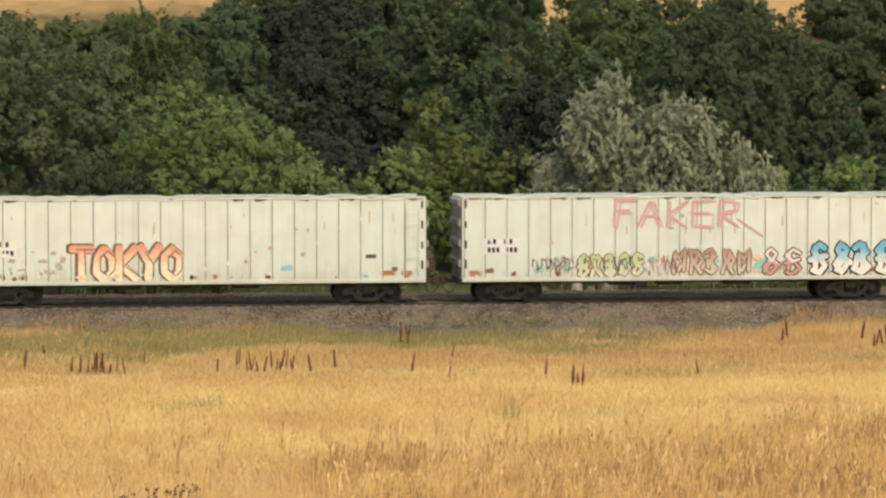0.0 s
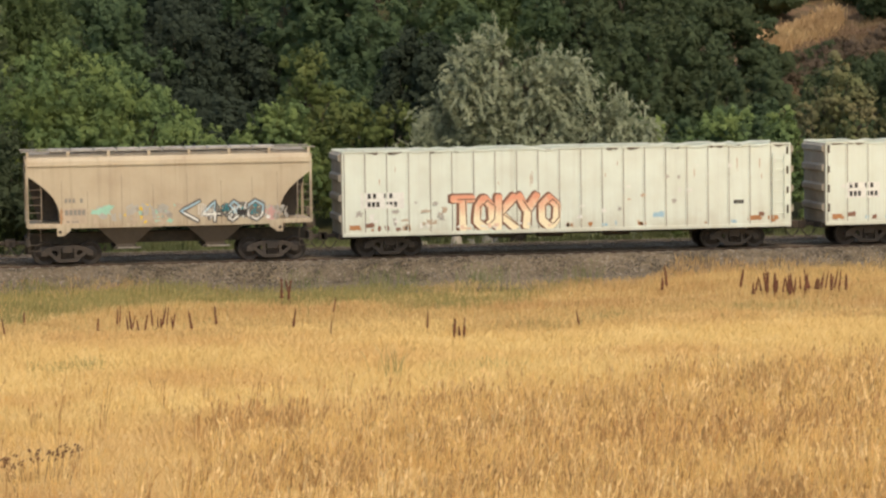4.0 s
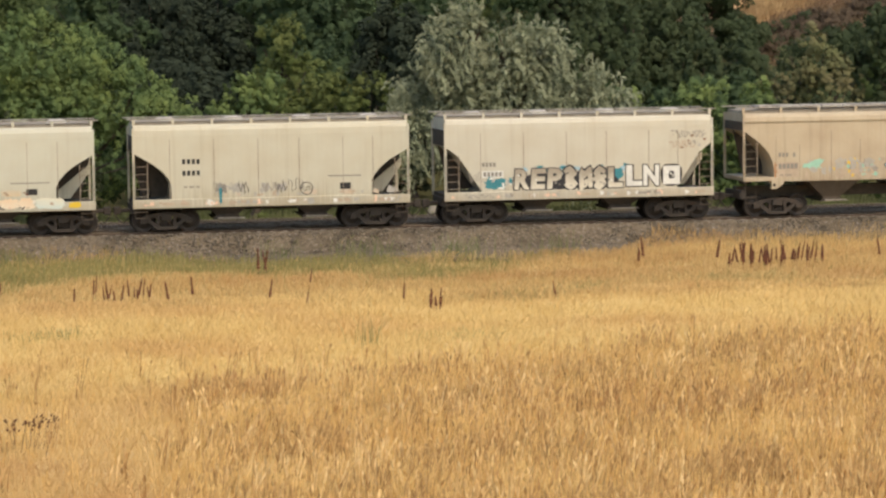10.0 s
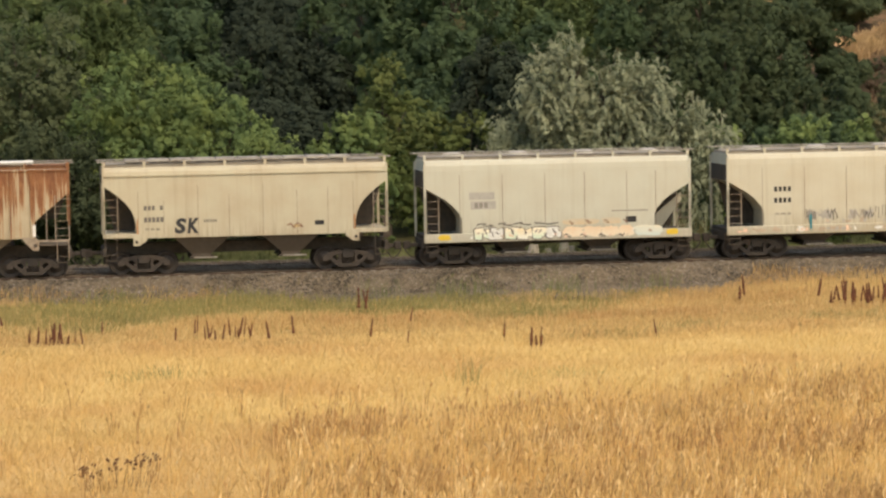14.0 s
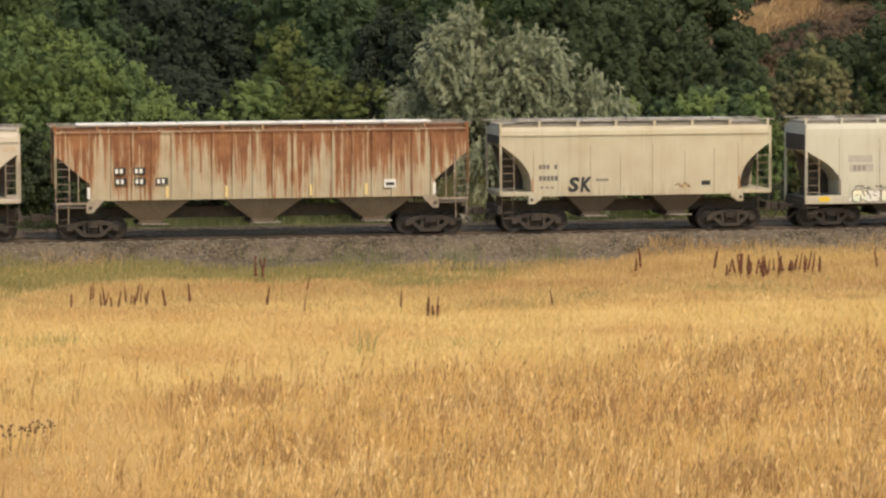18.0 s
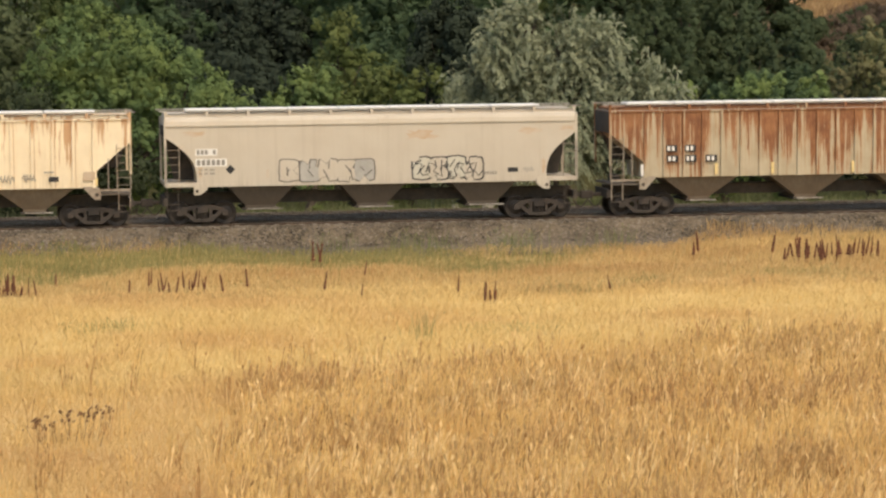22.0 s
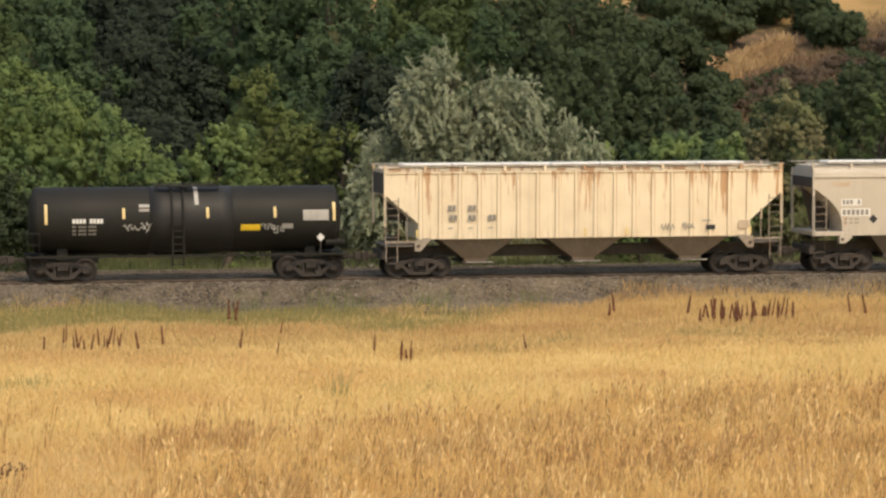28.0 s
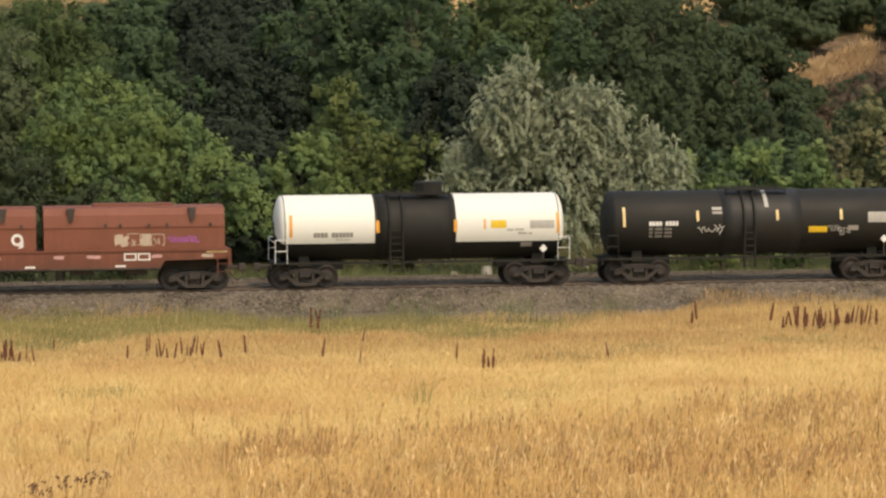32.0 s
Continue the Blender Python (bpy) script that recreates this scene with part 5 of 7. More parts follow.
def throw_up(car, x0, x1, z0, z1, y, n, fills, edge, seed, marks=True, thick=0.045):
    """A sprayed piece of interlocking rounded shapes, each with a dark edge, a fill in two tones and inner strokes."""
    rng = random.Random(seed)
    w = (x1 - x0) / n
    for k in range(n):
        cx = x0 + (k + 0.5) * w + rng.uniform(-0.08, 0.08) * w
        cz = (z0 + z1) / 2 + rng.uniform(-0.05, 0.05) * (z1 - z0)
        pts = []
        m = 30
        dents = [rng.uniform(0, 6.28) for q in range(2)]
        for q in range(m):
            a = q * 2 * math.pi / m + 0.1
            c, s = math.cos(a), math.sin(a)
            g = 1 / max(abs(c), abs(s)) ** 0.8 * rng.uniform(0.95, 1.04)
            for d in dents:
                if abs((a - d + math.pi) % 6.283 - math.pi) < 0.28:
                    g *= 0.62
            pts.append((cx + c * g * w * 0.52, cz + s * g * (z1 - z0) * 0.46))
        grow = [(cx + (px - cx) * (1 + 2 * thick / w), cz + (pz - cz) * (1 + 2 * thick / (z1 - z0))) for px, pz in pts]
        dy = -0.0012 * k
        bm = bmesh.new()
        slab(bm, grow, y + dy)
        part("graffiti_edge", bm, edge, car)
        if fills:
            f = fills[k % len(fills)]
            pair = f if isinstance(f, tuple) else (f, f)
            bm = bmesh.new()
            slab(bm, pts, y - 0.004 + dy)
            part("graffiti_fill", bm, pair[0], car)
            if pair[1] is not pair[0]:
                low = [(px, min(pz, cz + 0.03 * math.sin(px * 9))) for px, pz in pts]
                bm = bmesh.new()
                slab(bm, low, y - 0.006 + dy)
                part("graffiti_shade", bm, pair[1], car)
        if marks:
            for q in range(2):
                ax, az = cx + rng.uniform(-0.25, 0.25) * w, cz + rng.uniform(-0.28, 0.28) * (z1 - z0)
                ln, an = rng.uniform(0.12, 0.28) * (z1 - z0), rng.uniform(0.6, 2.5)
                dx, dz = math.cos(an) * ln, math.sin(an) * ln
                px, pz = -math.sin(an) * 0.022, math.cos(an) * 0.022
                bm = bmesh.new()
                slab(bm, [(ax - dx - px, az - dz - pz), (ax + dx - px, az + dz - pz), (ax + dx + px, az + dz + pz), (ax - dx + px, az - dz + pz)], y - 0.010 + dy)
                part("graffiti_stroke", bm, edge, car)


def scrawl(car, mat, x0, x1, z0, z1, y, turns, seed, wide=0.03, name="graffiti_tag"):
    """One loose looping sprayed line."""
    rng = random.Random(seed)
    pts = []
    for k in range(turns * 6 + 1):
        u = k / (turns * 6)
        pts.append((x0 + (x1 - x0) * u + 0.30 * (x1 - x0) / turns * math.sin(k * 2.1 + seed) * rng.uniform(0.4, 1.2), (z0 + z1) / 2 + (z1 - z0) / 2 * math.sin(k * 1.05 + rng.uniform(-0.6, 0.6)) * rng.uniform(0.45, 1.0)))
    bm = bmesh.new()
    row = None
    for i, p in enumerate(pts):
        a, b = pts[max(i - 1, 0)], pts[min(i + 1, len(pts) - 1)]
        d = Vector((b[0] - a[0], b[1] - a[1]))
        d = d.normalized() if d.length > 1e-4 else Vector((1, 0))
        w = Vector((-d.y, d.x)) * wide / 2
        dy = y - 0.00012 * i
        new_row = (bm.verts.new((p[0] - w.x, dy, p[1] - w.y)), bm.verts.new((p[0] + w.x, dy, p[1] + w.y)))
        if row:
            bm.faces.new((row[0], new_row[0], new_row[1], row[1]))
        row = new_row
    return part(name, bm, mat, car)


def mottle(car, mats, x0, x1, z0, z1, y, n, seed, small=0.10, large=0.40):
    """Small worn dabs of paint scattered over a stretch of the side."""
    rng = random.Random(seed)
    for k in range(n):
        w, h = rng.uniform(small, large), rng.uniform(small, large) * 0.8
        x, z = rng.uniform(x0, max(x0, x1 - w)), rng.uniform(z0, max(z0, z1 - h))
        patch("paint_dab", car, rng.choice(mats), x, x + w, z, z + h, y - 0.00006 * k, rag=0.62, seed=seed * 100 + k)


# letters that can be made out, and (in lower case) the loops, hooks and bars of writing that cannot
GLYPHS = {
    "a": [[(.15, .1), (.5, .0), (.85, .25), (.55, .5), (.2, .75), (.5, 1), (.85, .85)], [(.1, .45), (.9, .6)], [(.3, .2), (.35, .9)]],
    "b": [[(.1, 0), (.3, .55), (.1, 1), (.6, .8), (.45, .4), (.9, .0)], [(.6, .95), (.95, .55), (.55, .2)]],
    "c": [[(.5, .55), (.2, .3), (.5, .0), (.85, .3), (.3, .8), (.55, 1), (.8, .8), (.25, .1)], [(.75, .5), (1, .35)]],
    "d": [[(.05, .85), (.4, 1), (.75, .7), (.3, .5), (.85, .2), (.5, 0), (.1, .15)], [(.5, .95), (.55, .05)], [(.2, .6), (.2, .25)]],
    "e": [[(.15, 0), (.15, .9), (.5, .6), (.85, 1), (.85, .1)], [(.4, .1), (.6, .35)]],
    "|": [[(0, 1), (1, 0)]],
    "F": [[(.1, 0), (.15, 1)], [(.1, 1), (.95, 1.03)], [(.12, .55), (.72, .58)]], "A": [[(0, 0), (.45, 1), (.95, 0)], [(.2, .4), (.78, .42)]], "K": [[(.1, 1), (.12, 0)], [(.9, 1), (.15, .45), (.95, 0)]],
    "E": [[(.9, 1), (.1, .97), (.12, .02), (.95, 0)], [(.1, .5), (.75, .52)]], "R": [[(.1, 0), (.12, 1), (.75, .95), (.82, .62), (.15, .48), (.95, 0)]], "T": [[(0, 1), (1, 1)], [(.5, 1), (.48, 0)]],
    "O": [[(.5, 1), (.14, .75), (.12, .25), (.5, 0), (.86, .25), (.88, .75), (.5, 1)]], "Y": [[(.05, 1), (.5, .5), (.95, 1)], [(.5, .5), (.45, 0)]],
    "<": [[(1, 1), (.05, .5), (1, 0)]], "4": [[(.7, 0), (.7, 1), (.1, .35), (.98, .35)]],
}


def brush(name, car, text, mat, x0, x1, z0, z1, y, wide, low_mat=None, seed=0, label="", lean=0.0):
    """Sprayed letters, each stroke a ribbon of its own; low_mat colours their lower half."""
    rng = random.Random(seed)
    cell = (x1 - x0) / len(text)
    i = 0
    for k, c in enumerate(text):
        dz = rng.uniform(-0.05, 0.05) * (z1 - z0)
        for line in GLYPHS.get(c, ()):
            pts = [Vector((x0 + cell * (k + 0.06 + 0.88 * u) + lean * (v - 0.5) + rng.uniform(-0.05, 0.05) * cell, z0 + dz + (z1 - z0) * v)) for u, v in line]
            d = [(b - a).normalized() for a, b in zip(pts, pts[1:])]
            pts = [pts[0] - d[0] * wide * 0.4] + pts[1:-1] + [pts[-1] + d[-1] * wide * 0.4]
            fine = []
            for a, b in zip(pts, pts[1:]):
                n = max(2, int((b - a).length / 0.12))
                fine += [a.lerp(b, q / n) for q in range(n)]
            fine.append(pts[-1])
            for half in ((mat, low_mat) if low_mat else (mat,)):
                bm = bmesh.new()
                row = None
                for q, p in enumerate(fine):
                    t = (fine[min(q + 1, len(fine) - 1)] - fine[max(q - 1, 0)]).normalized()
                    w = Vector((-t.y, t.x)) * wide / 2 * (0.7 if q in (0, len(fine) - 1) else 1.0)
                    yy = y - 0.00003 * i - (0.0015 if half is low_mat else 0.0)
                    i += 1
                    new_row = (bm.verts.new((p.x - w.x, yy, p.y - w.y)), bm.verts.new((p.x + w.x, yy, p.y + w.y)))
                    if half is low_mat and p.y > z0 + (z1 - z0) * 0.5:
                        bm.verts.remove(new_row[0])
                        bm.verts.remove(new_row[1])
                        new_row = None
                    if row and new_row:
                        bm.faces.new((row[0], new_row[0], new_row[1], row[1]))
                    row = new_row
                if bm.faces:
                    part(name, bm, half, car, label if half is mat else "")
                else:
                    bm.free()


# ---- covered hopper cars ----
def cut_line(kind, L, cw, zc, zs, zb):
    """The left end's edge of the body's side, from the roof down to the bottom."""
    x = -L / 2
    if kind == "diagonal":
        return [(x, zc), (x + cw * 0.97, zs), (x + cw, zs - 0.06), (x + cw, zb)]
    if kind == "slant":
        return [(x + cw * u, zs + (zc - zs) * v) for u, v in ((0, 1), (0.36, 0.78), (0.60, 0.50), (0.84, 0.20), (1.0, 0.03))] + [(x + cw, zb)]
    if kind == "soft":
        return [(x + cw * u, zs + (zc - zs) * v) for u, v in ((0, 1), (0.30, 0.86), (0.53, 0.75), (0.75, 0.61), (0.92, 0.45), (1.0, 0.32), (1.0, 0.0))] + [(x + cw, zb)]
    pts = [(x + cw * u, zs + (zc - zs) * v) for u, v in ((0, 1), (0.22, 0.895), (0.46, 0.77), (0.68, 0.63), (0.85, 0.48), (0.95, 0.33), (1.0, 0.17), (1.0, 0))]
    return pts + [(x + cw, zb)]


def hopper(name, label, x0, x1, paint_mat, cut, cw, zc, zs, zb, eave, top, trucks, bays, bay_top, bay_low, bay_w, gate, low_sill=False, hatches="round", ribs=None, seams=(), iron=TRUCK_IRON, bay_mat=HOPPER_UNDER, n_brackets=7, eave_line=True):
    car, L = start_car(name, label, "hopper car", x0, x1)
    W = 1.55
    left = cut_line(cut, L, cw, zc, zs, zb)
    poly = [(-L / 2, eave)] + left + [(-x, z) for x, z in left[::-1]] + [(L / 2, eave)]
    bm = bmesh.new()
    prism(bm, poly, -W, W)
    part("body", bm, paint_mat, car)
    # roof: curved from the eaves up to the walkways
    bm = bmesh.new()
    rim = max(eave + 0.03, top - 0.10)
    half = [(W, eave + 0.002), (W * 0.99, eave + (rim - eave) * 0.5), (W * 0.95, eave + (rim - eave) * 0.85), (W * 0.88, rim), (0.4, rim + 0.02)]
    sec = [(-y, z) for y, z in half] + half[::-1]
    loft(bm, [[(x, y, z) for y, z in sec] for x in (-L / 2 + 0.02, L / 2 - 0.02)])
    # on ribbed cars the roof's grey carries the walkway's shadow
    part("roof", bm, SHADE_GREY if cut == "diagonal" else paint_mat, car)
    # two-bay caps: dust and walkway shade in one grey
    block("roof_cap", car, SHADE_GREY if len(bays) < 3 else paint_mat, -L / 2 + 0.05, L / 2 - 0.05, -1.22, 1.22, rim - 0.02, top + 0.03, "dusty flat roof under the walkways", bevel=0.02)
    if eave_line:
        block("eave_rib", car, paint_mat, -L / 2 + 0.02, L / 2 - 0.02, -W - 0.05, -W + 0.01, eave - 0.03, eave + 0.03)
    for y in (-1.34, 0.96):
        block("running_board", car, GALV, -L / 2 - 0.22, L / 2 + 0.22, y, y + 0.38, top + 0.12, top + 0.155)
    for y in (-1.32,):
        for k in range(n_brackets):
            x = -L / 2 + 0.04 + (L - 0.08) * k / (n_brackets - 1)
            bm = bmesh.new()
            prism(bm, [(x - 0.045, rim - 0.03), (x + 0.045, rim - 0.03), (x + 0.06, top + 0.12), (x - 0.06, top + 0.12)], y - 0.03, y + 0.05)
            part("walkway_bracket", bm, paint_mat, car)
    if hatches == "round":
        for k in range(4):
            x = -L / 2 + L * (k + 0.5) / 4
            bm = bmesh.new()
            rod(bm, (x, 0.1, top + 0.02), (x, 0.1, top + 0.13), 0.40, 18, 0.38)
            rod(bm, (x, 0.1, top + 0.13), (x, 0.1, top + 0.165), 0.38, 18, 0.22)
            part("roof_hatch", bm, HATCH_PALE, car)
    else:
        n = hatches
        a, b = -L / 2 + 0.9, L / 2 - 1.3
        for k in range(n):
            p0, p1 = a + (b - a) * k / n, a + (b - a) * (k + 1) / n - 0.05
            block("hatch_cover", car, HATCH_WHITE if n < 9 else GALV, p0, p1, -0.62, 0.62, top + 0.07, top + 0.20, bevel=0.03)
    if ribs:
        n, rz0, rz1 = ribs
        for k in range(n):
            x = -L / 2 + cw + 0.10 + (L - 2 * cw - 0.20) * k / (n - 1)
            bm = bmesh.new()
            prism(bm, [(x - 0.07, rz0), (x + 0.07, rz0), (x + 0.05, rz1), (x - 0.05, rz1)], -W - 0.075, -W + 0.01)
            part("side_post", bm, paint_mat, car)
            if k < n - 1 and paint_mat is not RUSTED_PAINT:
                block("grime_shade_line", car, RIB_GRIME, x + 0.072, x + 0.098, -W - 0.005, -W + 0.004, rz0, rz1)
    for f, sz0, sz1 in seams:
        x = -L / 2 + f * L
        block("side_seam", car, END_STEEL, x - 0.011, x + 0.011, -W - 0.011, -W + 0.005, sz0, sz1)
    # sills, platforms, posts, ladders
    sill_z = (zb - 0.02 if low_sill else zs - 0.17, zs + 0.01 if low_sill else zs - 0.02)
    if low_sill:
        block("side_sill", car, paint_mat, -L / 2 - 0.06, L / 2 + 0.06, -W - 0.07, -W + 0.06, zb - 0.02, zs, bevel=0.015)
    for s in (-1, 1):
        e = s * L / 2
        if cut == "diagonal":
            pass
        elif not low_sill:
            block("end_platform", car, paint_mat, min(e, e - s * cw), max(e, e - s * cw), -W - 0.03, W, zs - 0.20, zs - 0.03, bevel=0.01)
            bm = bmesh.new()
            q = s * (L / 2 - cw)
            prism(bm, [(q + s * 0.12, zs - 0.05), (q - s * 0.42, zs - 0.05), (q - s * 0.42, zs - 0.30), (q - s * 0.12, zs - 0.52), (q + s * 0.12, zs - 0.52)], -W - 0.05, -W + 0.25)
            pad = part("bolster_pad", bm, paint_mat, car)
            bm = bmesh.new()
            rod(bm, (q, -W - 0.055, zs - 0.36), (q, -W - 0.046, zs - 0.36), 0.07, 12)
            part("jacking_hole", bm, UNDER_BLACK, pad)
        else:
            block("end_platform", car, UNDER_BLACK, min(e, e - s * cw), max(e, e - s * cw), -W + 0.06, W, zb, zs - 0.1)
        # slope sheet gusset under the overhanging end, coloured black as the recess's shade
        bm = bmesh.new()
        g = cut_line(cut, L, cw, zc, zs, zb)
        web = [(p[0] * -s, p[1]) for p in g[:-1]] + [(-s * (-L / 2 + 0.45), zs)]
        prism(bm, web, 0.25, 0.33)
        part("end_shade_gusset", bm, UNDER_BLACK, car)
        if s > 0 and cut in ("soft", "slant"):
            bm = bmesh.new()
            prism(bm, [(e - 0.10, zc - 0.45), (e - 0.10, zc - 0.75), (e - cw + 0.62, zs + 0.05), (e - cw + 0.14, zs + 0.05), (e - cw + 0.14, zs + 0.40)], -0.30, -0.22)
            part("slope_brace", bm, paint_mat, car)
        # dark sheet carries the shade of the end wall as well as soot
        block("end_sheet", car, END_SOOT_SHADE, min(e + s * 0.002, e + s * 0.012), max(e + s * 0.002, e + s * 0.012), -W + 0.08, W - 0.08, zc + 0.02, eave - 0.02, "end sheet darkened for soot and end shade")
        for y in (-W + 0.02, W - 0.02):
            block("corner_post", car, paint_mat, e - 0.045, e + 0.045, y - 0.05, y + 0.05, sill_z[0], eave + 0.3)
        inner = e - s * 0.55
        ladder(car, min(e, inner), max(e, inner), -W - 0.01, 1.55 if cut == "diagonal" else zs - 0.02, zc - 0.10 if cut == "diagonal" else (zc + zs) / 2 + 0.55, 6 if cut == "diagonal" else 5, END_STEEL)
        bm = bmesh.new()
        for x in (e - s * 0.04, e - s * 0.50):
            rod(bm, (x, -W, sill_z[0] + 0.05), (x, -W, 0.62), 0.014, 5)
        rod(bm, (e - s * 0.04, -W, 0.62), (e - s * 0.50, -W, 0.62), 0.022, 5)
        rod(bm, (e - s * 0.04, -W, 0.86), (e - s * 0.50, -W, 0.86), 0.018, 5)
        part("stirrup_step", bm, HOPPER_UNDER, car)
        block("end_sill", car, UNDER_BLACK, e - 0.08, e + 0.08, -1.3, 1.3, 0.78, 1.12)
        coupler(car, e, s, iron)
    block("brake_cylinder", car, UNDER_BLACK, -L / 2 + 0.4, -L / 2 + 0.8, 0.2, 0.9, 1.3, 1.65, bevel=0.05)
    block("center_sill", car, UNDER_BLACK, -L / 2, L / 2, -0.28, 0.28, 0.80, min(zb, 1.25))
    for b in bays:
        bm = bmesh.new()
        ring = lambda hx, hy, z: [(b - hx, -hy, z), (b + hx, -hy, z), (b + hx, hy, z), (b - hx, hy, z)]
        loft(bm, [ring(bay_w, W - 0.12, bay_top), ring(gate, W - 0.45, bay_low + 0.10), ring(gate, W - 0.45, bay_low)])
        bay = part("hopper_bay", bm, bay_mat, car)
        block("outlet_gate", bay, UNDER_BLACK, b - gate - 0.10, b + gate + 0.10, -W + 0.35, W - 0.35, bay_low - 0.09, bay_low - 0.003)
        block("gate_rack", bay, GALV, b - gate + 0.05, b + gate + 0.25, -W + 0.28, -W + 0.34, bay_low - 0.07, bay_low - 0.02)
    for x in trucks:
        truck(car, x, iron)
    return car, L


# ---- wood-chip gondolas ----
def gondola(label, x0, x1, trucks, seed, torn):
    car, L = start_car("gondola_car", label, "gondola car", x0, x1)
    rng = random.Random(seed)
    W, z0, z1 = 1.55, 0.98, 4.30
    n = 21
    step = L / n
    for s in (-1, 1):
        block("side_sheet", car, GOND_WHITE, -L / 2, L / 2, s * W - 0.03, s * W + 0.03, z0, z1)
        block("side_sill", car, GOND_WHITE, -L / 2, L / 2, s * W - 0.07, s * W + 0.07, z0 - 0.10, z0 + 0.05, bevel=0.01)
    for k in range(n):
        a = -L / 2 + k * step
        dip = rng.choice((0, 0, 0, 0, 0.05, 0.09)) if 0 < k < n - 1 else 0
        for s in (-1, 1):
            bm = bmesh.new()
            m = a + step / 2
            prism(bm, [(a, z1 - 0.01), (m, z1 - 0.01 - dip), (a + step - 0.01, z1 - 0.01), (a + step - 0.01, z1 + 0.06), (m, z1 + 0.06 - dip), (a, z1 + 0.06)], s * W - 0.065, s * W + 0.065)
            part("top_chord", bm, GOND_WHITE, car)
        if rng.random() < 0.6:
            bm = bmesh.new()
            u = a + step * rng.uniform(0.0, 0.25)
            v = a + step * rng.uniform(0.65, 1.0)
            pts = [(u, z1 + 0.005), (v, z1 + 0.005)] + [(v + (u - v) * q / 5, z1 - (0.01 if q in (0, 5) else rng.uniform(0.02, 0.12))) for q in range(6)]
            slab(bm, pts, -W - 0.055)
            part("torn_liner", bm, ROOF_DARK, car, "ragged dark liner at the rim")
    for k in range(n + 1):
        x = -L / 2 + min(max(k * step, 0.04), L - 0.04)
        bm = bmesh.new()
        prism(bm, [(x - 0.025, z0), (x + 0.025, z0), (x + 0.025, z1 - 0.05), (x - 0.025, z1 - 0.05)], -W - 0.050, -W + 0.0)
        part("side_post", bm, GOND_WHITE, car)
        # dark strip puts the post's side shade into colour
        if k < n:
            block("grime_shade_line", car, POST_SHADE, x + 0.028, x + 0.062, -W - 0.034, -W - 0.029, z0 + 0.05, z1 - 0.06)
    for s in (-1, 1):
        e = s * L / 2
        # end wall and ribs coloured grey to hold the end's shade
        block("end_wall", car, SHADE_GREY, e - 0.03, e + 0.03, -W, W, z0, z1)
        for k in range(4):
            z = z0 + 0.45 + k * 0.82
            bm = bmesh.new()
            prism(bm, [(e, z), (e + s * 0.14, z + 0.10), (e + s * 0.14, z + 0.30), (e, z + 0.40)], -W + 0.05, W - 0.05)
            part("end_rib", bm, SHADE_GREY, car)
        block("end_sill", car, UNDER_BLACK, e - 0.10, e + 0.10, -1.3, 1.3, 0.76, z0)
        # black blocks put the dark of the corner openings into colour
        for k in range(4 if s == torn else 0):
            z = z0 + 0.45 + k * 0.82
            block("corner_gap", car, UNDER_BLACK, e - s * 0.14 - 0.04, e - s * 0.14 + 0.04, -W - 0.045, -W - 0.02, z, z + 0.28 + 0.1 * rng.random())
        coupler(car, e, s, TRUCK_IRON)
        if s > 0:
            ladder(car, e - s * 0.28, e - s * 0.78, -W - 0.10, z0 + 0.25, z1 - 0.35, 6, GOND_WHITE)
    block("floor", car, UNDER_BLACK, -L / 2, L / 2, -W + 0.03, W - 0.03, z0 - 0.05, z0 + 0.03)
    block("center_sill", car, UNDER_BLACK, -L / 2, L / 2, -0.3, 0.3, 0.72, z0 - 0.05)
    for x in (-3.2, -1.2, 1.6):
        block("underframe_box", car, UNDER_BLACK, x, x + 1.1, -0.9, -0.3, 0.66, 0.9, bevel=0.05)
    for x in trucks:
        truck(car, x, TRUCK_IRON)
    y = -W - 0.036
    rng = random.Random(seed + 5)
    for k in range(26):
        x = rng.uniform(-L / 2 + 0.3, L / 2 - 0.5)
        m = rng.choice((RUST_PATCH, RUST_PATCH, SPRAY["tan"], SPRAY["sky"], SPRAY["brown"]))
        patch("paint_scrape", car, m, x, x + rng.uniform(0.08, 0.35), z0 + 0.08, z0 + 0.14 + rng.uniform(0.05, 0.25), y, rag=0.5, seed=k)
    for f, w, z in ((.012, .03, 1.12), (.05, .02, 1.2), (.945, .03, 1.12), (.90, .035, 1.15), (.925, .015, 1.3)):
        patch("rust_patch", car, RUST_PATCH if w > 0.025 else SPRAY["brown"], -L / 2 + f * L, -L / 2 + (f + w) * L, z, z + 0.25, y - 0.001, rag=0.35, seed=int(f * 99))
    for k in range(12):
        x, z = rng.uniform(-L / 2 + 0.3, L / 2 - 0.5), rng.uniform(3.0, 4.1)
        patch("rust_streak", car, RUST_PATCH, x, x + 0.035, z - rng.uniform(0.2, 0.8), z, y, rag=0.6, seed=k + 40)
    return car, L, y


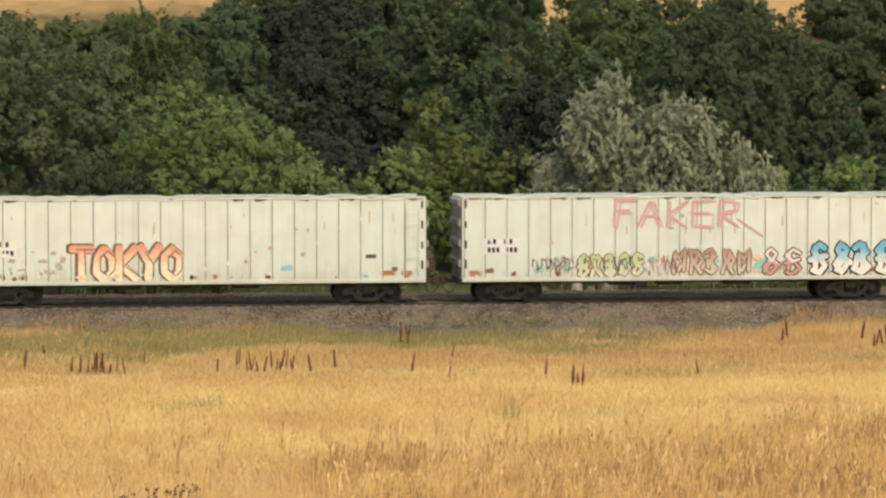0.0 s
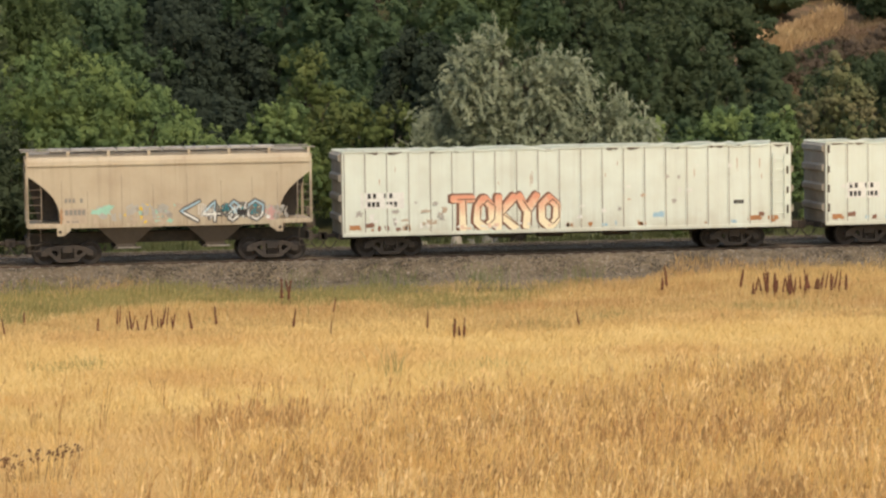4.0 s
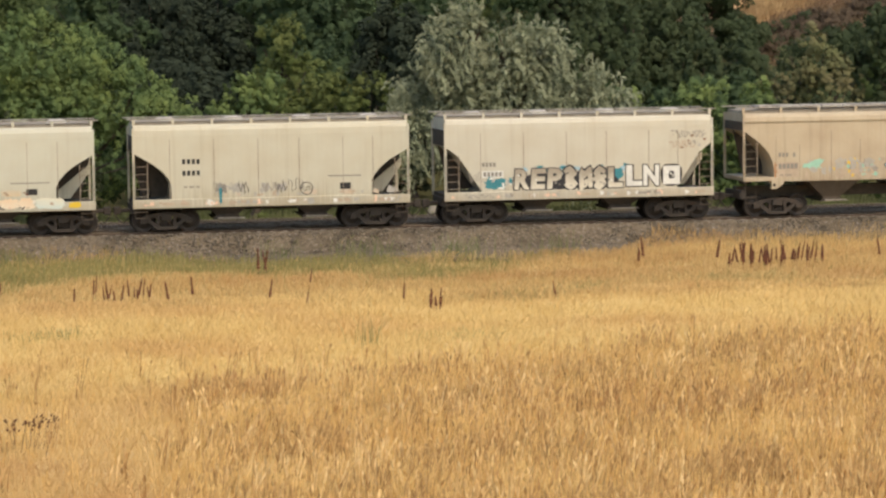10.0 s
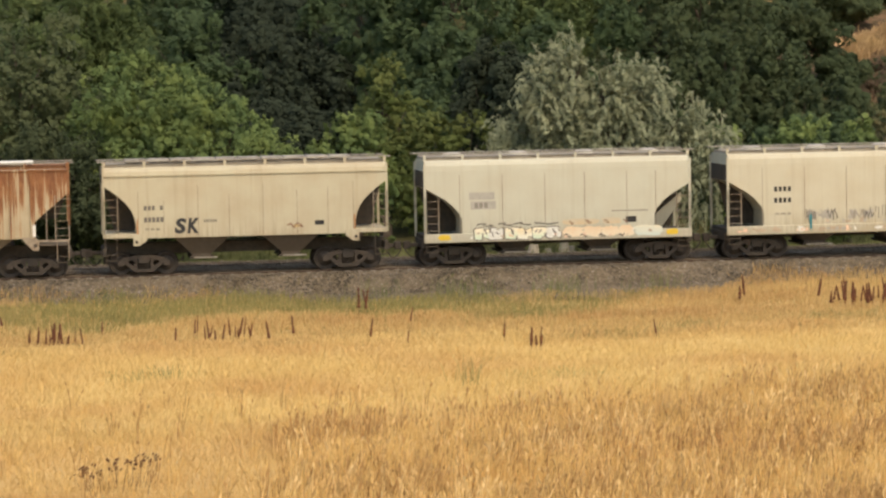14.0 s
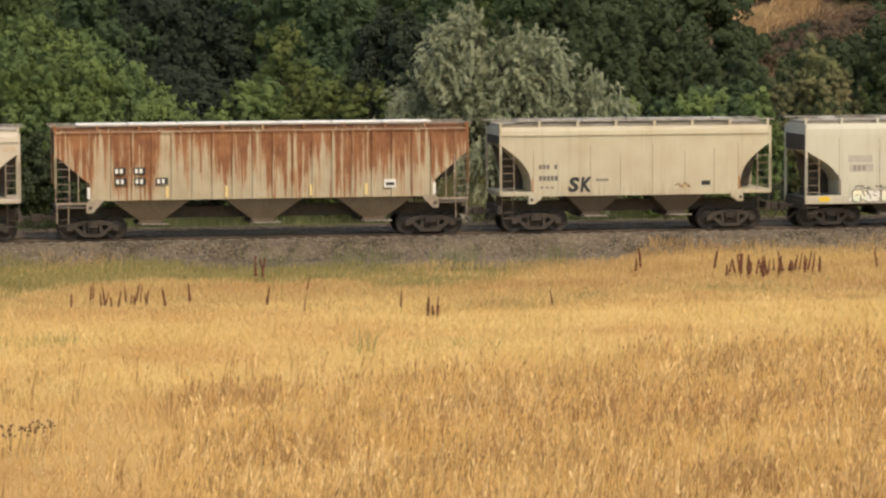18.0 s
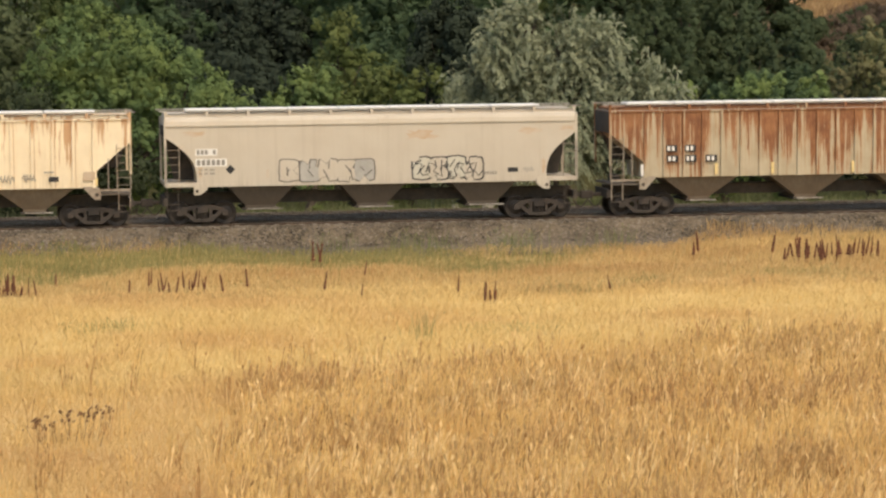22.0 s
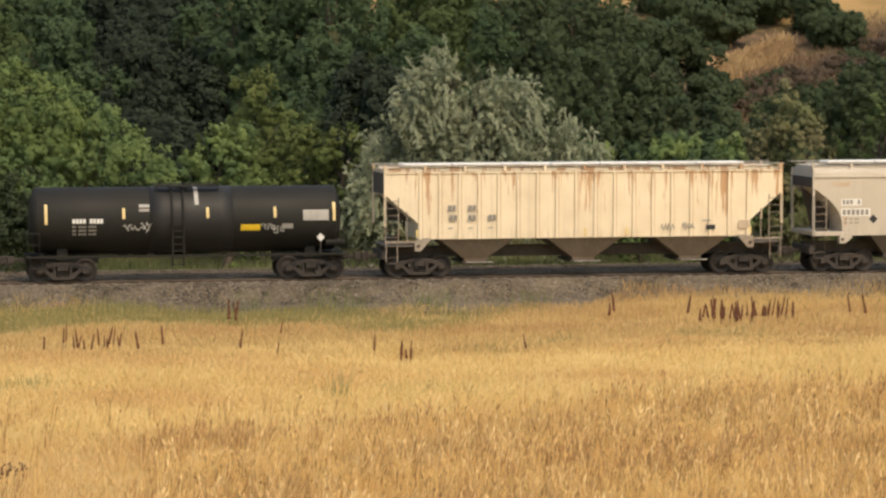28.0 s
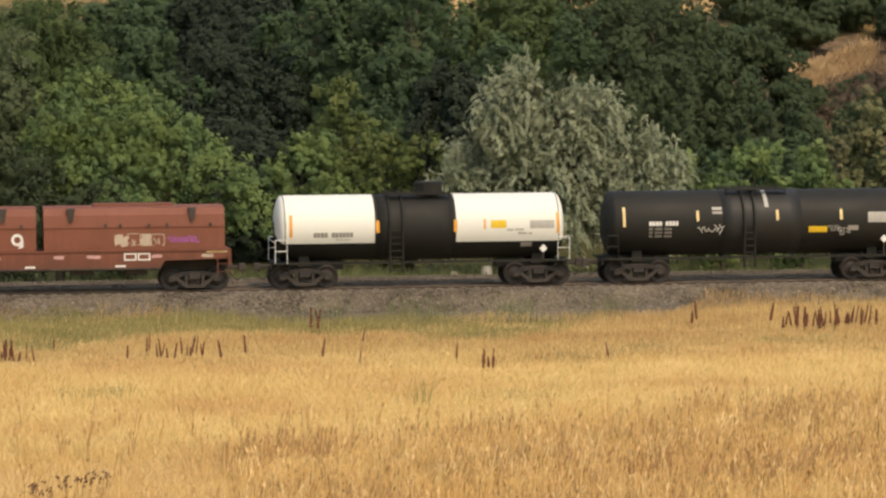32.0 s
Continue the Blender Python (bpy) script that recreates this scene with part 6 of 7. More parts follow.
def build_train():
    S = SPRAY
    # 1: gondola with a pink tag
    car, L, y = gondola("white wood-chip gondola car covered in pink, green and blue graffiti", 61.37, 80.1, (-7.35, 6.9), 1, -1)
    X = lambda f: -L / 2 + f * L
    patch("stencil_ground", car, S["white"], X(.045), X(.125), 2.0, 2.65, y)
    stencil(car, INK, X(.055), 2.42, 0.20, "## ##", y - 0.004, 0.5)
    stencil(car, INK, X(.055), 2.08, 0.20, "### ###", y - 0.004)
    yg = y - 0.018
    mottle(car, [S["smoke"], RUST_FAINT, S["white"], S["white"]], X(.02), X(.98), 2.2, 4.1, yg + 0.001, 20, 201, 0.06, 0.34)
    brush("graffiti_word", car, "FAKER", FADE_PINK, X(.325), X(.615), 3.10, 4.15, yg, 0.11, seed=2, label="faded pink sprayed capital letters", lean=0.10)
    brush("graffiti_word", car, "FAKER", FADE_PINK, X(.333), X(.622), 3.02, 4.10, yg - 0.004, 0.06, seed=12, label="faded pink sprayed capital letters", lean=0.10)
    for f in (.36, .43, .49, .545, .60):
        patch("paint_drip", car, FADE_PINK, X(f), X(f) + 0.05, 2.75, 3.12, yg - 0.006, rag=0.3, seed=int(f * 500))
    brush("graffiti_tail", car, "|", FADE_PINK, X(.605), X(.668), 2.70, 3.40, yg - 0.006, 0.07, seed=4)
    mottle(car, [S["white"], S["smoke"], S["peach"], S["mint"]], X(.145), X(.75), 1.1, 2.0, yg, 46, 202, 0.2, 0.7)
    brush("graffiti_outline", car, "abdca", S["brown"], X(.25), X(.40), 1.12, 1.95, yg - 0.006, 0.24, seed=14)
    brush("graffiti_word", car, "abdca", FADE_GREEN, X(.25), X(.40), 1.12, 1.95, yg - 0.012, 0.17, seed=14, label="pale green sprayed letters with thin dark edges")
    for k, (f, w, m) in enumerate(((.15, .06, "black"), (.18, .06, "brown"), (.20, .05, "grey"), (.27, .05, "brown"), (.33, .05, "black"), (.41, .04, "rose"), (.44, .03, "brown"))):
        scrawl(car, S[m], X(f), X(f + w), 1.2, 1.98, yg - 0.018 - 0.004 * k, 3, 7 + k, 0.035)
    brush("graffiti_outline", car, "ebdbe", S["brown"], X(.46), X(.64), 1.14, 2.1, yg - 0.006, 0.22, seed=15)
    brush("graffiti_word", car, "ebdbe", FADE_BROWN, X(.46), X(.64), 1.14, 2.1, yg - 0.012, 0.13, seed=15, label="brown and cream sprayed letters")
    brush("graffiti_outline", car, "ca", S["brown"], X(.655), X(.755), 1.12, 2.15, yg - 0.006, 0.24, seed=16)
    brush("graffiti_word", car, "ca", S["white"], X(.655), X(.755), 1.12, 2.15, yg - 0.012, 0.12, S["rose"], 16, "white sprayed letters edged in brown")
    brush("graffiti_outline", car, "acda", S["black"], X(.765), X(.960), 1.12, 2.32, yg - 0.006, 0.36, seed=17)
    brush("graffiti_word", car, "acda", FADE_BLUE, X(.765), X(.960), 1.14, 2.32, yg - 0.012, 0.24, seed=17, label="blue and white sprayed letters with black edges")
    mottle(car, [S["black"], S["white"], S["peach"]], X(.77), X(.955), 1.15, 1.9, yg - 0.022, 12, 203, 0.06, 0.20)
    # 2: gondola with an orange piece
    car, L, y = gondola("white wood-chip gondola car with an orange graffiti piece", 41.10, 59.87, (-7.4, 7.1), 2, 1)
    X = lambda f: -L / 2 + f * L
    patch("stencil_ground", car, S["white"], X(.04), X(.135), 2.0, 2.65, y)
    stencil(car, INK, X(.055), 2.42, 0.20, "## ##", y - 0.004, 0.5)
    stencil(car, INK, X(.055), 2.08, 0.20, "### ###", y - 0.004)
    yg = y - 0.018
    mottle(car, [S["white"], S["white"], S["smoke"], S["tan"]], X(.02), X(.23), 1.1, 2.3, yg + 0.001, 22, 204, 0.12, 0.5)
    mottle(car, [S["white"], S["white"], S["smoke"], RUST_FAINT], X(.48), X(.98), 1.1, 3.9, yg + 0.001, 18, 205, 0.08, 0.36)
    brush("graffiti_outline", car, "TOKYO", S["brown"], X(.236), X(.476), 1.16, 2.38, yg, 0.42, seed=3)
    brush("graffiti_word", car, "TOKYO", FADE_ORANGE, X(.240), X(.478), 1.14, 2.36, yg - 0.006, 0.31, seed=3, label="cream and orange sprayed letters with ragged dark edges")
    brush("graffiti_stroke", car, "TOKYO", S["brown"], X(.248), X(.486), 1.24, 2.26, yg - 0.012, 0.045, seed=23)
    mottle(car, [S["white"], S["peach"]], X(.245), X(.47), 1.06, 1.34, yg - 0.016, 12, 206, 0.12, 0.32)
    patch("graffiti_fill", car, S["sky"], X(.685), X(.715), 1.35, 1.65, y, rag=0.4, seed=4)
    stencil(car, INK, X(.87), 1.88, 0.15, "####", y - 0.004, 0.1)
    # 3: tan two-bay hopper
    two = dict(cut="round", cw=1.28, zc=3.62, zs=1.72, zb=1.50, eave=4.02, top=4.44, trucks=(-4.13, 4.13), bays=(-1.8, 1.8), bay_top=1.51, bay_low=0.70, bay_w=1.15, gate=0.38, hatches=10, n_brackets=8, seams=[(f, 1.55, z) for f, z in ((.12, 3.4), (.21, 3.0), (.33, 3.6), (.44, 3.2), (.56, 3.6), (.68, 3.3), (.79, 3.4), (.88, 3.6))])
    car, L = hopper("covered_hopper", "tan two-bay covered hopper car with blue-grey graffiti", 28.45, 39.83, TAN_PAINT, **two)
    X, y = (lambda f: -L / 2 + f * L), -1.556
    stencil(car, INK_GREY, X(.13), 2.52, 0.17, "### #", y - 0.004)
    stencil(car, INK_GREY, X(.13), 2.02, 0.22, "#####", y - 0.004, 0.15)
    stencil(car, INK_GREY, X(.135), 1.72, 0.08, "## ####", y - 0.004)
    mottle(car, [S["smoke"], S["grey"], S["tan"], S["tan"], S["smoke"]], X(.22), X(.92), 1.58, 2.50, y - 0.001, 60, 211, 0.15, 0.55)
    mottle(car, [S["mint"]], X(.215), X(.315), 1.95, 2.45, y - 0.006, 7, 212, 0.3, 0.6)
    mottle(car, [S["mint"], S["smoke"], S["yellow"]], X(.33), X(.54), 1.60, 2.50, y - 0.006, 16, 213, 0.10, 0.35)
    brush("graffiti_word", car, "dba", S["smoke"], X(.34), X(.50), 1.64, 2.42, y - 0.010, 0.10, S["tan"], 21, "worn pale grey sprayed strokes")
    mottle(car, [S["slate"], S["teal"], S["grey"], S["slate"]], X(.58), X(.84), 1.62, 2.48, y - 0.008, 34, 214, 0.18, 0.5)
    brush("graffiti_outline", car, "<4cO", S["slate"], X(.525), X(.84), 1.66, 2.46, y - 0.014, 0.20, seed=23)
    brush("graffiti_word", car, "<4cO", S["sky"], X(.525), X(.84), 1.68, 2.44, y - 0.018, 0.075, S["white"], 23, "pale blue and white sprayed strokes over dark grey")
    for k, (f, w, m) in enumerate(((.60, .05, "white"), (.66, .06, "black"), (.72, .06, "white"), (.77, .05, "slate"), (.86, .05, "smoke"))):
        scrawl(car, S[m], X(f), X(f + w), 1.68, 2.42, y - 0.022 - 0.004 * k, 3, 91 + k, 0.035)
    mottle(car, [S["rose"], S["white"], S["smoke"]], X(.82), X(.90), 1.62, 2.40, y - 0.006, 10, 215, 0.10, 0.3)
    patch("graffiti_fill", car, S["rose"], X(.84), X(.88), 1.65, 2.3, y - 0.003, rag=0.4, seed=5)
    patch("stencil_ground", car, S["tan"], X(.125), X(.205), 1.68, 2.30, y - 0.001)
    patch("rust_patch", car, RUST_PATCH, X(.112), X(.124), 1.62, 2.4, y - 0.002, rag=0.5, seed=8)
    patch("decal", car, INK, X(.735), X(.77), 1.88, 2.12, y - 0.034)
    # 4: cream hopper with large block letters
    low = dict(cut="soft", cw=1.50, zc=3.22, zs=1.36, zb=1.02, eave=3.92, top=4.44, trucks=(-4.27, 4.27), bays=(-1.8, 1.8), bay_top=1.03, bay_low=0.58, bay_w=0.85, gate=0.45, low_sill=True, hatches="round", n_brackets=8, eave_line=False, bay_mat=UNDER_BLACK, seams=[(f, 1.4, 3.75) for f in (.13, .29, .45, .60, .76, .87)])
    car, L = hopper("covered_hopper", "cream two-bay covered hopper car with large grey and white block graffiti", 15.87, 27.08, CREAM_PAINT, **dict(low, cut="slant"))
    X = lambda f: -L / 2 + f * L
    stencil(car, INK_GREY, X(.135), 2.38, 0.17, "####", y - 0.004)
    stencil(car, INK_GREY, X(.14), 1.98, 0.18, "#####", y - 0.006, backing=S["white"])
    patch("graffiti_fill", car, S["teal"], X(.135), X(.235), 1.42, 1.92, y - 0.002, rag=0.35, seed=6)
    mottle(car, [S["white"], S["smoke"], S["teal"]], X(.14), X(.26), 1.40, 2.0, y - 0.004, 10, 221, 0.15, 0.4)
    mottle(car, [S["sky"], S["teal"], S["smoke"], S["sky"]], X(.25), X(.70), 2.05, 2.44, y - 0.002, 22, 222, 0.12, 0.40)
    mottle(car, [S["black"], S["slate"], S["grey"], S["smoke"]], X(.24), X(.67), 1.38, 2.25, y - 0.005, 44, 223, 0.15, 0.5)
    patch("graffiti_shadow", car, S["black"], X(.244), X(.66), 1.39, 2.08, y - 0.0092, rag=0.14, seed=12)
    words("graffiti_word", car, "REP", FADE_ASH, X(.252), X(.435), 1.42, 2.26, y - 0.010, bold=0.05, shear=0.06, label="pale and brown-grey sprayed block letters with dark edges", outline=S["black"])
    brush("graffiti_outline", car, "dea", S["black"], X(.44), X(.60), 1.44, 2.24, y - 0.010, 0.34, seed=24)
    brush("graffiti_figure", car, "dea", FADE_ASH, X(.44), X(.60), 1.44, 2.24, y - 0.0145, 0.20, seed=24, label="brown-grey sprayed figures with dark edges")
    words("graffiti_word", car, "L", FADE_ASH, X(.605), X(.66), 1.42, 2.26, y - 0.010, bold=0.05, label="pale sprayed block letter", outline=S["black"])
    mottle(car, [S["smoke"], S["tan"], S["slate"], S["white"]], X(.26), X(.65), 1.42, 2.2, y - 0.0165, 14, 224, 0.06, 0.18)
    patch("graffiti_fill", car, S["teal"], X(.625), X(.665), 1.75, 2.25, y - 0.004, rag=0.3, seed=8)
    words("graffiti_word", car, "LN", S["white"], X(.672), X(.80), 1.46, 2.32, y - 0.010, bold=0.05, outline=S["black"], label="white sprayed block letters")
    patch("graffiti_fill", car, S["black"], X(.803), X(.887), 1.42, 2.36, y - 0.0085, rag=0.06, seed=9)
    patch("graffiti_fill", car, S["white"], X(.813), X(.877), 1.50, 2.27, y - 0.0115)
    patch("graffiti_fill", car, S["black"], X(.833), X(.857), 1.70, 2.08, y - 0.0140, rag=0.25, seed=11)
    patch("graffiti_fill", car, S["white"], X(.839), X(.845), 1.90, 1.98, y - 0.0160)
    patch("graffiti_fill", car, S["white"], X(.848), X(.853), 1.82, 1.90, y - 0.0165)
    mottle(car, [S["grey"], S["brown"], S["smoke"]], X(.84), X(.98), 2.9, 3.75, y - 0.002, 16, 225, 0.05, 0.22)
    scrawl(car, S["grey"], X(.86), X(.97), 3.35, 3.75, y - 0.003, 5, 33, 0.04)
    scrawl(car, S["tan"], X(.84), X(.93), 3.0, 3.3, y - 0.003, 4, 34, 0.05)
    scrawl(car, S["grey"], X(.085), X(.14), 1.7, 2.2, y - 0.003, 3, 35, 0.035)
    yl = -1.626
    scrawl(car, S["grey"], X(.07), X(.18), 1.08, 1.28, yl - 0.003, 4, 36, 0.03)
    for f, w, m in ((.30, .04, "tan"), (.39, .03, "peach"), (.50, .04, "tan"), (.70, .07, "grey"), (.93, .05, "tan")):
        patch("sill_mark", car, S[m], X(f), X(f + w), 1.12, 1.24, yl - 0.002, rag=0.4, seed=int(f * 50))
    mottle(car, [S["tan"], S["smoke"], S["peach"], S["white"], S["grey"]], X(.01), X(.98), 1.04, 1.32, yl - 0.004, 34, 231, 0.08, 0.34)
    # 5: pale hopper with faint scrawls
    car, L = hopper("covered_hopper", "pale cream two-bay covered hopper car with faint blue scrawls", 3.18, 14.33, PALE_PAINT, **low)
    X = lambda f: -L / 2 + f * L
    stencil(car, INK, X(.175), 2.76, 0.20, "####", y - 0.004, 0.34)
    stencil(car, INK, X(.175), 2.30, 0.20, "####", y - 0.004, 0.34)
    stencil(car, INK_GREY, X(.18), 1.80, 0.08, "## ### ##", y - 0.004)
    for k, (f, w, m) in enumerate(((.29, .04, "slate"), (.345, .05, "smoke"), (.375, .04, "slate"), (.46, .06, "grey"), (.51, .04, "slate"))):
        scrawl(car, S[m], X(f), X(f + w), 1.5, 2.05, y - 0.003 - 0.002 * k, 3, 41 + k, 0.035)
    for k, (f, w, m) in enumerate(((.285, .06, "smoke"), (.335, .07, "smoke"), (.45, .05, "smoke"), (.50, .06, "smoke"), (.315, .02, "grey"), (.47, .015, "grey"))):
        patch("graffiti_smudge", car, S[m], X(f), X(f + w), 1.52, 1.98, y - 0.0015 - 0.0002 * k, rag=0.65, seed=140 + k)
    bm = bmesh.new()
    ring = [(X(.625) + 0.27 * math.cos(a * 0.2618), 1.68 + 0.27 * math.sin(a * 0.2618)) for a in range(24)]
    hole = [(X(.625) + 0.23 * math.cos(a * 0.2618), 1.68 + 0.23 * math.sin(a * 0.2618)) for a in range(24)]
    for a in range(24):
        b = (a + 1) % 24
        slab(bm, [ring[a], ring[b], hole[b], hole[a]], y - 0.004)
    part("graffiti_ring", bm, S["slate"], car)
    scrawl(car, S["slate"], X(.605), X(.645), 1.55, 1.8, y - 0.006, 2, 48, 0.03)
    scrawl(car, S["slate"], X(.56), X(.61), 1.5, 2.2, y - 0.004, 2, 47, 0.03)
    patch("graffiti_fill", car, S["teal"], X(.305), X(.318), 1.05, 1.9, yl - 0.002, rag=0.4, seed=10)
    patch("decal", car, INK, X(.748), X(.787), 1.62, 1.88, y - 0.004)
    patch("stencil_line", car, INK_GREY, X(.705), X(.825), 2.14, 2.19, y - 0.004)
    for f, w, m in ((.10, .05, "tan"), (.25, .06, "peach"), (.36, .10, "smoke"), (.55, .05, "white"), (.72, .04, "tan"), (.90, .05, "white")):
        patch("sill_mark", car, S[m], X(f), X(f + w), 1.10, 1.26, yl - 0.002, rag=0.4, seed=int(f * 50))
    mottle(car, [S["tan"], S["peach"], S["tan"], S["white"], S["smoke"]], X(.01), X(.98), 1.04, 1.32, yl - 0.004, 44, 232, 0.10, 0.42)
    mottle(car, [S["tan"], RUST_FAINT, S["smoke"]], X(.30), X(.97), 1.37, 1.62, y - 0.001, 22, 233, 0.12, 0.5)
    # 6: ivory hopper with a colourful sill
    car, L = hopper("covered_hopper", "ivory two-bay covered hopper car with colourful graffiti along the sill", -9.39, 1.58, IVORY_PAINT, **low)
    X = lambda f: -L / 2 + f * L
    patch("stencil_ground", car, S["smoke"], X(.165), X(.26), 2.72, 3.02, y - 0.002)
    patch("stencil_ground", car, S["smoke"], X(.17), X(.265), 2.33, 2.66, y - 0.002)
    stencil(car, INK_GREY, X(.185), 2.38, 0.22, "### ", y - 0.004)
    throw_up(car, X(.185), X(.51), 1.07, 1.58, yl, 6, [FADE_MINT, S["white"], FADE_MINT, FADE_CREAM], S["slate"], 51, thick=0.04)
    for k, (a, b) in enumerate(((.20, .25), (.28, .33), (.34, .40), (.41, .49))):
        scrawl(car, S["slate"], X(a), X(b), 1.62, 1.76, y - 0.004, 1, 54 + k, 0.05)
    patch("graffiti_fill", car, FADE_TAN, X(.51), X(.66), 1.60, 1.86, y - 0.003, rag=0.12, seed=52)
    patch("graffiti_fill", car, FADE_TAN, X(.66), X(.745), 1.60, 1.90, y - 0.003, rag=0.25, seed=53)
    for k, (a, b) in enumerate(((.505, .60), (.585, .67), (.655, .73), (.715, .79))):
        patch("graffiti_fill", car, FADE_PEACH, X(a), X(b), 1.07, 1.58, yl - 0.003 - 0.001 * k, rag=0.30, seed=55 + k)
    for k, f in enumerate((.52, .585, .655, .725)):
        scrawl(car, S["slate"], X(f), X(f + .022), 1.08, 1.26, yl - 0.008, 1, 60 + k, 0.05)
        scrawl(car, S["brown"], X(f + .02), X(f + .035), 1.60, 1.82, y - 0.006, 1, 64 + k, 0.04)
    patch("graffiti_fill", car, FADE_PALE, X(.78), X(.90), 1.07, 1.56, yl - 0.003, rag=0.2, seed=56)
    patch("graffiti_fill", car, S["yellow"], X(.045), X(.095), 1.08, 1.34, yl - 0.002, rag=0.2, seed=11)
    patch("graffiti_fill", car, S["yellow"], X(.905), X(.955), 1.10, 1.36, yl - 0.002, rag=0.2, seed=12)
    patch("decal", car, INK, X(.755), X(.795), 1.66, 1.90, y - 0.004)
    patch("stencil_line", car, INK_GREY, X(.70), X(.84), 2.12, 2.16, y - 0.004)
    mottle(car, [S["peach"], S["white"], S["tan"], S["white"]], X(.10), X(.90), 1.06, 1.50, yl - 0.020, 14, 234, 0.06, 0.22)
    # 7: buff two-bay hopper
    car, L = hopper("covered_hopper", "buff two-bay covered hopper car with a small black tag", -22.35, -10.95, BUFF_PAINT, **two)
    X = lambda f: -L / 2 + f * L
    stencil(car, S["slate"], X(.14), 2.62, 0.18, "### #", y - 0.004)
    stencil(car, S["slate"], X(.14), 2.14, 0.20, "#####", y - 0.004, 0.2)
    stencil(car, S["slate"], X(.145), 1.82, 0.08, "## ## ##", y - 0.004)
    words("graffiti_word", car, "SK", S["black"], X(.245), X(.335), 1.66, 2.28, y - 0.004, bold=0.045, shear=0.15, label="small black sprayed letters")
    stencil(car, S["slate"], X(.35), 2.10, 0.10, "######", y - 0.004)
    patch("graffiti_fill", car, REFLECT_Y, X(.665), X(.69), 1.80, 1.92, y - 0.004, rag=0.3, seed=4)
    scrawl(car, S["brown"], X(.65), X(.70), 1.75, 2.0, y - 0.006, 2, 61, 0.05)
    patch("decal", car, INK, X(.742), X(.775), 1.88, 2.06, y - 0.004)
    for f in (.117, .884):
        patch("rust_patch", car, RUST_PATCH, X(f) - 0.05, X(f) + 0.05, 1.62, 2.35, y - 0.003, rag=0.45, seed=int(f * 70))
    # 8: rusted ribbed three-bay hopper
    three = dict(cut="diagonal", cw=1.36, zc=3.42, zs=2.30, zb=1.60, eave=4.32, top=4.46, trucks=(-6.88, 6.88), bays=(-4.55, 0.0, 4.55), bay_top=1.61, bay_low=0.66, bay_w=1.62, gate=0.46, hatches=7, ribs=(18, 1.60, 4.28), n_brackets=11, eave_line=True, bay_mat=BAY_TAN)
    car, L = hopper("covered_hopper", "ribbed three-bay covered hopper car streaked heavily with rust", -40.45, -23.73, RUSTED_PAINT, **three)
    lower_ends(car, L, END_STEEL)
    X, yr = (lambda f: -L / 2 + f * L), -1.633
    for f, z, w in ((.141, 2.66, "##"), (.188, 2.66, "##"), (.143, 2.24, "##"), (.189, 2.24, "##"), (.241, 2.24, "##")):
        patch("stencil_ground", car, INK, X(f) - 0.04, X(f) + 0.44, z - 0.02, z + 0.26, yr)
        stencil(car, DECAL_WHITE, X(f) + 0.02, z + 0.03, 0.18, w, yr - 0.004, 0.4)
    patch("decal", car, DECAL_WHITE, X(.793), X(.822), 1.98, 2.32, yr)
    patch("decal_mark", car, INK, X(.797), X(.818), 2.06, 2.18, yr - 0.004)
    for f in (.075, .262, .405, .61, .745, .913):
        patch("reflector", car, DECAL_WHITE if f in (.075, .913) else REFLECT_Y, X(f), X(f + .007), 1.68, 2.15, yr)
    # 9: smooth greige three-bay hopper
    car, L = hopper("covered_hopper", "greige smooth-sided three-bay covered hopper car with outlined graffiti", -58.66, -41.87, GREIGE_PAINT, cut="round", cw=1.25, zc=3.55, zs=1.75, zb=1.55, eave=4.02, top=4.46, trucks=(-6.9, 6.9), bays=(-4.55, 0.0, 4.55), bay_top=1.56, bay_low=0.66, bay_w=1.35, gate=0.62, hatches=7, n_brackets=11)
    X = lambda f: -L / 2 + f * L
    stencil(car, INK_GREY, X(.075), 2.86, 0.18, "### #", y - 0.006, backing=DECAL_WHITE)
    stencil(car, INK_GREY, X(.075), 2.42, 0.22, "######", y - 0.006, backing=DECAL_WHITE)
    for z in (2.2, 2.05):
        stencil(car, INK_GREY, X(.08), z, 0.08, "## ## ###", y - 0.004)
    bm = bmesh.new()
    slab(bm, [(X(.155), 2.05), (X(.155) + 0.19, 2.24), (X(.155), 2.43), (X(.155) - 0.19, 2.24)], y - 0.004)
    part("placard_mark", bm, INK, car)
    throw_up(car, X(.275), X(.505), 1.68, 2.62, y, 5, [GREIGE_PAINT, S["smoke"], GREIGE_PAINT], S["slate"], 71, thick=0.05)
    throw_up(car, X(.60), X(.77), 1.66, 2.62, y, 4, [CREAM_PAINT, GREIGE_PAINT], S["black"], 72, thick=0.06)
    scrawl(car, S["black"], X(.60), X(.77), 1.72, 2.5, y - 0.02, 5, 73, 0.045)
    stencil(car, INK_GREY, X(.772), 1.86, 0.12, "#####", y - 0.004)
    patch("decal", car, INK, X(.83), X(.855), 1.94, 2.12, y - 0.004)
    scrawl(car, S["grey"], X(.87), X(.895), 1.9, 2.15, y - 0.004, 3, 74, 0.03)
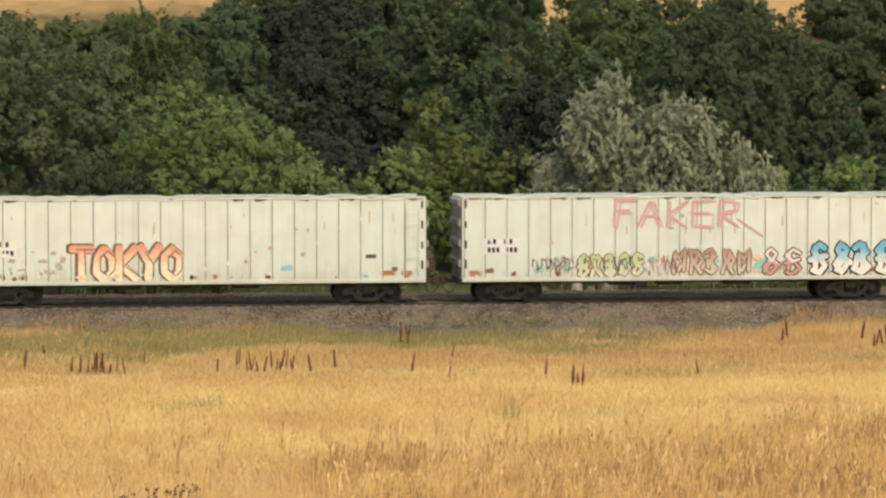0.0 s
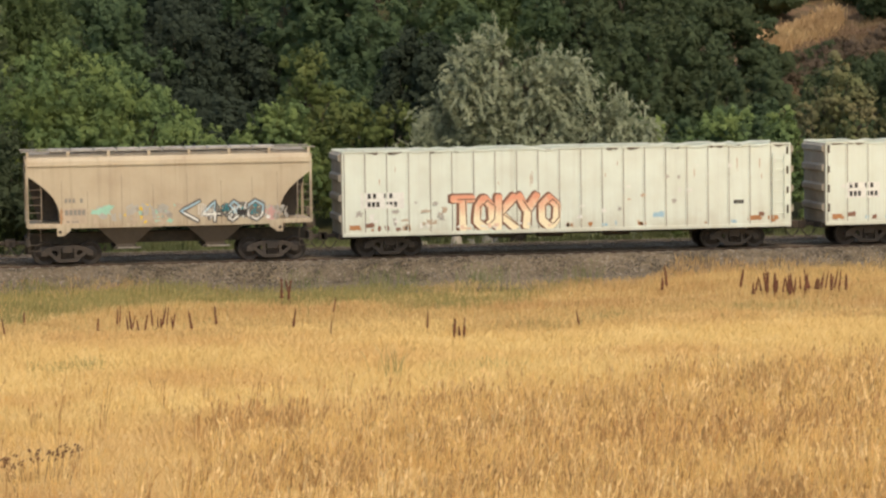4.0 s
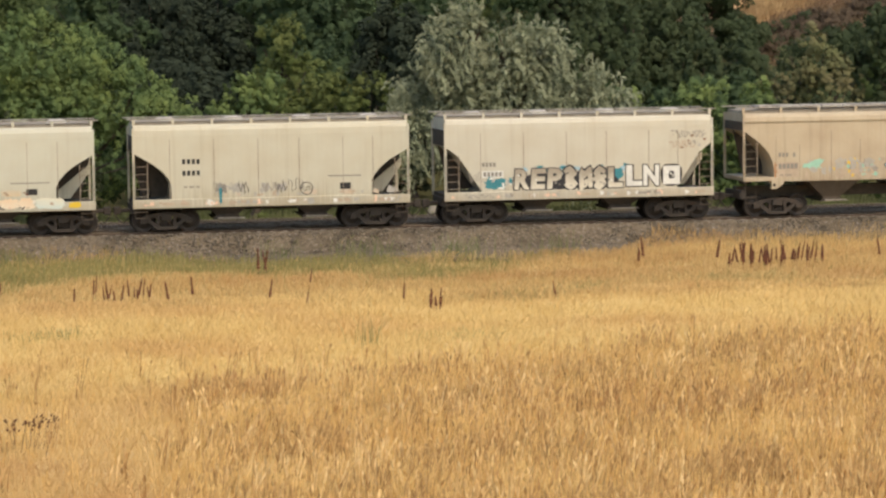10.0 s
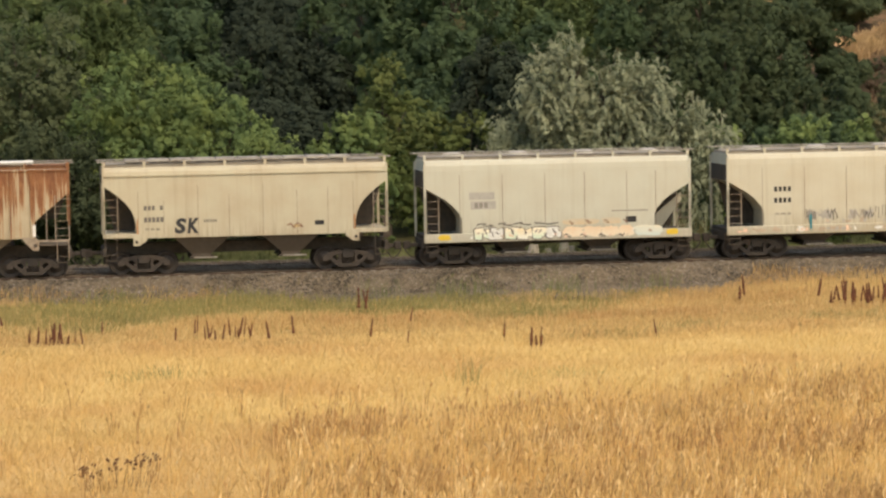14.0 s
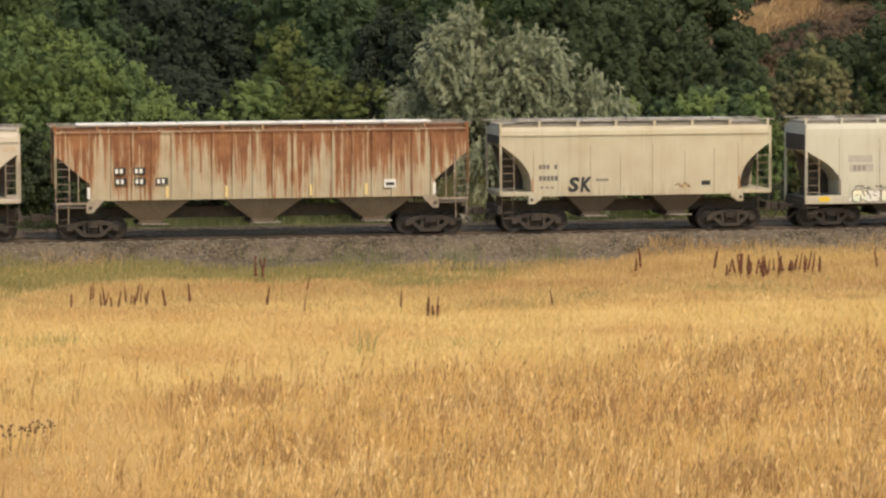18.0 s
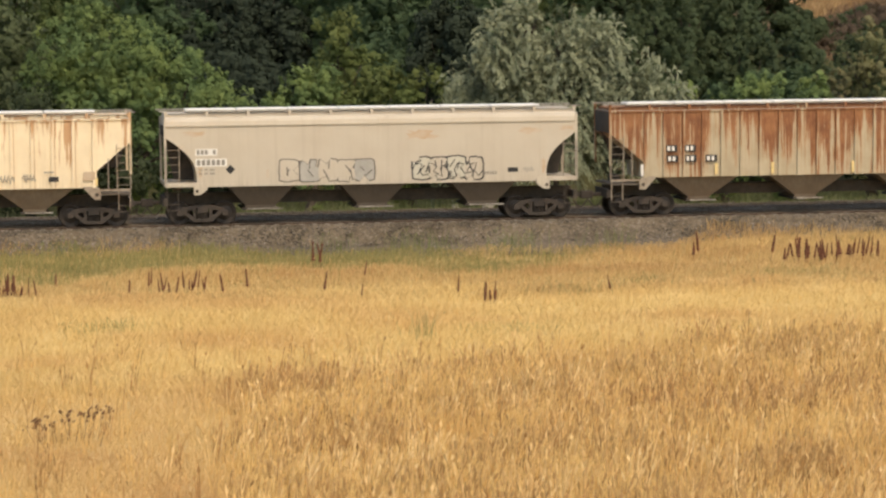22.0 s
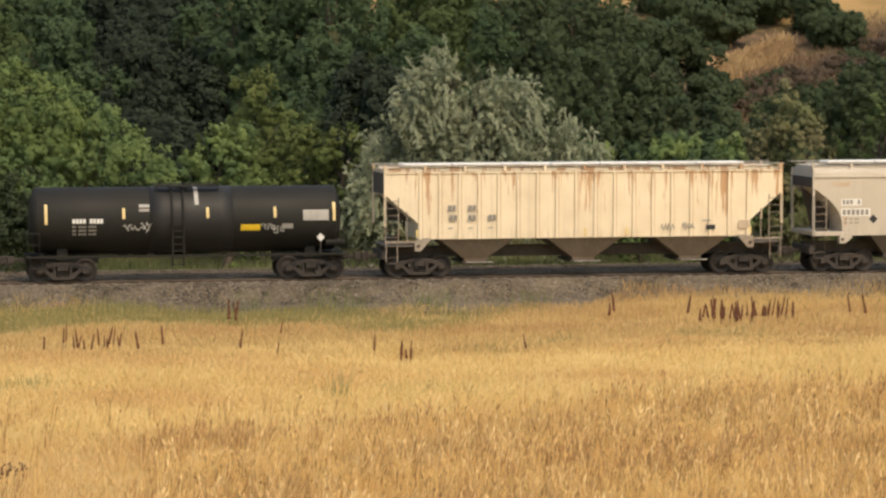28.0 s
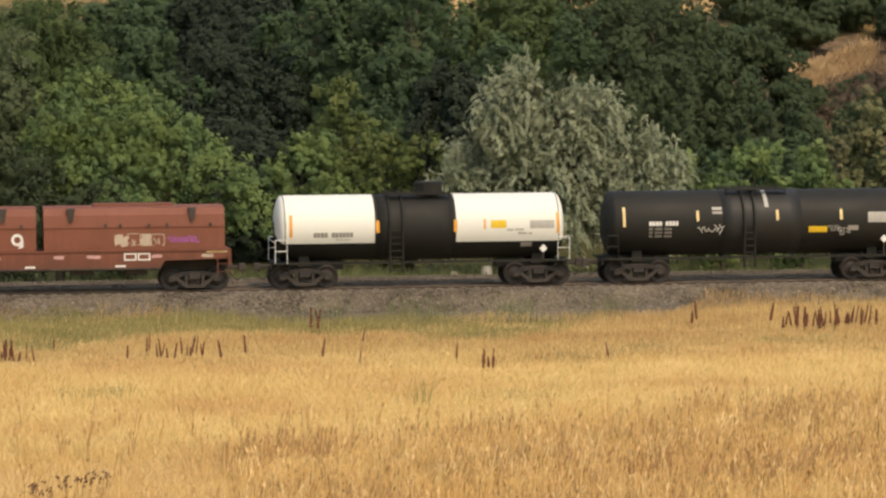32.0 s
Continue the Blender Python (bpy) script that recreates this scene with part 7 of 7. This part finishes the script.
    for f, a, b, z0, z1 in ((.035, 0.0, 1.2, 3.55, 3.85), (.57, 0.0, 1.6, 3.3, 3.75), (.84, 0.0, 1.4, 3.45, 3.8), (.955, 0, 0.7, 3.6, 3.85), (.075, 0, 0.22, 1.75, 2.6), (.24, 0, 0.14, 1.8, 2.3), (.91, 0, 0.25, 1.8, 2.6)):
        patch("rust_patch", car, RUST_FAINT, X(f), X(f) + b, z0, z1, y - 0.002, rag=0.6, seed=int(f * 300))
    # 10: straw-coloured ribbed three-bay hopper
    car, L = hopper("covered_hopper", "cream-yellow ribbed three-bay covered hopper car with light rust runs", -76.80, -60.05, STRAW_PAINT, **three)
    lower_ends(car, L, END_STEEL)
    X = lambda f: -L / 2 + f * L
    for f, z, w in ((.155, 2.75, "##"), (.205, 2.75, "##"), (.158, 2.36, "##"), (.205, 2.36, "##"), (.255, 2.36, "##")):
        stencil(car, INK_GREY, X(f), z, 0.23, w, yr - 0.002, 0.12)
    for f in (.155, .205, .255):
        stencil(car, INK_GREY, X(f), 2.02, 0.06, "####", yr - 0.002)
    for f, w, z in ((.69, .035, 1.95), (.745, .03, 1.98)):
        scrawl(car, INK_GREY, X(f), X(f + w), z - 0.15, z + 0.25, yr - 0.003, 4, int(f * 100), 0.035)
    patch("decal", car, INK, X(.805), X(.828), 1.88, 2.08, yr)
    stencil(car, INK_GREY, X(.795), 2.22, 0.07, "######", yr - 0.002)
    patch("rust_patch", car, RUST_FAINT, X(.888), X(.915), 1.92, 2.25, yr)
    for f in (.075, .495, .60, .915):
        patch("reflector", car, REFLECT_Y, X(f), X(f + .006), 1.68, 2.0, yr)
    tank_black()
    tank_white()
    coil_car()


def lower_ends(car, L, mat):
    """Open end frames of the ribbed hoppers: low platform, rail and bolster corner."""
    W = 1.55
    for s in (-1, 1):
        e = s * L / 2
        block("end_rail", car, mat, min(e, e - s * 1.4), max(e, e - s * 1.4), -W - 0.02, -W + 0.04, 1.46, 1.54)
        block("deck_plate", car, ROOF_DARK, min(e, e - s * 1.3), max(e, e - s * 1.3), -W + 0.06, W - 0.02, 1.30, 1.36)
        bm = bmesh.new()
        q = s * (L / 2 - 1.36)
        prism(bm, [(q + s * 0.02, 1.65), (q - s * 0.55, 1.65), (q - s * 0.50, 1.55), (q - s * 0.10, 1.12), (q + s * 0.15, 1.12), (q + s * 0.15, 1.5)], -W - 0.05, -W + 0.1)
        pad = part("bolster_corner", bm, mat, car)
        bm = bmesh.new()
        rod(bm, (q - s * 0.0, -W - 0.056, 1.32), (q - s * 0.0, -W - 0.045, 1.32), 0.075, 12)
        part("jacking_hole", bm, UNDER_BLACK, pad)
        for x, h in ((e - s * 0.90, 2.75),):
            block("end_stanchion", car, mat, x - 0.018, x + 0.018, -W - 0.03, -W + 0.01, 1.50, h)
        for x in (e - s * 0.04, e - s * 0.50):
            block("step_hanger", car, mat, x - 0.018, x + 0.018, -W - 0.03, -W + 0.01, 0.70, 1.50)


def barrel(x0, x1, r, zc, dome, n=48):
    """A tank shell along x with dished heads where dome is given."""
    bm = bmesh.new()
    rings = []
    if dome:
        for k in range(7):
            a = math.pi / 2 * k / 7
            rings.append((x0 - dome * math.cos(a), r * math.sin(a) if k else 0.05))
    xs = np.linspace(x0, x1, 7)
    rings += [(x, r) for x in xs]
    if dome:
        for k in range(6, -1, -1):
            a = math.pi / 2 * k / 7
            rings.append((x1 + dome * math.cos(a), r * math.sin(a) if k else 0.05))
    loft(bm, [[(x, q * math.cos(j * 2 * math.pi / n), zc + q * math.sin(j * 2 * math.pi / n)) for j in range(n)] for x, q in rings])
    return bm


def curved_plate(x0, x1, r, zc, a0, a1, n=20):
    """A thin plate lying on a tank's shell between two angles from the top, down the near side."""
    bm = bmesh.new()
    rows = []
    for k in range(n + 1):
        a = radians(a0 + (a1 - a0) * k / n)
        rows.append([bm.verts.new((x, -r * math.sin(a), zc + r * math.cos(a))) for x in (x0, x1)])
    for p, q in zip(rows, rows[1:]):
        bm.faces.new((p[0], p[1], q[1], q[0]))
    return bm


def on_shell(name, car, mat, x0, x1, z0, z1, r, zc, label=""):
    f = lambda z: math.degrees(math.acos(max(-1, min(1, (z - zc) / r))))
    return part(name, curved_plate(x0, x1, r, zc, f(z1), f(z0), 5), mat, car, label)


def shell_marks(car, mat, x, z, h, word, r, zc, gap=0.28):
    for k, c in enumerate(word):
        if c != " ":
            on_shell("stencil", car, mat, x + k * h * (0.62 + gap), x + k * h * (0.62 + gap) + 0.62 * h, z, z + h, r, zc)


def tank_base(car, L, r, zc, trucks, iron, frame_mat, rail_mat):
    for s in (-1, 1):
        e = s * L / 2
        block("stub_sill", car, frame_mat, min(e + s * 0.15, e - s * 2.8), max(e + s * 0.15, e - s * 2.8), -0.35, 0.35, 0.72, 1.06)
        bm = bmesh.new()
        t = trucks[0] if s < 0 else trucks[1]
        prism(bm, [(t - 0.24, 0.88), (t + 0.24, 0.88), (t + 0.18, zc - r * 0.75), (t - 0.18, zc - r * 0.75)], -0.70, 0.70)
        part("saddle", bm, frame_mat, car)
        block("end_platform", car, frame_mat, min(e + s * 0.12, e - s * 0.75), max(e + s * 0.12, e - s * 0.75), -1.45, 1.45, 1.00, 1.06)
        f, g = e + s * 0.08, e - s * 0.4
        posts = [((x, y, 1.06), (x, y, 2.0), 0.016) for y in (-1.42, 1.42) for x in (f, g)]
        bars = [((f, y, z), (g, y, z), q) for y in (-1.42, 1.42) for z, q in ((2.0, 0.022), (1.55, 0.018))] + [((f, -1.42, 1.9), (f, 1.42, 1.9), 0.022)]
        for kind, rods in (("rail_post", posts), ("hand_rail", bars)):
            for p, q, thick in rods:
                bm = bmesh.new()
                rod(bm, p, q, thick, 5)
                part(kind, bm, rail_mat, car)
        bm = bmesh.new()
        for x in (e - s * 0.05, e - s * 0.5):
            rod(bm, (x, -1.42, 1.0), (x, -1.42, 0.58), 0.018, 5)
        rod(bm, (e - s * 0.05, -1.42, 0.6), (e - s * 0.5, -1.42, 0.6), 0.022, 5)
        part("stirrup_step", bm, frame_mat, car)
        coupler(car, e + s * 0.12, s, iron)
    for y in (-1.38, 1.38):
        block("side_running_bar", car, frame_mat, -L / 2 + 0.3, L / 2 - 0.3, y - 0.04, y + 0.04, 1.00, 1.09)
        for k in range(9):
            x = -L / 2 + 0.5 + (L - 1) * k / 8
            block("bar_stay", car, frame_mat, x - 0.025, x + 0.025, min(y, y * 0.72), max(y, y * 0.72), 1.08, 1.16)
    for x in trucks:
        truck(car, x, iron)


def tank_top(car, x0, x1, r, zc, mat, dome_x, high, wide=0.45):
    z = zc + r
    for y in (-0.75, 0.75):
        bm = bmesh.new()
        for x in (x0, (x0 + x1) / 2, x1):
            rod(bm, (x, y, z - 0.25), (x, y, z + 0.10 + high * 0.5), 0.02, 5)
        rod(bm, (x0, y, z + 0.10), (x1, y, z + 0.10), 0.02, 5)
        part("top_railing", bm, mat, car)
    for y in (-0.85, 0.55):
        block("top_walkway", car, mat, x0, x1, y, y + 0.30, z + 0.0, z + 0.05)
    bm = bmesh.new()
    rod(bm, (dome_x, 0, z - 0.1), (dome_x, 0, z + high), wide, 20)
    rod(bm, (dome_x, 0, z + high), (dome_x, 0, z + high + 0.07), wide + 0.02, 20, wide - 0.05)
    part("manway_dome", bm, mat, car)


def tank_ladder(car, x0, x1, r, zc, mat):
    bm = bmesh.new()
    for x in (x0, x1):
        pts = [(x, -(r + 0.10) * math.sin(a), zc + (r + 0.10) * math.cos(a)) for a in [k * math.pi / 2 / 8 for k in range(9)]] + [(x, -r - 0.10, 0.62)]
        for a, b in zip(pts, pts[1:]):
            rod(bm, a, b, 0.045, 6)
    l = part("side_ladder", bm, mat, car)
    for k in range(7):
        z = 0.7 + k * 0.27
        bm = bmesh.new()
        rod(bm, (x0, -r - 0.10, z), (x1, -r - 0.10, z), 0.02, 5)
        part("rung", bm, mat, l)


def tank_black():
    x0, x1 = -91.17, -78.45
    car, L = start_car("tank_car", "dusty black tank car with yellow reflectors and white marks", "tank car", x0, x1)
    r, zc = 1.33, 2.46
    part("tank", barrel(-L / 2 + 0.35, L / 2 - 0.35, r, zc, 0.35), TANK_BLACK, car, smooth=True)
    X = lambda f: -L / 2 + f * L
    part("jacket_band", barrel(X(.38), X(.645), r + 0.015, zc, 0), TANK_GLOSS, car, "cleaner dark jacket band", smooth=True)
    tank_base(car, L, r, zc, (-5.03, 5.03), TRUCK_RUST, TANK_BLACK, TANK_BLACK)
    tank_top(car, X(.40), X(.60), r, zc, TANK_BLACK, X(.49), 0.0)
    tank_ladder(car, X(.45), X(.485), r, zc, TANK_BLACK)
    R = r + 0.008
    for f, z0, z1, w in ((.048, 2.35, 3.15, .009), (.292, 2.55, 2.98, .009), (.773, 2.55, 2.98, .009), (.963, 2.4, 3.15, .009)):
        on_shell("reflector", car, REFLECT_Y, X(f), X(f + w), z0, z1, R, zc)
    on_shell("reflector", car, REFLECT_Y, X(.558), X(.567), 2.55, 2.98, r + 0.023, zc)
    shell_marks(car, DECAL_WHITE, X(.135), 2.38, 0.18, "#### ####", R, zc, 0.15)
    for z in (2.2, 2.05, 1.9):
        shell_marks(car, INK_GREY, X(.135), z, 0.09, "## #### ####", R, zc)
    on_shell("panel", car, SPRAY["smoke"], X(.345), X(.378), 3.0, 3.12, R, zc)
    on_shell("panel", car, SPRAY["grey"], X(.345), X(.378), 2.84, 2.95, R, zc)
    on_shell("placard", car, DECAL_YELLOW, X(.668), X(.73), 2.03, 2.28, R, zc, "yellow placard")
    on_shell("placard", car, SPRAY["smoke"], X(.868), X(.95), 2.42, 2.85, R, zc, "greyed white lettering panel")
    for k in range(3):
        shell_marks(car, SPRAY["grey"], X(.875), 2.50 + k * 0.11, 0.06, "## ### ####", R + 0.004, zc)
    for k, (f, w, z) in enumerate(((.295, .035, 2.22), (.325, .05, 2.15), (.35, .03, 2.28), (.735, .04, 2.2), (.765, .04, 2.1))):
        scrawl(car, SPRAY["smoke"], X(f), X(f + w), z - 0.18, z + 0.18, -r - 0.012 - 0.003 * k, 2, 301 + k, 0.03)
    on_shell("panel_outline", car, SPRAY["grey"], X(.80), X(.835), 2.1, 2.3, R, zc)
    part("spill_mark", curved_plate(X(.522), X(.535), r + 0.024, zc, 5, 62, 10), SPRAY["smoke"], car)
    diamond(car, X(.925), 1.72, -1.20)
    bm = bmesh.new()
    rod(bm, (X(.945), -0.9, 1.5), (X(1.005), -0.9, 1.5), 0.17, 14)
    part("air_reservoir", bm, TANK_BLACK, car)


def diamond(car, x, z, y):
    bm = bmesh.new()
    prism(bm, [(x, z - 0.17), (x + 0.17, z), (x, z + 0.17), (x - 0.17, z)], y - 0.012, y)
    p = part("hazard_placard", bm, DECAL_WHITE, car, "white diamond placard")
    block("placard_stand", p, UNDER_BLACK, x - 0.02, x + 0.02, y + 0.001, y + 0.03, 1.02, z)


def tank_white():
    x0, x1 = -104.85, -92.9
    car, L = start_car("tank_car", "tank car with white end panels and a black middle", "tank car", x0, x1)
    r, zc = 1.33, 2.42
    part("tank", barrel(-L / 2 + 0.32, L / 2 - 0.32, r, zc, 0.32), TANK_BLACK, car, smooth=True)
    X = lambda f: -L / 2 + f * L
    for f0, f1 in ((.03, .335), (.615, .97)):
        for side in (1, -1):
            a = 116 * side
            part("white_panel", curved_plate(X(f0), X(f1), r + 0.014, zc, 0, a, 28), TANK_WHITE, car, "clean white painted panel", smooth=True)
    bm = bmesh.new()
    part("middle_band", barrel(X(.345), X(.605), r + 0.02, zc, 0), TANK_BLACK, car, smooth=True)
    for s in (-1, 1):
        # white upper part of each dished head
        rows = []
        bm = bmesh.new()
        for k in range(7):
            a = math.pi / 2 * (1 - k / 7)
            ex = s * (L / 2 - 0.32 + 0.34 * math.cos(a))
            row = []
            for j in range(25):
                b = radians(-116 + 232 * j / 24)
                row.append(bm.verts.new((ex, -(r + 0.012) * math.sin(a) * math.sin(b), zc + (r + 0.012) * math.sin(a) * math.cos(b))))
            rows.append(row)
        for p, q in zip(rows, rows[1:]):
            for j in range(24):
                bm.faces.new((p[j], p[j + 1], q[j + 1], q[j]))
        part("head_panel", bm, TANK_WHITE, car, "white painted dished head", smooth=True)
    tank_base(car, L, r, zc, (-4.82, 4.82), TRUCK_RUST, TANK_BLACK, HATCH_WHITE)
    tank_top(car, X(.38), X(.60), r, zc, TANK_BLACK, X(.535), 0.46, 0.56)
    tank_ladder(car, X(.385), X(.43), r, zc, TANK_BLACK)
    R = r + 0.022
    for f, z0, z1, w in ((.043, 2.1, 3.0, .010), (.71, 2.35, 2.75, .007), (.963, 2.15, 3.0, .009)):
        on_shell("reflector", car, REFLECT, X(f), X(f + w), z0, z1, R, zc)
    for f in (.338, .606):
        on_shell("reflector", car, REFLECT, X(f), X(f + .012), 2.25, 2.75, r + 0.03, zc)
    shell_marks(car, INK_GREY, X(.125), 2.08, 0.20, "#### ######", R, zc, 0.12)
    shell_marks(car, SPRAY["smoke"], X(.20), 1.95, 0.06, "### ## ####", R, zc)
    on_shell("placard", car, DECAL_YELLOW, X(.735), X(.788), 2.38, 2.70, R, zc, "yellow placard")
    shell_marks(car, INK_GREY, X(.79), 2.27, 0.08, "#### #####", R, zc)
    shell_marks(car, INK_GREY, X(.83), 2.12, 0.08, "##### ##", R, zc)
    on_shell("panel", car, SPRAY["smoke"], X(.87), X(.955), 2.35, 2.68, R, zc, "pale grey lettering panel")
    bm = curved_plate(X(.84), X(.88), r + 0.006, zc, 118, 128, 3)
    part("consolidated_plate", bm, SPRAY["grey"], car)
    diamond(car, X(.918), 1.52, -1.22)


def coil_car():
    x0, x1 = -121.95, -106.77
    car, L = start_car("coil_car", "red-brown coil steel car with two removable covers", "coil car", x0, x1)
    X = lambda x: x - (x0 + x1) / 2
    W = 1.45
    gap0, gap1 = X(-114.50), X(-114.20)
    for a, b in ((-L / 2 + 0.18, gap0), (gap1, L / 2 - 0.20)):
        bm = bmesh.new()
        sec = [(-W, 1.72), (-W, 2.62), (-W + 0.03, 2.66), (-W + 0.10, 3.10), (-W + 0.32, 3.36), (-W + 0.55, 3.42), (W - 0.55, 3.42), (W - 0.32, 3.36), (W - 0.10, 3.10), (W - 0.03, 2.66), (W, 2.62), (W, 1.72)]
        loft(bm, [[(x, y, z) for y, z in sec] for x in (a, b)])
        c = part("coil_cover", bm, COIL_BROWN, car, "red-brown steel coil cover")
        block("cover_seam", c, COIL_BROWN, a, b, -W - 0.03, -W + 0.01, 2.60, 2.66)
        block("cover_foot", c, COIL_BROWN, a, b, -W - 0.04, -W + 0.01, 1.72, 1.82)
        for f in (.15, .82):
            x = a + (b - a) * f
            bm = bmesh.new()
            prism(bm, [(x - 0.16, 3.38), (x + 0.16, 3.38), (x + 0.07, 2.85), (x - 0.07, 2.85)], -W - 0.03, -W + 0.30)
            part("lifting_bracket", bm, TRUCK_RUST, c)
        m = (a + b) / 2
        block("top_brace", c, COIL_BROWN, m - 1.6, m + 1.6, -0.6, 0.6, 3.42, 3.52)
        for f in (.34, .42, .58, .68, .92):
            x = a + (b - a) * f
            block("cover_lug", c, TRUCK_RUST, x - 0.05, x + 0.05, -W - 0.06, -W + 0.02, 2.62, 2.76)
        if a > 0:
            patch("side_door", c, COIL_BROWN, a + 1.5, a + 2.7, 1.86, 2.35, -W - 0.012)
    for y in (-W, W):
        bm = bmesh.new()
        prism(bm, [(-L / 2, 1.66), (-L / 2, 1.32), (-L / 2 + 2.6, 1.26), (-L / 2 + 2.8, 0.98), (L / 2 - 2.8, 0.98), (L / 2 - 2.6, 1.26), (L / 2, 1.32), (L / 2, 1.66)], y - 0.06, y + 0.06)
        part("side_sill", bm, COIL_BROWN, car)
    block("deck", car, COIL_BROWN, -L / 2 + 0.02, L / 2 - 0.02, -W + 0.06, W - 0.06, 1.40, 1.64)
    block("sill_flange", car, COIL_BROWN, -L / 2, L / 2, -W - 0.11, -W + 0.02, 1.64, 1.71)
    block("lower_flange", car, TRUCK_RUST, -L / 2 + 2.8, L / 2 - 2.8, -W - 0.09, -W + 0.02, 0.92, 0.985)
    block("center_sill", car, UNDER_BLACK, -L / 2, L / 2, -0.3, 0.3, 0.80, 1.40)
    for x in (1.2, -2.5, 3.4, -4.6):
        block("underframe_box", car, UNDER_BLACK, x, x + 0.9, -1.1, -0.4, 0.68, 0.98, bevel=0.04)
    for s in (-1, 1):
        e = s * L / 2
        block("end_sill", car, COIL_BROWN, e - 0.06, e + 0.06, -W, W, 1.05, 1.66)
        ladder(car, e - s * 0.05, e - s * 0.50, -W - 0.08, 0.62, 1.60, 3, COIL_BROWN)
        coupler(car, e, s, TRUCK_RUST)
    y = -W - 0.064
    b = L / 2 - 0.2
    for x in (b - 4.05, b - 3.50):
        patch("decal", car, DECAL_WHITE, x, x + 0.50, 1.28, 1.58, y)
        patch("decal_mark", car, COIL_BROWN, x + 0.06, x + 0.44, 1.34, 1.52, y - 0.004)
    for f, w, m in ((-1.0, 0.6, "tan"), (-3.0, 0.5, "rose"), (-5.6, 0.7, "rose"), (-6.9, 0.5, "rose"), (-9.5, 0.6, "tan"), (-12.0, 0.6, "rose")):
        patch("sill_mark", car, SPRAY[m], b + f, b + f + w, 1.36, 1.52, y, rag=0.3, seed=int(-f * 10))
    patch("sill_mark", car, REFLECT_Y, b - 0.75, b + 0.1, 1.56, 1.63, y)
    for x in (b - 4.4, b - 8.0, b - 11.0):
        patch("reflector", car, DECAL_WHITE, x, x + 0.42, 1.02, 1.10, y)
    yc = -W - 0.006
    throw_up(car, b - 4.35, b - 2.42, 1.86, 2.34, yc, 4, [SPRAY["tan"], COIL_BROWN], SPRAY["tan"], 91, thick=0.03)
    scrawl(car, SPRAY["purple"], b - 2.25, b - 1.05, 1.95, 2.25, yc - 0.002, 6, 92, 0.06)
    bm = bmesh.new()
    cx, cz = gap0 - 0.75, 2.16
    out, inn = [], []
    for k in range(24):
        a = k * math.pi / 12
        out.append((cx + 0.24 * math.cos(a), cz + 0.24 * math.sin(a)))
        inn.append((cx + 0.13 * math.cos(a), cz + 0.13 * math.sin(a)))
    for k in range(24):
        j = (k + 1) % 24
        slab(bm, [out[k], out[j], inn[j], inn[k]], yc - 0.002)
    slab(bm, [(cx + 0.03, cz - 0.36), (cx + 0.24, cz - 0.30), (cx + 0.24, cz), (cx + 0.14, cz - 0.14)], yc - 0.0035)
    part("emblem", bm, DECAL_WHITE, car, "white ring emblem")
    for x in (-L / 2 + 1.4, L / 2 - 1.40):
        truck(car, x, TRUCK_RUST)


build_train()


# ---- movement ----
def motions():
    """The train rolls past at one steady speed; the wheels turn with it."""
    steps = [k / 10 for k in range(321)]
    slow = [0.0, 0.1] + [k / 2 for k in range(1, 64)] + [31.9, 32.0]
    for car, x in CARS:
        walk(car, [(t, pose(x + SPEED * (t - T_REF), 0, RAIL_Z)) for t in slow])
    for axle, x, start in WHEELS:
        walk(axle, [(t, Matrix.Translation((x, 0, RADIUS)) @ Matrix.Rotation(start + SPEED * t / RADIUS, 4, "Y")) for t in steps])


motions()
